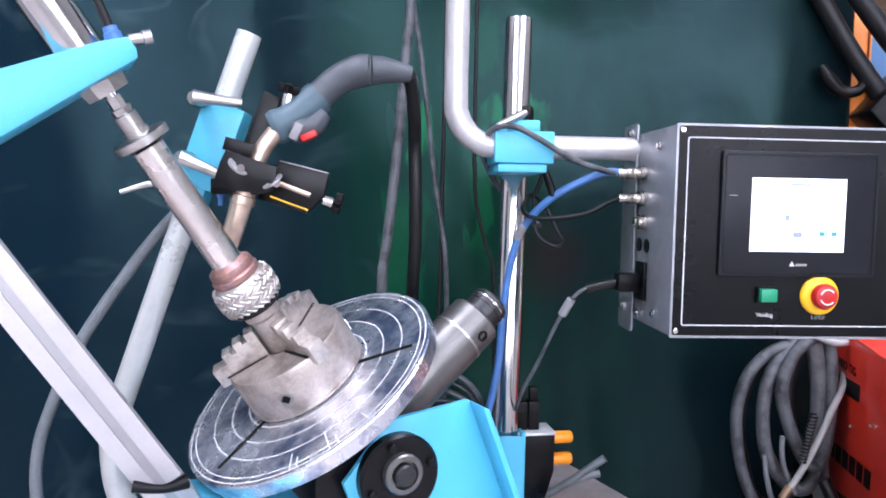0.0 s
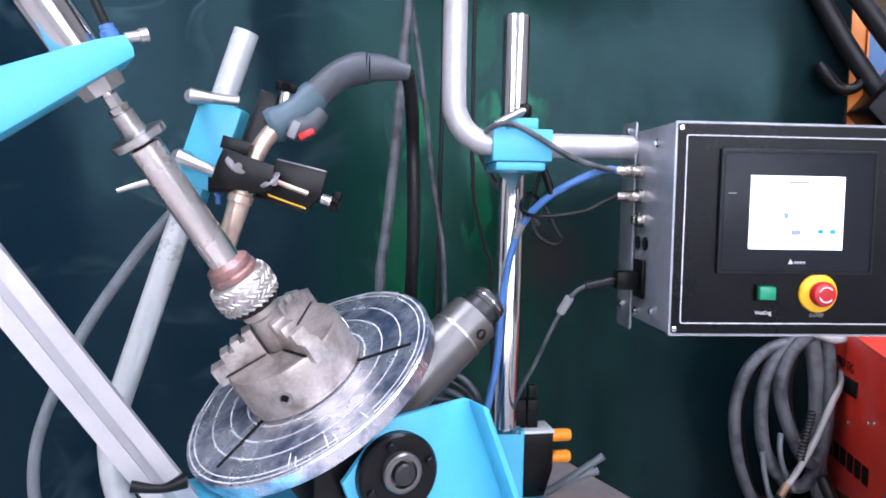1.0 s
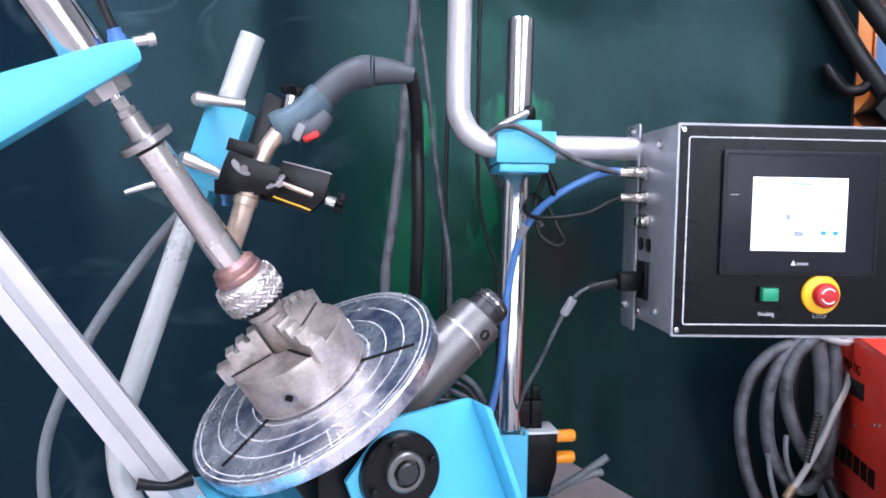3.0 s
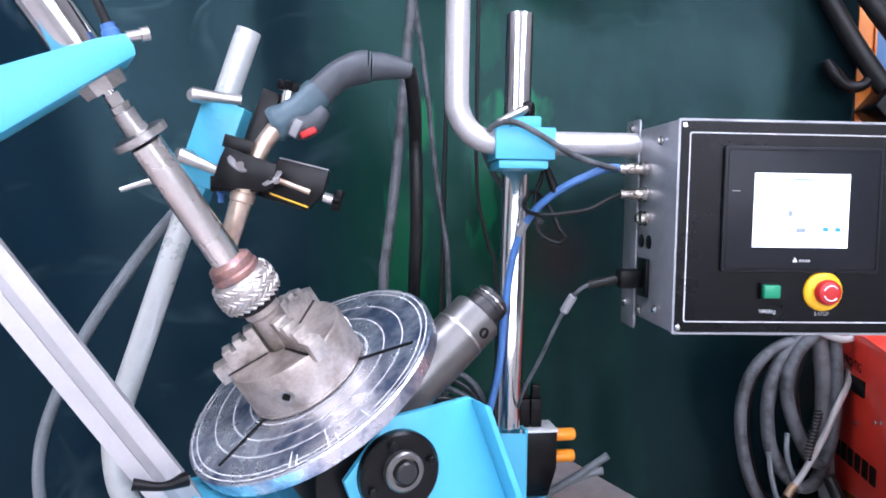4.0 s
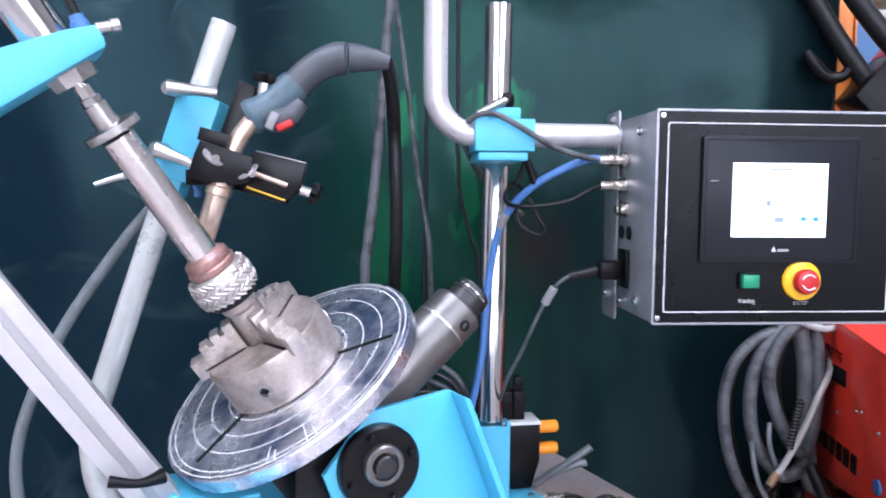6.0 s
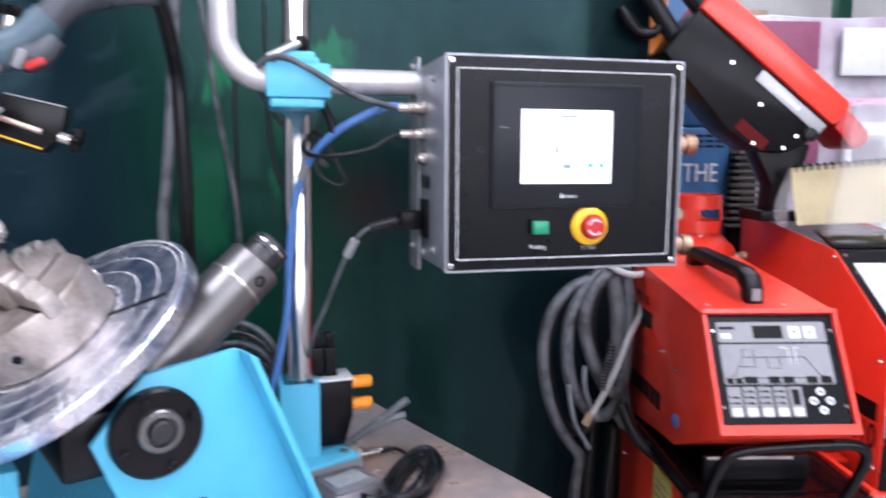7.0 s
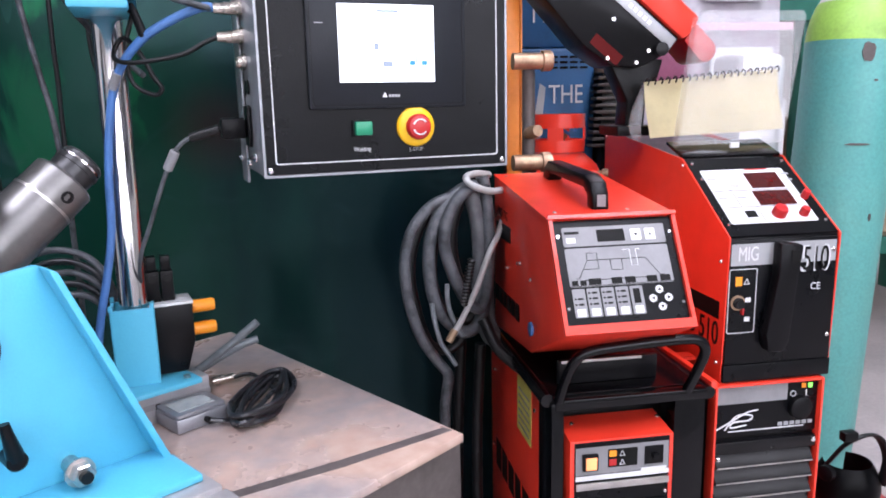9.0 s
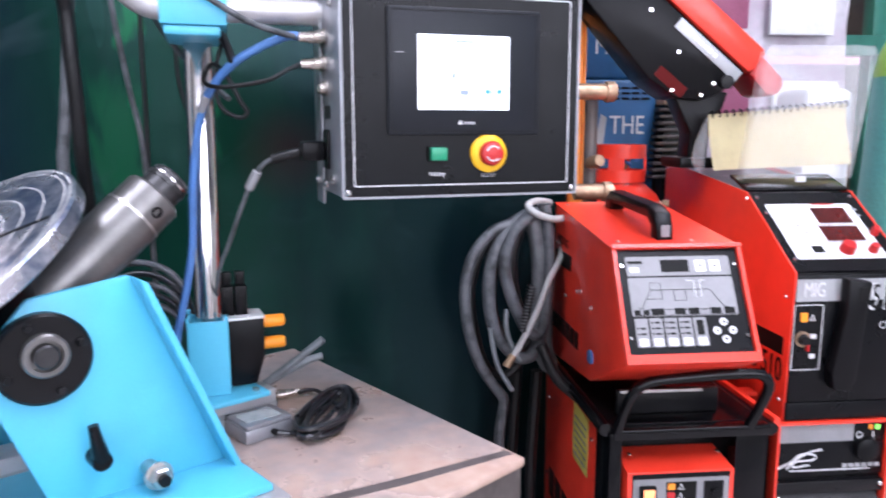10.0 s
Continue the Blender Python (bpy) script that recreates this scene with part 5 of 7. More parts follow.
def tig_unit():
    E0, E1 = 0.388, 0.592
    side = [(0.595, 1.124), (0.253, 1.089), (0.163, 0.930), (0.335, 0.848), (0.60, 0.820)]
    t = thing("tig_control_unit", CART, (0.49, 0.4, 0.82), "red sheet-metal welding control unit with black carrying handle", "welding unit")
    part("shell", prism(side, E0, E1, "x", bevel=0.0015), RED, t, "red painted steel shell")
    # roof sheet, slightly proud
    rs = slope_frame(E0 - 0.002, 0.245, 1.0885, 0.598, 1.1247)
    part("top_sheet", flat(0, 0, E1 - E0 + 0.004, 0.352, 0.001, 0.0035, rs), RED, t)
    F = slope_frame(E0, 0.163, 0.930, 0.253, 1.089)
    W, H = E1 - E0, 0.1827
    # folded red rims round the front
    part("front_rim", flat(0.0, 0.0, W, 0.014, 0.001, 0.010, F), RED, t)
    part("front_rim", flat(0.0, 0.0143, 0.006, H, 0.001, 0.010, F), RED, t)
    part("front_rim", flat(W - 0.006, 0.0143, W, H, 0.001, 0.010, F), RED, t)
    part("front_rim", flat(-0.001, H - 0.004, W + 0.001, H + 0.002, 0.0103, 0.013, F), RED, t)
    p = part("front_panel", flat(0.0063, 0.0145, W - 0.0063, H - 0.0045, 0.001, 0.0035, F), BLACK_PANEL, t, "black front panel with grey keypad")
    gx0, gx1, gy0, gy1 = 0.020, W - 0.020, 0.026, H - 0.016
    gw, gh = gx1 - gx0, gy1 - gy0

    def g(x0, y0, x1, y1, name, mat, z=0.0042, h=0.0004, r=0.0, parent=p):
        return part(name, flat(gx0 + gw * x0, gy0 + gh * y0, gx0 + gw * x1, gy0 + gh * y1, z, z + h, F, r), mat, parent)
    g(0, 0.78, 1, 1, "keypad", GREY_OVERLAY, 0.0036, 0.0006, 0.003)
    g(0, 0.33, 1, 0.76, "keypad", GREY_OVERLAY, 0.0036, 0.0006, 0.003)
    g(0.33, 0.82, 0.60, 0.96, "display", BLACK_INK)
    g(0.03, 0.82, 0.12, 0.88, "mark", WHITE_INK)
    g(0.02, 0.92, 0.16, 0.95, "mark", BLACK_INK)
    for x in (0.66, 0.80):
        b = g(x, 0.82, x + 0.10, 0.95, "key", PALE, 0.0042, 0.0012, 0.001)
        s = 1 if x > 0.7 else -1
        cx, cyy = gx0 + gw * (x + 0.05), gy0 + gh * 0.885
        part("arrow", xf(prism([(cx - 0.003, cyy - 0.002 * s), (cx + 0.003, cyy - 0.002 * s), (cx, cyy + 0.0025 * s)], 0.0055, 0.0058, "z"), F), BLACK_INK, b)
    # the printed current curve
    def line(pts, mat=BLACK_INK, r=0.0006):
        part("printed_line", xf(sweep([(gx0 + gw * x, gy0 + gh * y, 0.0043) for x, y in pts], r, 4, smooth=0), F), mat, p)
    line([(0.07, 0.42), (0.10, 0.42), (0.20, 0.62), (0.76, 0.62), (0.88, 0.42), (0.92, 0.42)])
    line([(0.20, 0.62), (0.20, 0.70), (0.30, 0.70), (0.30, 0.52), (0.15, 0.52)])
    line([(0.42, 0.62), (0.42, 0.50), (0.53, 0.50), (0.53, 0.62)])
    line([(0.55, 0.72), (0.62, 0.72), (0.62, 0.54), (0.68, 0.54), (0.68, 0.72), (0.72, 0.72)], WHITE_INK, 0.0009)
    line([(0.15, 0.40), (0.80, 0.40)])
    for x0, x1 in ((0.02, 0.08), (0.10, 0.16), (0.18, 0.30), (0.40, 0.50), (0.53, 0.63), (0.74, 0.84), (0.87, 0.97)):
        g(x0, 0.345, x1, 0.40 if x1 - x0 < 0.07 else 0.415, "small_display", BLACK_INK, 0.0043)
    g(0.0, 0.335, 1.0, 0.34, "rule", BLACK_INK, 0.0043)
    for k in range(5):
        x = 0.01 + 0.137 * k
        kk = g(x, 0.0, x + 0.12, 0.31, "keypad", GREY_OVERLAY, 0.0036, 0.0006, 0.0015)
        g(x + 0.02, 0.01, x + 0.10, 0.09, "key", PALE, 0.0043, 0.0012, 0.001)
        if k < 4:
            for r_ in range(3 if k else 2):
                g(x + 0.012, 0.13 + 0.06 * r_, x + 0.03, 0.15 + 0.06 * r_, "dot", BLACK_INK, 0.0043)
                g(x + 0.045, 0.13 + 0.06 * r_, x + 0.095, 0.15 + 0.06 * r_, "print", BLACK_INK, 0.0043)
        else:
            g(x + 0.025, 0.12, x + 0.09, 0.28, "display", BLACK_INK, 0.0043)
    for dx, dy in ((0, 0.095), (0, -0.095), (-0.075, 0), (0.075, 0)):
        cx, cyy = 0.84 + dx, 0.16 + dy
        b = part("arrow_key", xf(prism(circle(gx0 + gw * cx, gy0 + gh * cyy, 0.0062, 8), 0.0036, 0.0052, "z"), F), PALE, p)
        ax, ay = gx0 + gw * cx, gy0 + gh * cyy
        q = Vector((dx, dy * 0.8)).normalized()
        s = Vector((-q.y, q.x))
        part("arrow", xf(prism([(ax + q.x * 0.003, ay + q.y * 0.003), (ax - q.x * 0.002 + s.x * 0.003, ay - q.y * 0.002 + s.y * 0.003), (ax - q.x * 0.002 - s.x * 0.003, ay - q.y * 0.002 - s.y * 0.003)], 0.0053, 0.0056, "z"), F), BLACK_INK, b)
    for x in (0.0125, W - 0.0125):
        for y in (0.04, H - 0.03):
            part("panel_screw", lathe([(0, 0.0032), (0.0025, 0.0025)], F @ Vector((x, y, 0.0036)), F.to_3x3() @ Vector((0, 0, 1)), 10), CHROME, p)
    # carrying handle
    strap = [(0.556, 1.119), (0.551, 1.142), (0.524, 1.157), (0.330, 1.149), (0.298, 1.139), (0.286, 1.120), (0.284, 1.094), (0.312, 1.098), (0.314, 1.116), (0.332, 1.127), (0.512, 1.134), (0.524, 1.117)]
    h = part("handle", prism(strap, 0.474, 0.502, "x", bevel=0.004), BLACK_PLASTIC, t, "black plastic strap handle")
    part("handle_recess", bx((0.481, 0.2825, 1.101), (0.495, 0.2838, 1.120)), GREY_OVERLAY, h)
    for q in ((0.53, 0.28), (0.41, 0.28), (0.405, 0.57), (0.57, 0.57), (0.53, 0.45)):
        z = 1.089 + (q[1] - 0.253) * 0.1023 + 0.0035
        screw("screw", t, (q[0], q[1], z), (0, -0.1, 1), 0.0035, 0.002)
    for b, z in ((0.42, 0.985), (0.335, 0.975), (0.575, 1.05), (0.50, 0.96), (0.40, 0.99)):
        screw("screw", t, (E0 - 0.0001, b, z), (-1, 0, 0), 0.0035, 0.003, CHROME)
    # side writing: printed plate and bars
    part("name_text", letters("PRO TIG", 0.023, Matrix.Translation((E0 - 0.0018, 0.525, 1.060)) @ S_ROT @ pose(0, 0, 0, 0, 0, -3), 0.9), BLACK_INK, t)
    part("name_block", bx((E0 - 0.002, 0.470, 1.012), (E0 + 0.001, 0.575, 1.040)), BLACK_INK, t)
    for k in range(6):
        part("maker_bar", bx((E0 - 0.002, 0.565 - 0.031 * k, 0.880), (E0 + 0.001, 0.587 - 0.031 * k, 0.910)), BLACK_INK, t)
    part("side_socket", lathe([(0, 0.012), (0.004, 0.012), (0.005, 0.009)], (E0, 0.33, 0.892), (-1, 0, 0), 20), CABLE_BLUE, t)
    return t


S_ROT = Matrix(((0, 0, -1, 0), (-1, 0, 0, 0), (0, 1, 0, 0), (0, 0, 0, 1)))
tig_unit()


def tig_cart():
    t = thing("tig_power_source", CART, (0.5, 0.45, 0), "red welding power source in a black tubular cart", "welding machine")
    # red body
    part("side_panel", bx((0.394, 0.31, 0.22), (0.400, 0.66, 0.792), 0.001), RED, t, "red steel side panel with yellow sticker")
    part("case", bx((0.4005, 0.315, 0.20), (0.66, 0.70, 0.79), 0.003), BLACK_PLASTIC, t)
    part("sticker", bx((0.3928, 0.352, 0.664), (0.3938, 0.444, 0.772)), STICKER, t, "yellow warning sticker")
    for k in range(6):
        part("sticker_line", bx((0.3922, 0.362, 0.676 + 0.014 * k), (0.3928, 0.434, 0.680 + 0.014 * k)), GREY_OVERLAY, t)
    for k in range(5):
        part("maker_bar", bx((0.3928, 0.58 - 0.052 * k, 0.50), (0.3938, 0.62 - 0.052 * k, 0.56)), BLACK_INK, t)
    for b, z in ((0.635, 0.71), (0.635, 0.54), (0.52, 0.43), (0.33, 0.745)):
        screw("screw", t, (0.394, b, z), (-1, 0, 0), 0.004, 0.003, CHROME)
    # tubular frame
    part("frame_tube", sweep([(0.386, 0.90, 0.80), (0.386, 0.55, 0.802), (0.388, 0.24, 0.800)], 0.011, 12, smooth=3), GLOSS_BLACK, t)
    part("frame_tube", sweep([(0.664, 0.90, 0.79), (0.664, 0.24, 0.79)], 0.011, 12, smooth=0), GLOSS_BLACK, t)
    part("front_bar", bx((0.398, 0.228, 0.785), (0.655, 0.250, 0.803), 0.003), GLOSS_BLACK, t)
    part("front_post", bx((0.392, 0.232, 0.05), (0.414, 0.305, 0.796), 0.004), GLOSS_BLACK, t)
    part("front_post", bx((0.612, 0.255, 0.05), (0.668, 0.305, 0.790), 0.004), GLOSS_BLACK, t)
    part("tray", bx((0.40, 0.26, 0.795), (0.655, 0.85, 0.800), 0.001), GLOSS_BLACK, t)
    part("tray_back_edge", bx((0.425, 0.30, 0.8005), (0.60, 0.31, 0.842), 0.002), BLACK_METAL, t)
    part("tray_strip", bx((0.43, 0.297, 0.838), (0.57, 0.2995, 0.8425)), STEEL, t)
    part("bar_handle", sweep([(0.405, 0.235, 0.800), (0.412, 0.228, 0.835), (0.425, 0.222, 0.868), (0.450, 0.220, 0.884), (0.52, 0.220, 0.890), (0.60, 0.220, 0.893), (0.632, 0.220, 0.888), (0.643, 0.222, 0.868), (0.632, 0.228, 0.830), (0.622, 0.235, 0.800)], 0.0085, 14, smooth=5), GLOSS_BLACK, t, "bent black tube handle")
    for b in (0.30, 0.62):
        for e in (0.40, 0.645):
            part("wheel", lathe([(0, 0.05), (0.004, 0.058), (0.026, 0.058), (0.03, 0.05)], (e - 0.015, b, 0.058), (1, 0, 0), 24), RUBBER, t)
    # inner red front with switches
    inner = part("front_hood", prism([(0.225, 0.733), (0.225, 0.45), (0.305, 0.40), (0.305, 0.742)], 0.421, 0.597, "x", bevel=0.0015), RED, t, "red front hood")
    f = part("front_face", bx((0.4285, 0.2235, 0.42), (0.5895, 0.2248, 0.730)), BLACK_PANEL, inner)
    part("grey_face", bx((0.4300, 0.2225, 0.6746), (0.5880, 0.2234, 0.7220)), GREY_OVERLAY, inner)
    sw = part("lit_switch", bx((0.440, 0.2145, 0.6843), (0.466, 0.2224, 0.7124), 0.002), BLACK_PLASTIC, inner)
    part("switch_lamp", bx((0.444, 0.2115, 0.6880), (0.462, 0.2143, 0.7087), 0.002), LAMP_ORANGE, sw, "glowing orange switch")
    part("black_field", bx((0.484, 0.2217, 0.6850), (0.534, 0.2224, 0.7161)), BLACK_INK, inner)
    part("mark_lamp", bx((0.486, 0.2210, 0.7035), (0.498, 0.2216, 0.7139)), ORANGE, inner)
    part("mark_lamp", bx((0.486, 0.2210, 0.6880), (0.498, 0.2216, 0.6991)), RED_DARK, inner)
    for z in (0.6931, 0.7087):
        part("warning_mark", ring_plate([(0.503, z - 0.005), (0.513, z - 0.005), (0.508, z + 0.005)], [(0.5045, z - 0.004), (0.5115, z - 0.004), (0.508, z + 0.003)], 0.2211, 0.2216), WHITE_INK, inner)
    part("breaker", bx((0.546, 0.2195, 0.6850), (0.578, 0.2224, 0.7161), 0.001), BLACK_PLASTIC, inner)
    part("breaker_lever", bx((0.557, 0.212, 0.6968), (0.568, 0.2193, 0.7035), 0.001), BLACK_PLASTIC, inner)
    part("pale_strip", bx((0.430, 0.2218, 0.6650), (0.589, 0.2228, 0.6732)), PALE, inner)
    part("type_bars", bx((0.540, 0.2208, 0.6672), (0.584, 0.2217, 0.6791)), WHITE_INK, inner)
    part("louvre", bx((0.4300, 0.2185, 0.6495), (0.5885, 0.2232, 0.6613), 0.001), STEEL, inner)
    for k in range(4):
        z = 0.618 - 0.030 * k
        part("louvre", bx((0.434, 0.219, z), (0.586, 0.2232, z + 0.004), 0.001), BLACK_METAL, inner)
    for e in (0.435, 0.583):
        screw("screw", inner, (e, 0.2232, 0.634), (0, -1, 0), 0.004, 0.004, CHROME)
        screw("screw", inner, (e, 0.26, 0.7476), (0, 0, 1), 0.004, 0.003, CHROME)
    return t


tig_cart()


def mig_feeder():
    E0, E1 = 0.735, 0.947
    outline = [(0.90, 1.197), (0.506, 1.153), (0.323, 1.030), (0.331, 0.765), (0.90, 0.765)]
    t = thing("mig_wire_feeder", CART, (0.84, 0.6, 0.765), "red and black wire feeder with pale sloping keypad", "wire feeder")
    part("body", prism([(0.895, 1.188), (0.506, 1.146), (0.328, 1.027), (0.334, 0.768), (0.895, 0.768)], E0 + 0.0035, E1 - 0.0035, "x", bevel=0.001), BLACK_PLASTIC, t)
    for e in (E0, E1 - 0.003):
        pl = part("side_panel", prism(outline, e, e + 0.003, "x", bevel=0.0008), RED, t, "red steel side panel")
        if e == E0:
            # dark stripe with type lettering
            part("stripe", bx((E0 - 0.0008, 0.345, 0.880), (E0 - 0.0001, 0.56, 0.912)), BLACK_INK, pl)
            part("type_text", letters("MIG 510", 0.062, Matrix.Translation((E0 - 0.0009, 0.425, 0.850)) @ S_ROT, 0.75), BLACK_INK, pl)
    F = slope_frame(E0 + 0.0035, 0.328, 1.0285, 0.506, 1.148)
    W, H = E1 - E0 - 0.007, 0.2144
    p = part("keypad_panel", flat(0.001, 0.001, W - 0.001, H - 0.001, 0.0005, 0.0035, F), BLACK_PANEL, t, "sloping black panel with pale keypad")
    part("keypad", flat(0.016, 0.030, W - 0.022, H - 0.036, 0.0036, 0.0044, F, 0.004), PALE, p, "pale keypad overlay")

    def g(x0, y0, x1, y1, name, mat, z=0.0046, h=0.0005):
        return part(name, flat(W * x0, H * y0, W * x1, H * y1, z, z + h, F), mat, p)
    g(0.48, 0.57, 0.80, 0.77, "display", DISPLAY, h=0.0012)
    g(0.45, 0.35, 0.80, 0.53, "display", DISPLAY, h=0.0012)
    g(0.10, 0.545, 0.86, 0.553, "rule", GREY_OVERLAY)
    g(0.10, 0.335, 0.86, 0.342, "rule", GREY_OVERLAY)
    g(0.26, 0.34, 0.265, 0.82, "rule", GREY_OVERLAY)
    g(0.40, 0.16, 0.405, 0.34, "rule", GREY_OVERLAY)
    g(0.26, 0.21, 0.36, 0.29, "mark", BLACK_INK)
    g(0.52, 0.815, 0.74, 0.83, "mark", RED_DARK)
    for x, y in ((0.10, 0.70), (0.10, 0.45), (0.28, 0.60), (0.28, 0.45), (0.84, 0.66), (0.84, 0.74)):
        g(x, y, x + 0.08, y + 0.02, "mark", SILVER_INK)
    for x, y, r, hh in ((0.56, 0.235, 0.0125, 0.016), (0.79, 0.225, 0.0080, 0.014), (0.91, 0.43, 0.0070, 0.016)):
        part("knob", lathe([(0, r * 1.05), (hh * 0.8, r), (hh, r * 0.85)], F @ Vector((W * x, H * y, 0.0045)), F.to_3x3() @ Vector((0, 0, 1)), 22), RED_DARK, p, "red plastic knob")
    for x, y in ((0.05, 0.93), (0.05, 0.14), (0.955, 0.93), (0.955, 0.14), (0.055, 0.72)):
        part("panel_screw", lathe([(0, 0.0035), (0.0025, 0.0028)], F @ Vector((W * x, H * y, 0.0036)), F.to_3x3() @ Vector((0, 0, 1)), 10), CHROME, p)
    # front
    f = part("front_panel", bx((E0 + 0.004, 0.326, 0.800), (E1 - 0.004, 0.3325, 1.024), 0.001), BLACK_PANEL, t, "black front with recessed grip")
    part("foot_strip", bx((E0 + 0.002, 0.3245, 0.7675), (E1 - 0.002, 0.3325, 0.7985), 0.001), BLACK_PANEL, t)
    part("silver_band", bx((E0 + 0.006, 0.3246, 0.980), (E1 - 0.007, 0.3258, 1.018)), SILVER_INK, f)
    part("band_text", letters("MIG", 0.036, Matrix.Translation((0.773, 0.3242, 0.999)) @ FRONT, 0.62), WHITE_INK, f)
    part("number_text", letters("510", 0.068, Matrix.Translation((0.9005, 0.3240, 0.984)) @ FRONT, 0.58), WHITE_INK, f)
    part("number_core", letters("510", 0.062, Matrix.Translation((0.9013, 0.3234, 0.9845)) @ FRONT, 0.55), BLACK_INK, f)
    part("mark_text", letters("CE", 0.018, Matrix.Translation((0.905, 0.3252, 0.935)) @ FRONT, 0.9), WHITE_INK, f)
    gr = part("grip", prism([(0.818, 1.022), (0.862, 1.016), (0.856, 0.972), (0.846, 0.845), (0.836, 0.825), (0.806, 0.828), (0.800, 0.86), (0.818, 0.965)], 0.300, 0.3256, "y", bevel=0.005), BLACK_PLASTIC, f, "black moulded grip")
    part("grip_hole", bx((0.838, 0.2985, 0.985), (0.852, 0.2997, 1.008)), BLACK_INK, gr)
    part("frame_line", ring_plate(rounded(0.7395, 0.858, 0.792, 0.974, 0.004), rounded(0.7407, 0.8592, 0.7908, 0.9728, 0.0035), 0.3252, 0.3259), WHITE_INK, f)
    part("mark_lamp", bx((0.752, 0.3248, 0.944), (0.764, 0.3258, 0.960)), ORANGE, f)
    part("warning_mark", ring_plate([(0.767, 0.946), (0.779, 0.946), (0.773, 0.957)], [(0.769, 0.9473), (0.777, 0.9473), (0.773, 0.9545)], 0.3251, 0.3258), WHITE_INK, f)
    part("switch", lathe([(0, 0.010), (0.006, 0.010), (0.007, 0.008), (0.013, 0.008)], (0.757, 0.3255, 0.914), (0, -1, 0), 20), BLACK_METAL, f)
    part("switch_pointer", bx((0.763, 0.318, 0.893), (0.767, 0.3255, 0.905), 0.001, m=None), RED_DARK, f)
    part("switch_ring", lathe([(0, 0.0135), (0.003, 0.0135)], (0.757, 0.3256, 0.914), (0, -1, 0), 22), BRASS, f)
    for z in (0.883, 0.918):
        part("symbol", bx((0.772, 0.3251, z - 0.004), (0.782, 0.3258, z + 0.004)), WHITE_INK, f)
    for e, z in ((E1 - 0.013, 0.845), (E1 - 0.013, 1.000), (E0 - 0.001, 0.985), (E0 - 0.001, 0.80)):
        if e > 0.8:
            screw("screw", t, (e, 0.3245, z), (0, -1, 0), 0.004, 0.003, CHROME)
        else:
            screw("screw", t, (E0, 0.345, z), (-1, 0, 0), 0.004, 0.004, CHROME)
    screw("screw", t, (E0, 0.50, 1.140), (-1, 0, 0), 0.004, 0.004, CHROME)
    screw("screw", t, (E0, 0.885, 1.180), (-1, 0, 0), 0.004, 0.004, CHROME)
    # black hinge strip behind the keypad
    part("hinge_strip", xf(bx((0.0, 0.0, 0.0), (W, 0.075, 0.006), 0.001), slope_frame(E0 + 0.0035, 0.512, 1.151, 0.58, 1.175)), GLOSS_BLACK, t)
    return t


mig_feeder()


def plastic_cover():
    """Clear lid that stands open, and the ring-bound booklet behind it."""
    t = thing("clear_cover", CART, (0.84, 0.53, 1.17), "clear scratched plastic cover standing open over the keypad", "cover")
    F = slope_frame(0.731, 0.524, 1.174, 0.500, 1.416)
    W, H = 0.230, 0.248
    part("sheet", xf(prism([(0.004, 0.003), (W - 0.006, 0.003), (W + 0.010, H - 0.006), (W + 0.004, H), (0.032, H), (0.024, H - 0.008)], 0.0, 0.002, "z"), F), CLEAR, t, "clear plastic sheet")
    part("rim", xf(prism([(0.0, 0.0), (0.0038, 0.0), (0.0238, H - 0.008), (0.020, H - 0.008)], -0.016, 0.002, "z"), F), CLEAR, t)
    part("rim", flat(0.032, H + 0.0002, W + 0.004, H + 0.003, -0.014, 0.002, F), CLEAR, t)
    part("latch", flat(W * 0.48, -0.004, W * 0.56, 0.006, 0.002, 0.006, F), PALE, t)
    b = thing("ring_bound_booklet", CART, (0.85, 0.62, 1.19), "pale yellow ring-bound booklet under the clear cover", "booklet")
    n = 20
    bm = bmesh.new()
    prof = [(0.600, 1.188), (0.606, 1.205), (0.622, 1.24), (0.632, 1.272), (0.636, 1.300)]
    rows = []
    for i in range(n + 1):
        e = 0.712 + 0.298 * i / n
        rows.append([bm.verts.new((e, y + 0.010 * math.sin(i * 0.35) * (1 - k / 6), z + (0.0006 + 0.00013 * k) * i)) for k, (y, z) in enumerate(prof)])
    for i in range(n):
        for k in range(len(prof) - 1):
            bm.faces.new((rows[i][k], rows[i + 1][k], rows[i + 1][k + 1], rows[i][k + 1]))
    bmesh.ops.solidify(bm, geom=bm.faces[:], thickness=0.004)
    part("cover_sheet", bm, PAPER, b)
    for i in range(20):
        e = 0.718 + 0.287 * i / 19
        z = 1.298 + 0.022 * i / 19
        part("binding_ring", sweep([(e, 0.630, z - 0.004), (e, 0.626, z + 0.003), (e, 0.634, z + 0.008), (e, 0.642, z + 0.002), (e, 0.641, z - 0.005)], 0.0020, 6, smooth=3), BLACK_PLASTIC, b)
    s = thing("plastic_sleeve", CART, (0.70, 0.64, 1.18), "crumpled clear plastic sleeve beside the booklet", "sleeve")
    part("film", sweep([(0.690, 0.61, 1.186), (0.688, 0.62, 1.215), (0.705, 0.645, 1.25), (0.725, 0.66, 1.30)], [0.012, 0.022, 0.020, 0.006], 12, squash=0.5), CLEAR, s)
    return t


plastic_cover()


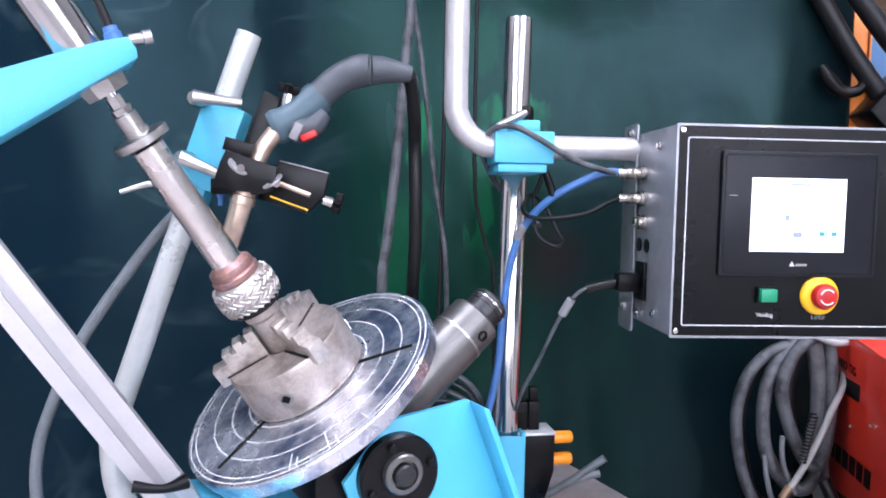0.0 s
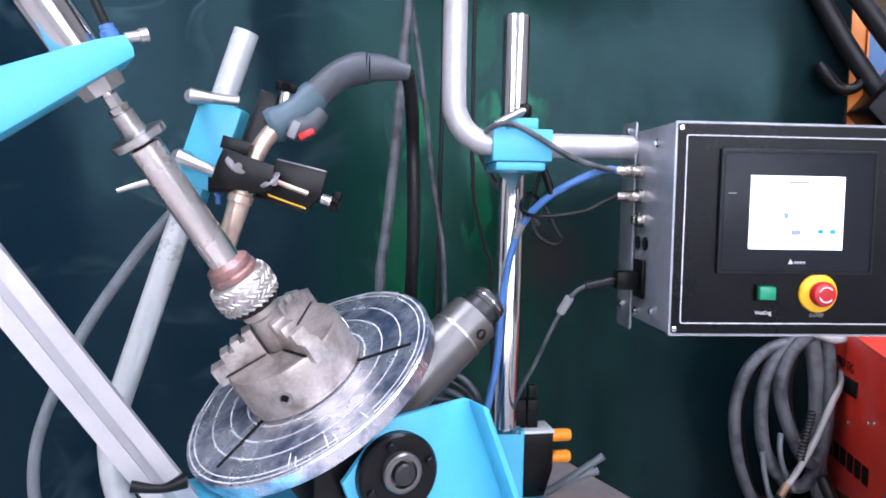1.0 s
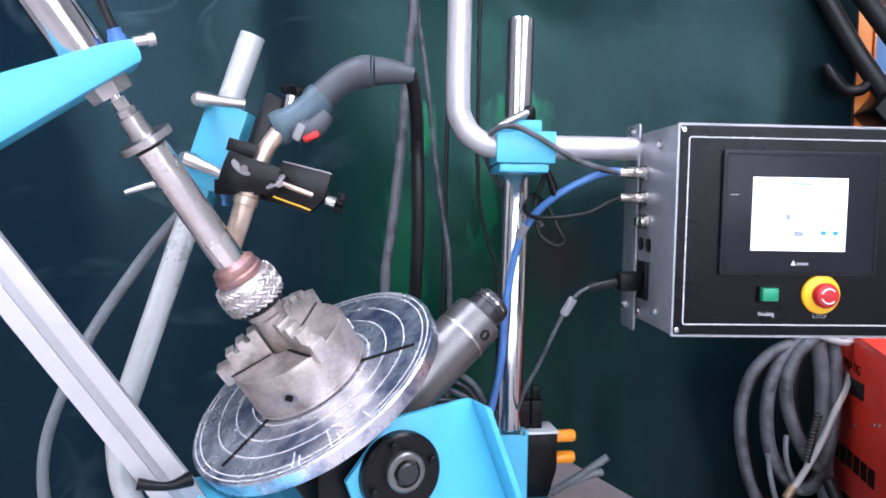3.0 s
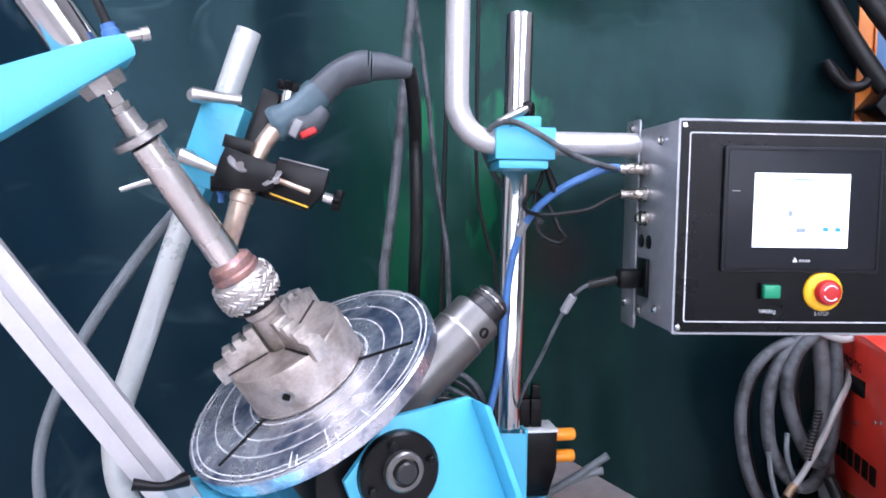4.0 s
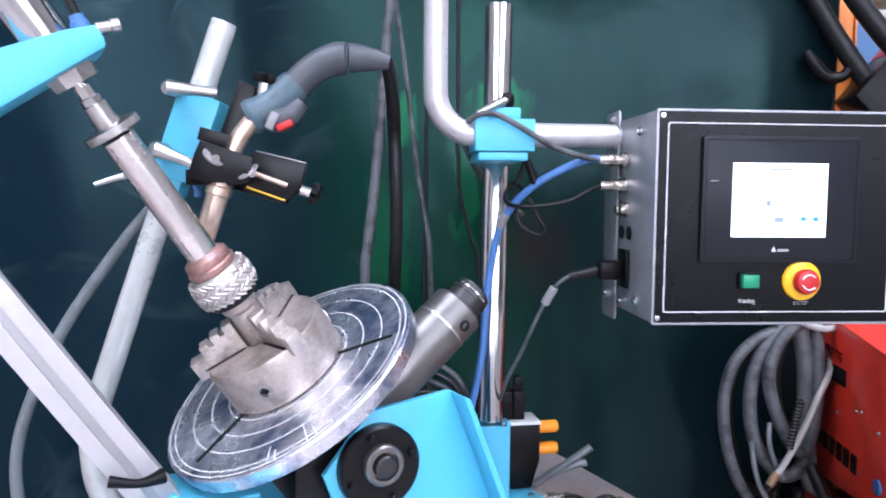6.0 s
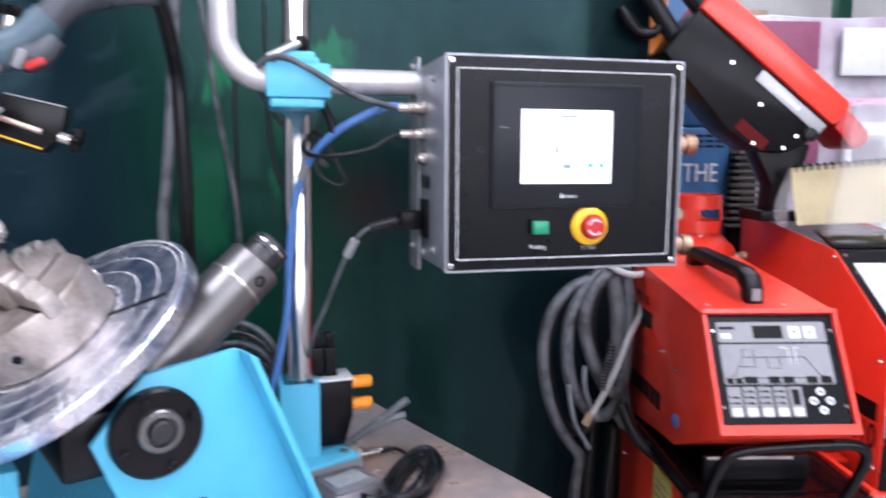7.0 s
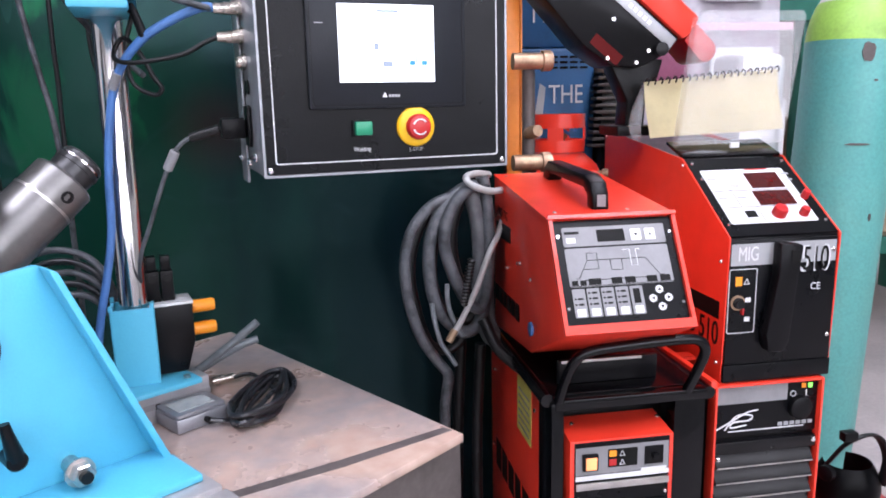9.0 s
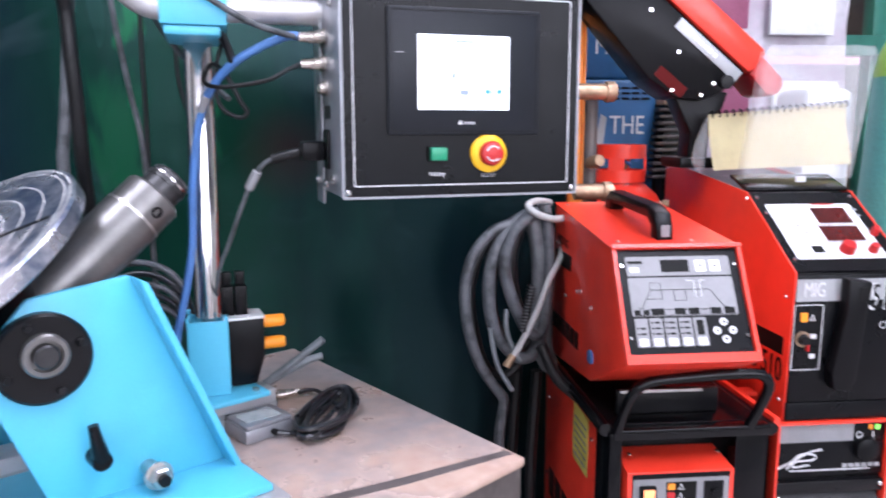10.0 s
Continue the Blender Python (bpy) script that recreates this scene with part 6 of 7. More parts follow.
def mig_source():
    E0, E1 = 0.722, 0.934
    t = thing("mig_power_source", CART, (0.83, 0.6, 0), "black and red welding power source with louvred front", "welding machine")
    part("case", bx((E0 + 0.003, 0.335, 0.15), (E1 - 0.003, 0.92, 0.764), 0.003), BLACK_PLASTIC, t)
    part("red_edge", bx((E0, 0.318, 0.15), (E0 + 0.0045, 0.345, 0.764), 0.001), RED, t)
    part("red_edge", bx((E1 - 0.0045, 0.318, 0.15), (E1, 0.345, 0.764), 0.001), RED, t)
    part("red_edge", bx((E0 + 0.005, 0.318, 0.760), (E1 - 0.005, 0.345, 0.7645), 0.001), RED, t)
    f = part("front_panel", bx((E0 + 0.005, 0.329, 0.660), (E1 - 0.005, 0.3345, 0.7595), 0.001), BLACK_PANEL, t)
    part("grey_field", bx((E0 + 0.008, 0.3278, 0.724), (0.868, 0.3288, 0.756)), GREY_OVERLAY, f)
    for pts in ([(0.732, 0.676), (0.76, 0.69), (0.79, 0.705), (0.812, 0.709)], [(0.748, 0.674), (0.77, 0.70), (0.80, 0.699), (0.795, 0.69), (0.765, 0.688), (0.76, 0.678), (0.79, 0.681)]):
        part("swirl_mark", sweep([(e, 0.3285, z) for e, z in pts], 0.0016, 5), WHITE_INK, f)
    part("white_line", bx((0.755, 0.3280, 0.6695), (0.905, 0.3288, 0.6715)), WHITE_INK, f)
    for k in range(6):
        part("type_bar", bx((0.853 + 0.012 * k, 0.3279, 0.6740), (0.862 + 0.012 * k, 0.3288, 0.6810)), SILVER_INK, f)
    part("knob", lathe([(0, 0.022), (0.010, 0.021), (0.012, 0.018)], (0.893, 0.3288, 0.708), (0, -1, 0), 28), BLACK_PLASTIC, f)
    part("symbol", bx((0.905, 0.3279, 0.728), (0.907, 0.3288, 0.740)), WHITE_INK, f)
    part("symbol", ring_plate(circle(0.880, 0.734, 0.006, 16), circle(0.880, 0.734, 0.0045, 16), 0.3279, 0.3288), WHITE_INK, f)
    part("mark_lamp", bx((0.896, 0.3276, 0.744), (0.904, 0.3288, 0.753)), ORANGE, f)
    part("lamp", bx((0.909, 0.3268, 0.7435), (0.917, 0.3288, 0.7525), 0.001), LAMP_GREEN, f, "lit green lamp")
    part("louvre", bx((E0 + 0.006, 0.322, 0.630), (E1 - 0.006, 0.3345, 0.652), 0.002), BLACK_METAL, t)
    for k in range(12):
        z = 0.600 - 0.031 * k
        part("louvre", prism([(0.3345, z), (0.3345, z + 0.026), (0.320, z + 0.006), (0.320, z + 0.003)], E0 + 0.010, E1 - 0.010, "x"), BLACK_METAL, t)
        part("louvre_edge", bx((E0 + 0.011, 0.3185, z + 0.003), (E1 - 0.011, 0.3198, z + 0.0055)), STEEL, t)
    for e, z in ((E0 + 0.012, 0.622), (E1 - 0.012, 0.644), (E1 - 0.012, 0.51)):
        screw("screw", t, (e, 0.3215, z), (0, -1, 0), 0.005, 0.004, CHROME)
    for b in (0.42, 0.85):
        for e in (E0 - 0.02, E1 - 0.01):
            part("wheel", lathe([(0, 0.06), (0.004, 0.075), (0.03, 0.075), (0.034, 0.06)], (e, b, 0.075), (1, 0, 0), 24), RUBBER, t)
    part("cart_rail", bx((0.6785, 0.26, 0.786), (0.690, 0.62, 0.800), 0.002), RED, t)
    part("rail_bracket", bx((0.6905, 0.40, 0.786), (0.7245, 0.43, 0.792)), RED, t)
    # red foot plate of the cart
    part("cart_side", prism([(0.37, 0.0), (0.37, 0.545), (0.40, 0.615), (0.47, 0.632), (0.55, 0.632), (0.62, 0.59), (0.68, 0.48), (0.70, 0.0)], E1 + 0.004, E1 + 0.010, "x", bevel=0.001), RED_DEEP, t, "dark red cart side plate")
    return t


RED_DEEP = material("deep_red_paint", (0.36, 0.012, 0.014), 0.35, vary=0.1, scale=10, fine=300)
mig_source()


def gas_cylinder():
    t = thing("gas_cylinder", CART, (1.44, 1.0, 0), "tall green gas cylinder with lime shoulder, scuffed paint", "gas cylinder")
    up = Vector((0.05, 0, 1))
    foot = Vector((1.396, 1.0, 0.001))
    part("barrel", lathe([(0, 0.112), (0.015, 0.122), (1.40, 0.122)], foot, up, 48), CYLINDER, t, "scuffed sea-green barrel")
    part("shoulder", lathe([(1.4002, 0.1222), (1.43, 0.1205), (1.46, 0.115), (1.485, 0.107), (1.50, 0.100)], foot, up, 48), LIME, t, "lime green shoulder")
    part("neck_label", lathe([(1.5002, 0.0995), (1.53, 0.085), (1.56, 0.068), (1.59, 0.050)], foot, up, 40), PALE, t, "white painted neck with a blue mark")
    part("label_mark", lathe([(0, 0.010), (0.002, 0.010)], foot + Vector((0.072, -0.090, 1.525)), (0, -1, 0.6), 14), CABLE_BLUE, t)
    part("cap", lathe([(1.5902, 0.042), (1.68, 0.040), (1.70, 0.03)], foot, up, 32), STEEL, t)
    for a, z, w, h in ((-112, 1.37, 0.03, 0.05), (-112, 1.14, 0.06, 0.006), (-100, 1.30, 0.01, 0.006), (-85, 0.95, 0.008, 0.02), (-120, 0.80, 0.012, 0.006)):
        c = Vector((1.396 + 0.05 * z, 1.0, z)) + Vector((math.cos(radians(a)), math.sin(radians(a)), 0)) * 0.1225
        m = Matrix.Translation(c) @ Matrix.Rotation(radians(a + 90), 4, "Z")
        n = 14
        poly = [(w / 2 * math.cos(2 * math.pi * k / n) * (1 + 0.3 * noise.noise((k, z, 1))), h / 2 * math.sin(2 * math.pi * k / n) * (1 + 0.4 * noise.noise((k, z, 5)))) for k in range(n)]
        part("scuff", xf(prism(poly, -0.0015, 0.002, "y"), m), TABLE_SIDE, t)
    return t


gas_cylinder()


def small_bottle():
    t = thing("red_gas_bottle", CART, (0.605, 0.85, 0.62), "small red gas bottle with a collar guard", "gas bottle")
    c = Vector((0.605, 0.86, 0))
    part("body", lathe([(0.62, 0.10), (0.65, 0.115), (1.03, 0.115), (1.08, 0.108), (1.12, 0.088), (1.145, 0.06), (1.15, 0.02)], c, (0, 0, 1), 40), RED, t)
    bm = bmesh.new()
    n = 40
    rings = []
    for z, r in ((1.150, 0.060), (1.150, 0.0575), (1.165, 0.0575), (1.165, 0.060)):
        rings.append([bm.verts.new(c + Vector((math.cos(2 * math.pi * i / n) * r, math.sin(2 * math.pi * i / n) * r, z))) for i in range(n)])
    for a, b in zip(rings, rings[1:] + rings[:1]):
        for i in range(n):
            bm.faces.new((a[i], a[(i + 1) % n], b[(i + 1) % n], b[i]))
    part("collar_base", bm, RED, t)
    # collar with windows
    bm = bmesh.new()
    for z0, z1 in ((1.165, 1.178), (1.205, 1.236)):
        rings = []
        for z, r in ((z0, 0.061), (z1, 0.061), (z1, 0.057), (z0, 0.057)):
            rings.append([bm.verts.new(c + Vector((math.cos(2 * math.pi * i / n) * r, math.sin(2 * math.pi * i / n) * r, z))) for i in range(n)])
        for a, b in zip(rings, rings[1:] + rings[:1]):
            for i in range(n):
                bm.faces.new((a[i], a[(i + 1) % n], b[(i + 1) % n], b[i]))
    part("collar", bm, RED, t, "red guard collar with windows")
    for k in range(4):
        a = radians(45 + 90 * k + 20)
        p = c + Vector((math.cos(a) * 0.059, math.sin(a) * 0.059, 1.1915))
        part("collar_strut", bx((-0.018, -0.002, -0.0135), (0.018, 0.002, 0.0135), 0, m=Matrix.Translation(p) @ Matrix.Rotation(a + math.pi / 2, 4, "Z")), RED, t)
    part("valve", lathe([(0, 0.014), (0.03, 0.014), (0.032, 0.02), (0.045, 0.02)], c + Vector((0, 0, 1.15)), (0, 0, 1), 16), BRASS, t)
    part("blue_hose", sweep([c + Vector((0.02, -0.02, 1.19)), c + Vector((-0.03, -0.035, 1.215)), c + Vector((-0.02, 0.03, 1.22)), c + Vector((0.04, 0.02, 1.215)), c + Vector((0.03, -0.03, 1.20))], 0.004, 8), CABLE_BLUE, t)
    part("outlet", lathe([(0, 0.007), (0.03, 0.007), (0.032, 0.011), (0.045, 0.011)], c + Vector((0.055, -0.05, 1.10)), (1, -0.3, 0), 12), BRASS, t)
    s = solid("bottle_crate", bx((0.47, 0.73, 0.0), (0.74, 0.99, 0.62), 0.004), TABLE_SIDE, CART, (0.605, 0.86, 0), "dark steel crate under the red gas bottle", "crate")
    return t


small_bottle()


def torch_boom():
    """Black boom with the hanging red wire drive unit."""
    t = thing("wire_drive_boom", CART, (0.76, 0.80, 1.19), "black swivel boom carrying a red and black wire drive unit", "wire drive")
    P = lambda e, z, b=0.72: Vector((e, b, z))
    part("hose", sweep([P(0.36, 1.78), P(0.44, 1.645), P(0.525, 1.525), P(0.575, 1.46), P(0.625, 1.40)], [0.017, 0.018, 0.020, 0.022, 0.024], 18), RUBBER, t, "thick black hose")
    part("hose", sweep([P(0.40, 1.80, 0.70), P(0.51, 1.655, 0.70), P(0.575, 1.595, 0.70), P(0.62, 1.555, 0.70)], [0.018, 0.020, 0.026, 0.032], 18), RUBBER, t, "thick black hose")
    part("hook", sweep([P(0.47, 1.60), P(0.45, 1.575), P(0.42, 1.575), P(0.395, 1.60), P(0.38, 1.625)], [0.009, 0.011, 0.012, 0.014, 0.008], 10), BLACK_PLASTIC, t)
    # wire drive, leaning
    d = Vector((0.777, 0, -0.629)).normalized()
    s = Vector((0.629, 0, 0.777)).normalized()
    c = P(0.700, 1.450)
    M4 = Matrix(((d.x, 0, s.x, c.x), (0, 1, 0, c.y), (d.z, 0, s.z, c.z), (0, 0, 0, 1)))
    case = prism([(-0.24, 0.017), (0.118, 0.017), (0.118, -0.020), (0.100, -0.060), (0.085, -0.085), (0.035, -0.118), (-0.035, -0.124), (-0.12, -0.110), (-0.24, -0.090)], -0.05, 0.06, "y", bevel=0.004)
    u = part("drive_case", xf(case, M4), BLACK_PLASTIC, t, "black drive case")
    lid = prism([(-0.24, 0.018), (0.122, 0.018), (0.128, 0.030), (0.126, 0.068), (0.118, 0.074), (-0.24, 0.074)], -0.058, 0.066, "y", bevel=0.004)
    part("drive_lid", xf(lid, M4), RED, t, "red lid")
    nose = prism([(0.129, 0.020), (0.185, 0.012), (0.200, 0.018), (0.206, 0.034), (0.203, 0.050), (0.190, 0.060), (0.129, 0.066)], -0.050, 0.058, "y", bevel=0.006)
    part("lid_nose", xf(nose, M4), RED_DARK, t, "rounded red nose")
    part("name_plate", bx((-0.060, -0.0525, -0.014), (0.114, -0.0505, 0.011), 0.0005, m=M4), SILVER_INK, u)
    for k in range(5):
        part("plate_mark", bx((-0.012 + 0.013 * k, -0.0535, -0.006), (-0.003 + 0.013 * k, -0.0527, 0.003), 0, m=M4), WHITE_INK, u)
    part("red_stripe", bx((-0.030, -0.0515, -0.112), (0.045, -0.0505, -0.088), 0, m=M4), MAROON_PLASTIC, u)
    part("front_boss", lathe([(0, 0.014), (0.010, 0.014), (0.011, 0.010)], M4 @ Vector((0.100, -0.0502, -0.026)), (0, -1, 0), 18), BLACK_METAL, u)
    for x, z in ((-0.12, -0.02), (-0.02, -0.045), (0.02, -0.112), (0.075, -0.080), (0.08, -0.045)):
        part("stud", lathe([(0, 0.005), (0.004, 0.004)], M4 @ Vector((x, -0.0502, z)), (0, -1, 0), 10), CHROME, u)
    part("neck", prism([(0.655, 1.352), (0.778, 1.348), (0.768, 1.312), (0.742, 1.262), (0.738, 1.190), (0.694, 1.190), (0.700, 1.262)], 0.69, 0.75, "y", bevel=0.004), BLACK_PLASTIC, t)
    part("neck_foot", bx((0.668, 0.66, 1.1905), (0.760, 0.77, 1.212), 0.003), BLACK_PLASTIC, t)
    return t


torch_boom()


# ---- hose bundle and other things beside the carts ----
HOSE_GREY = material("pale_grey_hose", (0.115, 0.122, 0.130), 0.45, vary=0.2, scale=30, fine=300, bump=0.2)


def hose_bundle():
    L = "grey woven hose coiled in a hanging bundle"
    for r, y, mat, pts in ((0.0105, 0.45, GREY_RUBBER, [(0.43, 1.115), (0.399, 1.098), (0.354, 1.086), (0.312, 1.046), (0.293, 0.986), (0.298, 0.911), (0.3214, 0.836), (0.355, 0.781), (0.378, 0.748), (0.374, 0.708), (0.3705, 0.644), (0.37, 0.4), (0.37, 0.02)]),
                           (0.0090, 0.47, RUBBER, [(0.44, 1.12), (0.405, 1.104), (0.365, 1.080), (0.327, 1.030), (0.312, 0.960), (0.325, 0.880), (0.350, 0.810), (0.392, 0.790), (0.430, 0.830), (0.458, 0.92), (0.462, 1.03), (0.45, 1.115)]),
                           (0.0120, 0.44, GREY_RUBBER, [(0.43, 1.118), (0.395, 1.100), (0.362, 1.065), (0.344, 1.025), (0.3374, 0.973), (0.345, 0.908), (0.372, 0.862), (0.402, 0.838), (0.432, 0.850), (0.454, 0.92), (0.458, 1.03), (0.45, 1.115)]),
                           (0.0085, 0.455, RUBBER, [(0.425, 1.115), (0.385, 1.085), (0.358, 1.02), (0.352, 0.95), (0.368, 0.890), (0.40, 0.850), (0.435, 0.862), (0.452, 0.95), (0.452, 1.05), (0.445, 1.115)]),
                           (0.0115, 0.43, GREY_RUBBER, [(0.435, 1.118), (0.400, 1.098), (0.374, 1.060), (0.365, 1.014), (0.378, 0.960), (0.397, 0.918), (0.4144, 0.892), (0.438, 0.888), (0.452, 0.95), (0.456, 1.04), (0.45, 1.115)]),
                           (0.0100, 0.455, RUBBER, [(0.43, 1.115), (0.405, 1.085), (0.389, 1.03), (0.393, 0.97), (0.41, 0.925), (0.432, 0.91), (0.450, 0.97), (0.452, 1.06), (0.445, 1.115)]),
                           (0.0045, 0.42, HOSE_LIGHT, [(0.365, 0.94), (0.364, 0.915), (0.368, 0.889), (0.380, 0.860), (0.392, 0.838)]),
                           (0.0045, 0.425, HOSE_LIGHT, [(0.335, 0.905), (0.3395, 0.870), (0.350, 0.830), (0.364, 0.806), (0.380, 0.78)])):
        cable("coiled_hose", [(x, y + 0.008 * math.sin(9 * z + 40 * r * 20), z) for x, z in pts], r, mat, L, group="coiled hoses")
    for r, y, pts in ((0.0150, 0.44, [(0.422, 1.122), (0.430, 1.085), (0.439, 1.040), (0.443, 0.975), (0.440, 0.92), (0.446, 0.86), (0.460, 0.82), (0.475, 0.81)]), (0.0130, 0.47, [(0.462, 1.128), (0.470, 1.08), (0.472, 0.98), (0.470, 0.90), (0.475, 0.84), (0.485, 0.812)])):
        cable("hanging_hose", [(x, y, z) for x, z in pts], r, HOSE_GREY, "thick pale grey hose hanging over a hook")
    cable("white_hose", [(0.54, 0.50, 1.10), (0.49, 0.44, 1.104), (0.455, 0.42, 1.106), (0.42, 0.415, 1.118), (0.412, 0.43, 1.132), (0.44, 0.45, 1.137), (0.49, 0.50, 1.128)], 0.0065, IVORY_HOSE, "off-white plastic hose over the coil")
    cable("white_hose", [(0.50, 0.46, 1.045), (0.470, 0.42, 1.02), (0.443, 0.40, 0.993), (0.4165, 0.398, 0.931), (0.382, 0.396, 0.870), (0.366, 0.395, 0.850)], 0.0058, IVORY_HOSE, "off-white hose with a brass end", ends=[((0.371, 0.3955, 0.857), (0.357, 0.394, 0.836), 0.0072, BRASS)])
    t = thing("spring_guard", I4, (0.40, 0.385, 0.87), "black coiled spring guard on a hose", "spring")
    a, b = Vector((0.402, 0.385, 0.990)), Vector((0.384, 0.385, 0.905))
    d, u, v = axes(b - a)
    pts = [a + (b - a) * (k / 168) + (u * math.cos(k * 2 * math.pi / 12) + v * math.sin(k * 2 * math.pi / 12)) * 0.0068 for k in range(169)]
    part("spring", sweep(pts, 0.0015, 5, smooth=0), BLACK_METAL, t)
    part("core", cy(a, b, 0.0045), HOSE_GREY, t)
    cable("cart_hose", [(0.415, 0.37, 0.88), (0.44, 0.35, 0.82), (0.50, 0.34, 0.76), (0.52, 0.40, 0.70)], 0.011, RUBBER, "black hose running under the cart rail")
    cable("cart_hose", [(0.425, 0.50, 0.80), (0.415, 0.50, 0.60), (0.41, 0.50, 0.3), (0.42, 0.50, 0.02)], 0.011, RUBBER, "black hose hanging beside the cart")
    cable("cart_hose", [(0.45, 0.46, 0.80), (0.44, 0.46, 0.60), (0.445, 0.47, 0.3), (0.45, 0.47, 0.02)], 0.011, RUBBER, "black hose hanging beside the cart")


hose_bundle()

# orange upright with pipe stubs, behind the curtain's edge
FAR = CART


def orange_upright():
    t = thing("orange_upright", FAR, (0.47, 0.80, 0), "orange painted steel upright of a rack", "upright")
    part("channel", bx((0.447, 0.78, 0), (0.490, 0.83, 2.6), 0.003), ORANGE_PAINT, t)
    part("tie", bx((0.443, 0.776, 1.62), (0.500, 0.779, 1.626)), BLACK_PLASTIC, t)
    part("lip", bx((0.4905, 0.775, 0), (0.494, 0.84, 2.6)), ORANGE_PAINT, t)
    p = thing("brass_manifold", FAR, (0.50, 0.70, 1.1), "dull brass pipe manifold beside the upright", "pipe")
    part("standpipe", cy((0.492, 0.72, 0.9), (0.492, 0.72, 1.36), 0.014), TABLE_SIDE, p)
    for z in (1.142, 1.347):
        part("stub", lathe([(0, 0.0165), (0.060, 0.0165), (0.061, 0.021), (0.078, 0.021), (0.079, 0.017), (0.082, 0.017)], (0.445, 0.67, z), (1, 0, 0), 22), BRASS, p)
    part("tap", lathe([(0, 0.012), (0.02, 0.014), (0.04, 0.012)], (0.485, 0.70, 1.20), (0.3, -1, 0.2), 14), BRASS, p)
    part("brace", cy((0.492, 0.70, 0.9), (0.492, 0.70, 1.14), 0.012), TABLE_SIDE, p)


orange_upright()


def blue_machine():
    t = thing("blue_machine", FAR, (0.64, 1.1, 0), "old blue welding machine with white letters and vent slots", "welding machine")
    part("cabinet", bx((0.50, 1.0, 0.0), (0.745, 1.4, 1.395), 0.01), BLUE_MACHINE, t)
    part("upper_cabinet", bx((0.52, 1.01, 1.3955), (0.735, 1.35, 1.75), 0.012), BLUE_MACHINE, t)
    part("letter_text", letters("THE", 0.066, Matrix.Translation((0.668, 0.9985, 1.28)) @ FRONT, 0.75), PALE, t)
    part("letter_text", letters("MAN", 0.06, Matrix.Translation((0.635, 1.0085, 1.475)) @ FRONT, 0.8), PALE, t)
    for r in range(3):
        for k in range(5):
            part("vent_slot", bx((0.60 + 0.026 * k, 0.9985, 1.345 + 0.013 * r), (0.620 + 0.026 * k, 0.9997, 1.350 + 0.013 * r)), BLACK_INK, t)
    part("streak", prism([(0.575, 1.16), (0.600, 1.16), (0.615, 1.30), (0.600, 1.31)], 0.9982, 0.9994), SILVER_INK, t)
    h = thing("ribbed_heater", FAR, (0.79, 1.02, 1.0), "dark ribbed housing beside the blue machine", "motor")
    for k in range(11):
        part("rib", bx((0.722 + 0.0015 * k, 0.955, 1.150 + 0.0165 * k), (0.812 - 0.0015 * k, 0.996, 1.158 + 0.0165 * k), 0.002), TABLE_SIDE, h)
    part("core", bx((0.750, 0.965, 1.0), (0.798, 1.09, 1.331), 0.004), BLACK_METAL, h)
    part("top_board", bx((0.748, 0.96, 1.3315), (0.800, 1.1, 1.362), 0.003), WOOD, h)
    part("stand", bx((0.75, 0.98, 0), (0.82, 1.1, 1.0), 0.003), TABLE_SIDE, h)


blue_machine()


def rack_back():
    """Pallet rack with wrapped goods far behind."""
    t = thing("green_rack", FAR, (2.2, 2.9, 0), "dark green steel pallet rack", "rack")
    for e in (0.95, 2.35, 3.7):
        part("upright", bx((e, 2.5, 0), (e + 0.08, 2.58, 3.2), 0.004), GREEN_SHELF, t)
        part("upright", bx((e, 3.4, 0), (e + 0.08, 3.48, 3.2), 0.004), GREEN_SHELF, t)
    for z in (0.55, 1.70, 2.35):
        part("shelf_beam", bx((0.95, 2.46, z - 0.09), (3.78, 2.4985, z), 0.004), GREEN_SHELF, t)
        part("shelf_board", bx((0.95, 2.5, z - 0.03), (3.78, 3.4, z), 0.002), WOOD, t)


def wrapped_load(name, lo, hi, label, mat, seed, cat):
    bm = bx(lo, hi, 0.02)
    bmesh.ops.subdivide_edges(bm, edges=bm.edges[:], cuts=4, use_grid_fill=True)
    for v in bm.verts:
        q = noise.noise_vector((v.co.x * 4 + seed, v.co.y * 4, v.co.z * 4))
        v.co += q * 0.018
    t = thing(name, FAR, ((lo[0] + hi[0]) / 2, (lo[1] + hi[1]) / 2, lo[2]), label, cat)
    part("load", bm, mat, t)
    return t


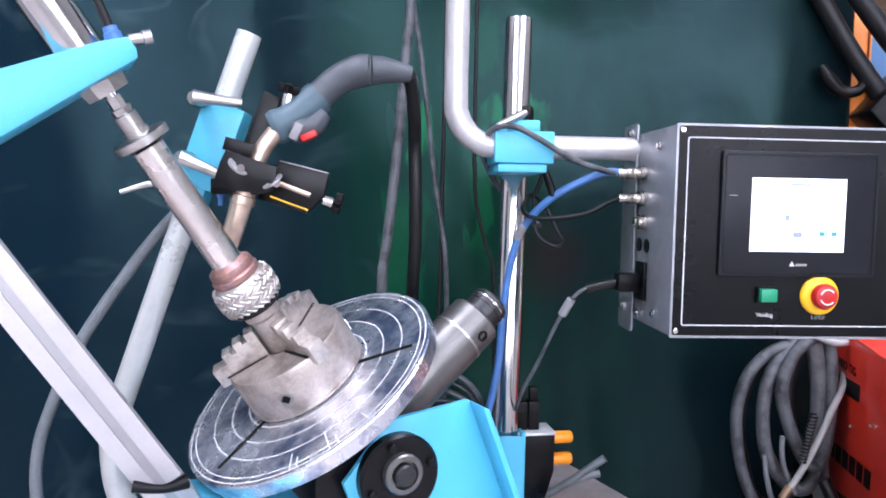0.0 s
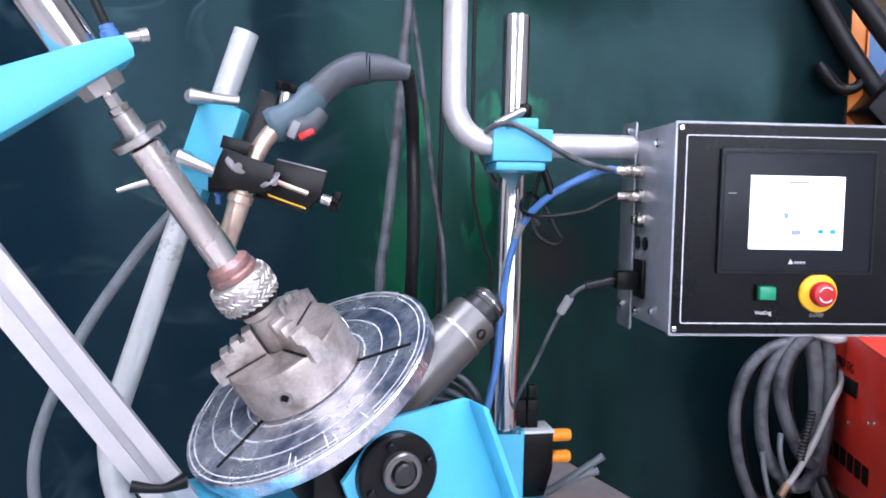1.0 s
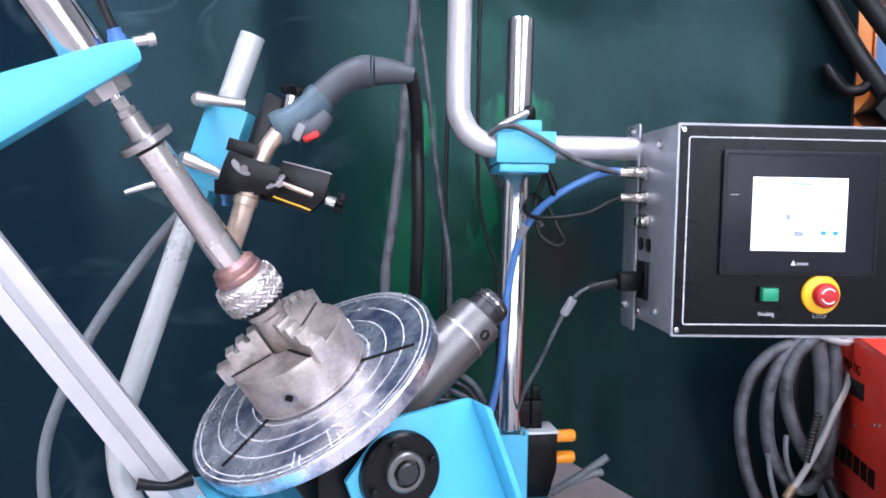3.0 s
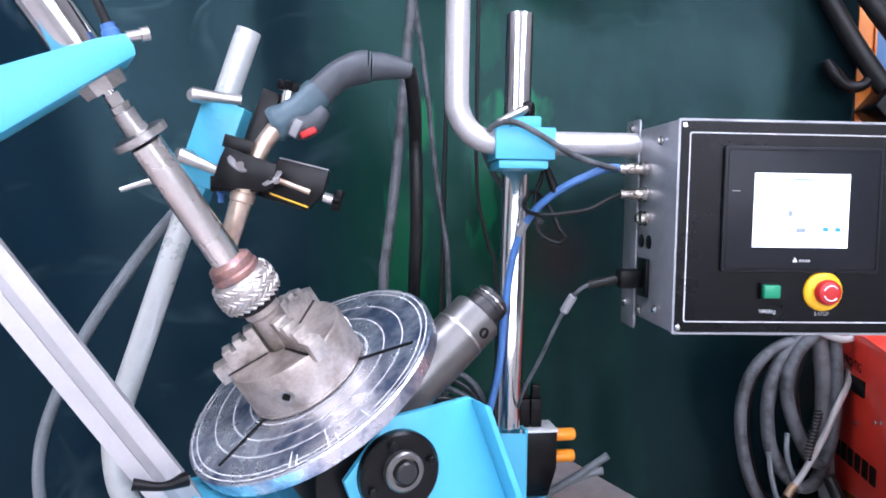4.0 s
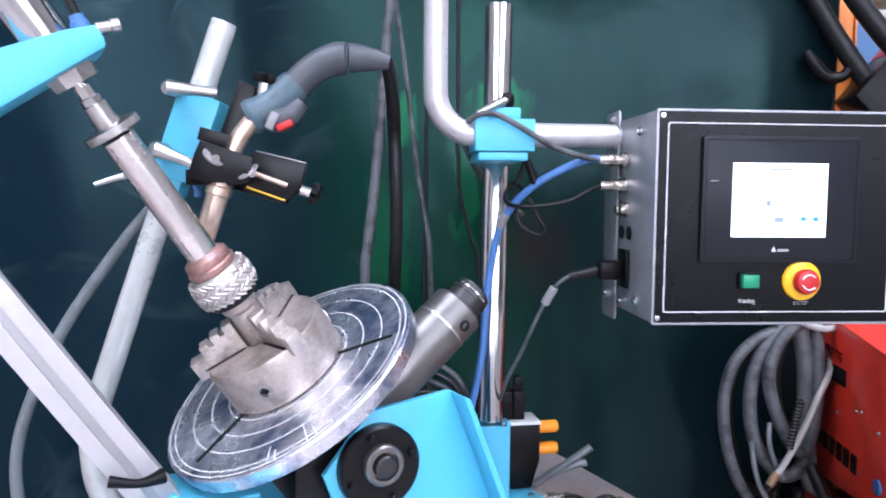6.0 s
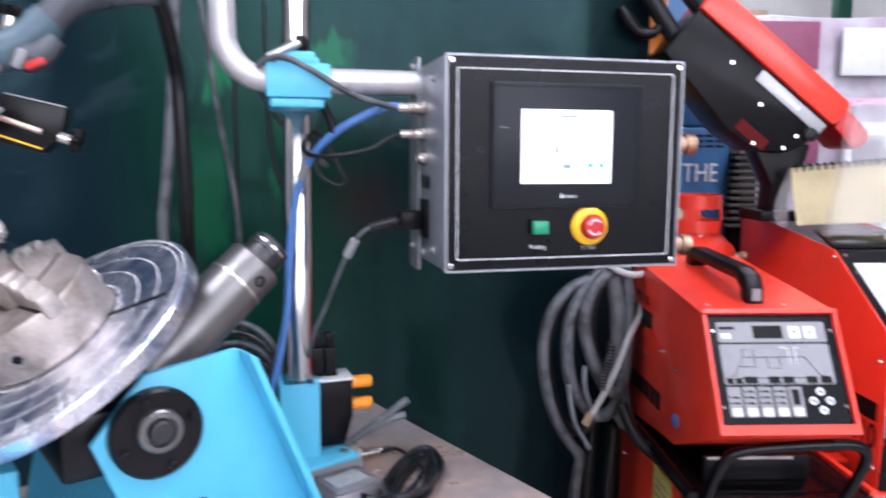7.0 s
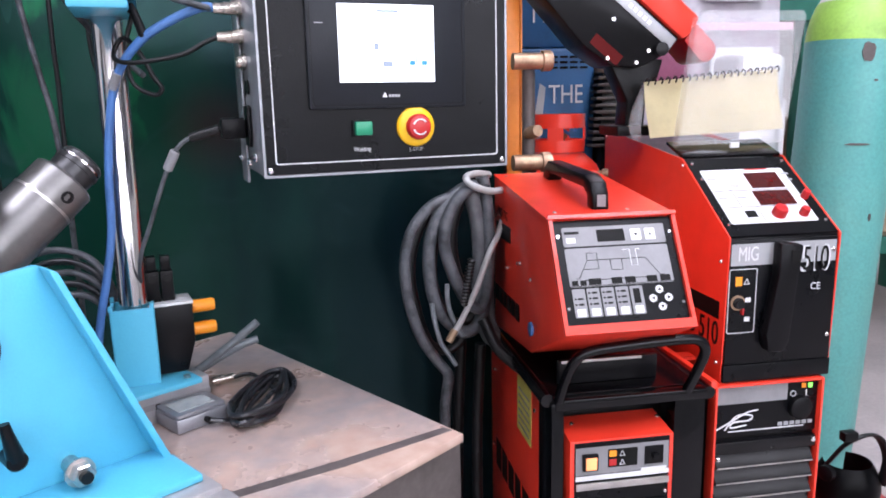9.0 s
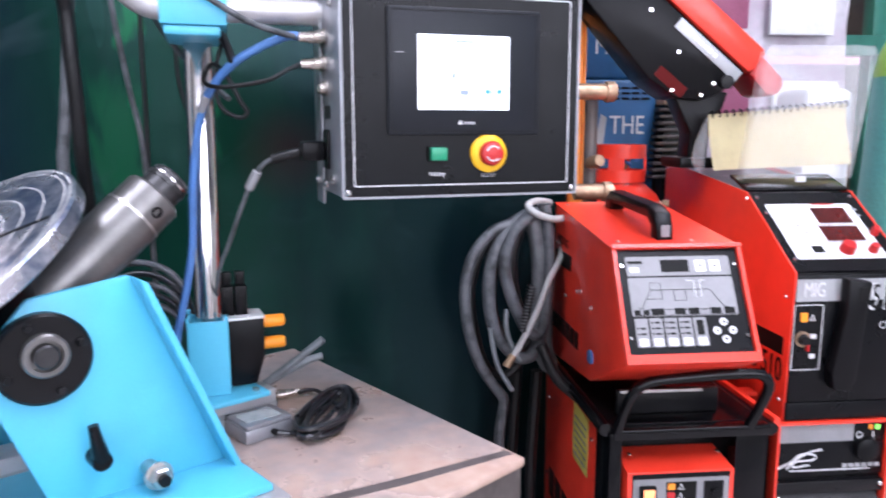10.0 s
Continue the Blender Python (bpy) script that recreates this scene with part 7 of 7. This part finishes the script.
def back_clutter():
    rack_back()
    solid("wall_rear", bx((0.3, 3.9, 0), (5.5, 4.0, ROOF)), WALL, FAR, (2.5, 3.9, 0), "grey wall behind the rack", kind="structure")
    w = wrapped_load("wrapped_pallet", (1.05, 1.75, 1.02), (1.75, 2.3, 1.80), "pallet load of maroon cartons in clear stretch wrap", WRAP, 3, "pallet load")
    for k, (e, z) in enumerate(((1.10, 1.62), (1.42, 1.60), (1.12, 1.30), (1.45, 1.28))):
        part("carton_face", bx((e, 1.715, z), (e + 0.24, 1.728, z + 0.16), 0.003), MAROON if k % 2 == 0 else PALE, w)
    part("tape_band", bx((1.04, 1.71, 1.50), (1.76, 1.7135, 1.525)), PINK, w)
    part("pallet", bx((1.03, 1.73, 0.88), (1.77, 2.32, 1.0), 0.004), WOOD, w)
    solid("stillage", bx((1.03, 1.73, 0), (1.77, 2.32, 0.8795), 0.004), TABLE_SIDE, FAR, (1.4, 2.0, 0), "dark steel stillage under the wrapped load", "stillage")
    for lo, hi, m, lab, n in (((0.60, 1.9, 0.0), (1.0, 2.3, 1.72), TABLE_SIDE, "dark steel cabinet in the back", "steel_cabinet"),
                              ((0.62, 1.88, 1.7205), (0.98, 2.28, 1.95), CARDBOARD, "plain brown cardboard carton on a cabinet", "cardboard_carton"),
                              ((1.15, 2.55, 1.705), (1.55, 3.0, 1.98), CARDBOARD, "brown cardboard carton on the rack", "cardboard_carton"),
                              ((1.60, 2.55, 1.705), (2.0, 3.0, 1.93), ORANGE_PAINT, "orange plastic crate on the rack", "plastic_crate"),
                              ((2.45, 2.55, 1.705), (2.8, 3.0, 2.0), TABLE_SIDE, "dark box on the rack", "tool_box"),
                              ((1.10, 2.52, 0.56), (1.70, 3.2, 1.1), TABLE_SIDE, "dark crate on the lower shelf", "plastic_crate"),
                              ((1.80, 2.52, 0.56), (2.30, 3.2, 1.25), PALE, "white plastic tub on the lower shelf", "plastic_tub"),
                              ((2.45, 2.52, 0.56), (3.2, 3.2, 1.15), CARDBOARD, "carton on the lower shelf", "cardboard_carton")):
        c = tuple((a + b) / 2 for a, b in zip(lo, hi))
        solid(n, bx(lo, hi, 0.012), m, FAR, (c[0], c[1], lo[2]), lab, n.split("_")[-1])
    # white bag beside the gas cylinder
    s = wrapped_load("white_sack", (1.22, 1.12, 0.9), (1.36, 1.3, 1.38), "white woven plastic sack", PALE, 8, "sack")
    solid("sack_stand", bx((1.20, 1.12, 0), (1.38, 1.32, 0.885), 0.004), TABLE_SIDE, FAR, (1.29, 1.2, 0), "dark stand under the sack", "stand")


PINK = material("pink_tape", (0.70, 0.45, 0.55), 0.4, vary=0.05)
back_clutter()


def helmet():
    t = thing("welding_mask", FAR, (1.08, 0.46, 0.39), "black welding mask with a head strap resting on the cart", "welding mask")
    bm = bmesh.new()
    n, mrows = 18, 10
    rows = []
    for i in range(mrows + 1):
        v = i / mrows
        row = []
        for k in range(n + 1):
            a = radians(-150 + 300 * k / n)
            r = 0.070 * (0.55 + 0.45 * math.sin(math.pi * (0.15 + 0.75 * v)))
            row.append(bm.verts.new((1.12 + r * math.sin(a), 0.47 - 0.9 * r * math.cos(a), 0.40 + 0.105 * v)))
        rows.append(row)
    for i in range(mrows):
        for k in range(n):
            bm.faces.new((rows[i][k], rows[i][k + 1], rows[i + 1][k + 1], rows[i + 1][k]))
    bmesh.ops.solidify(bm, geom=bm.faces[:], thickness=0.004)
    part("shell", bm, BLACK_PLASTIC, t)
    part("strap", sweep([(1.03, 0.42, 0.53), (1.06, 0.40, 0.585), (1.12, 0.40, 0.595), (1.17, 0.42, 0.53), (1.18, 0.44, 0.46)], 0.010, 8, squash=0.4), RUBBER, t)
    part("band", sweep([(1.13, 0.38, 0.42), (1.17, 0.38, 0.47), (1.18, 0.39, 0.52), (1.16, 0.40, 0.56)], 0.012, 8, squash=0.4), GREY_OVERLAY, t)
    part("knob", lathe([(0, 0.016), (0.012, 0.016), (0.014, 0.012)], (1.03, 0.41, 0.52), (-1, -0.4, 0), 16), BLACK_PLASTIC, t)
    part("buckle", bx((1.045, 0.39, 0.590), (1.075, 0.41, 0.610), 0.003), BLACK_PLASTIC, t)
    solid("mask_shelf", bx((0.95, 0.36, 0.20), (1.25, 0.60, 0.39), 0.004), RED_DEEP, FAR, (1.1, 0.48, 0.3), "dark red steel tray on the cart", "tray")


helmet()
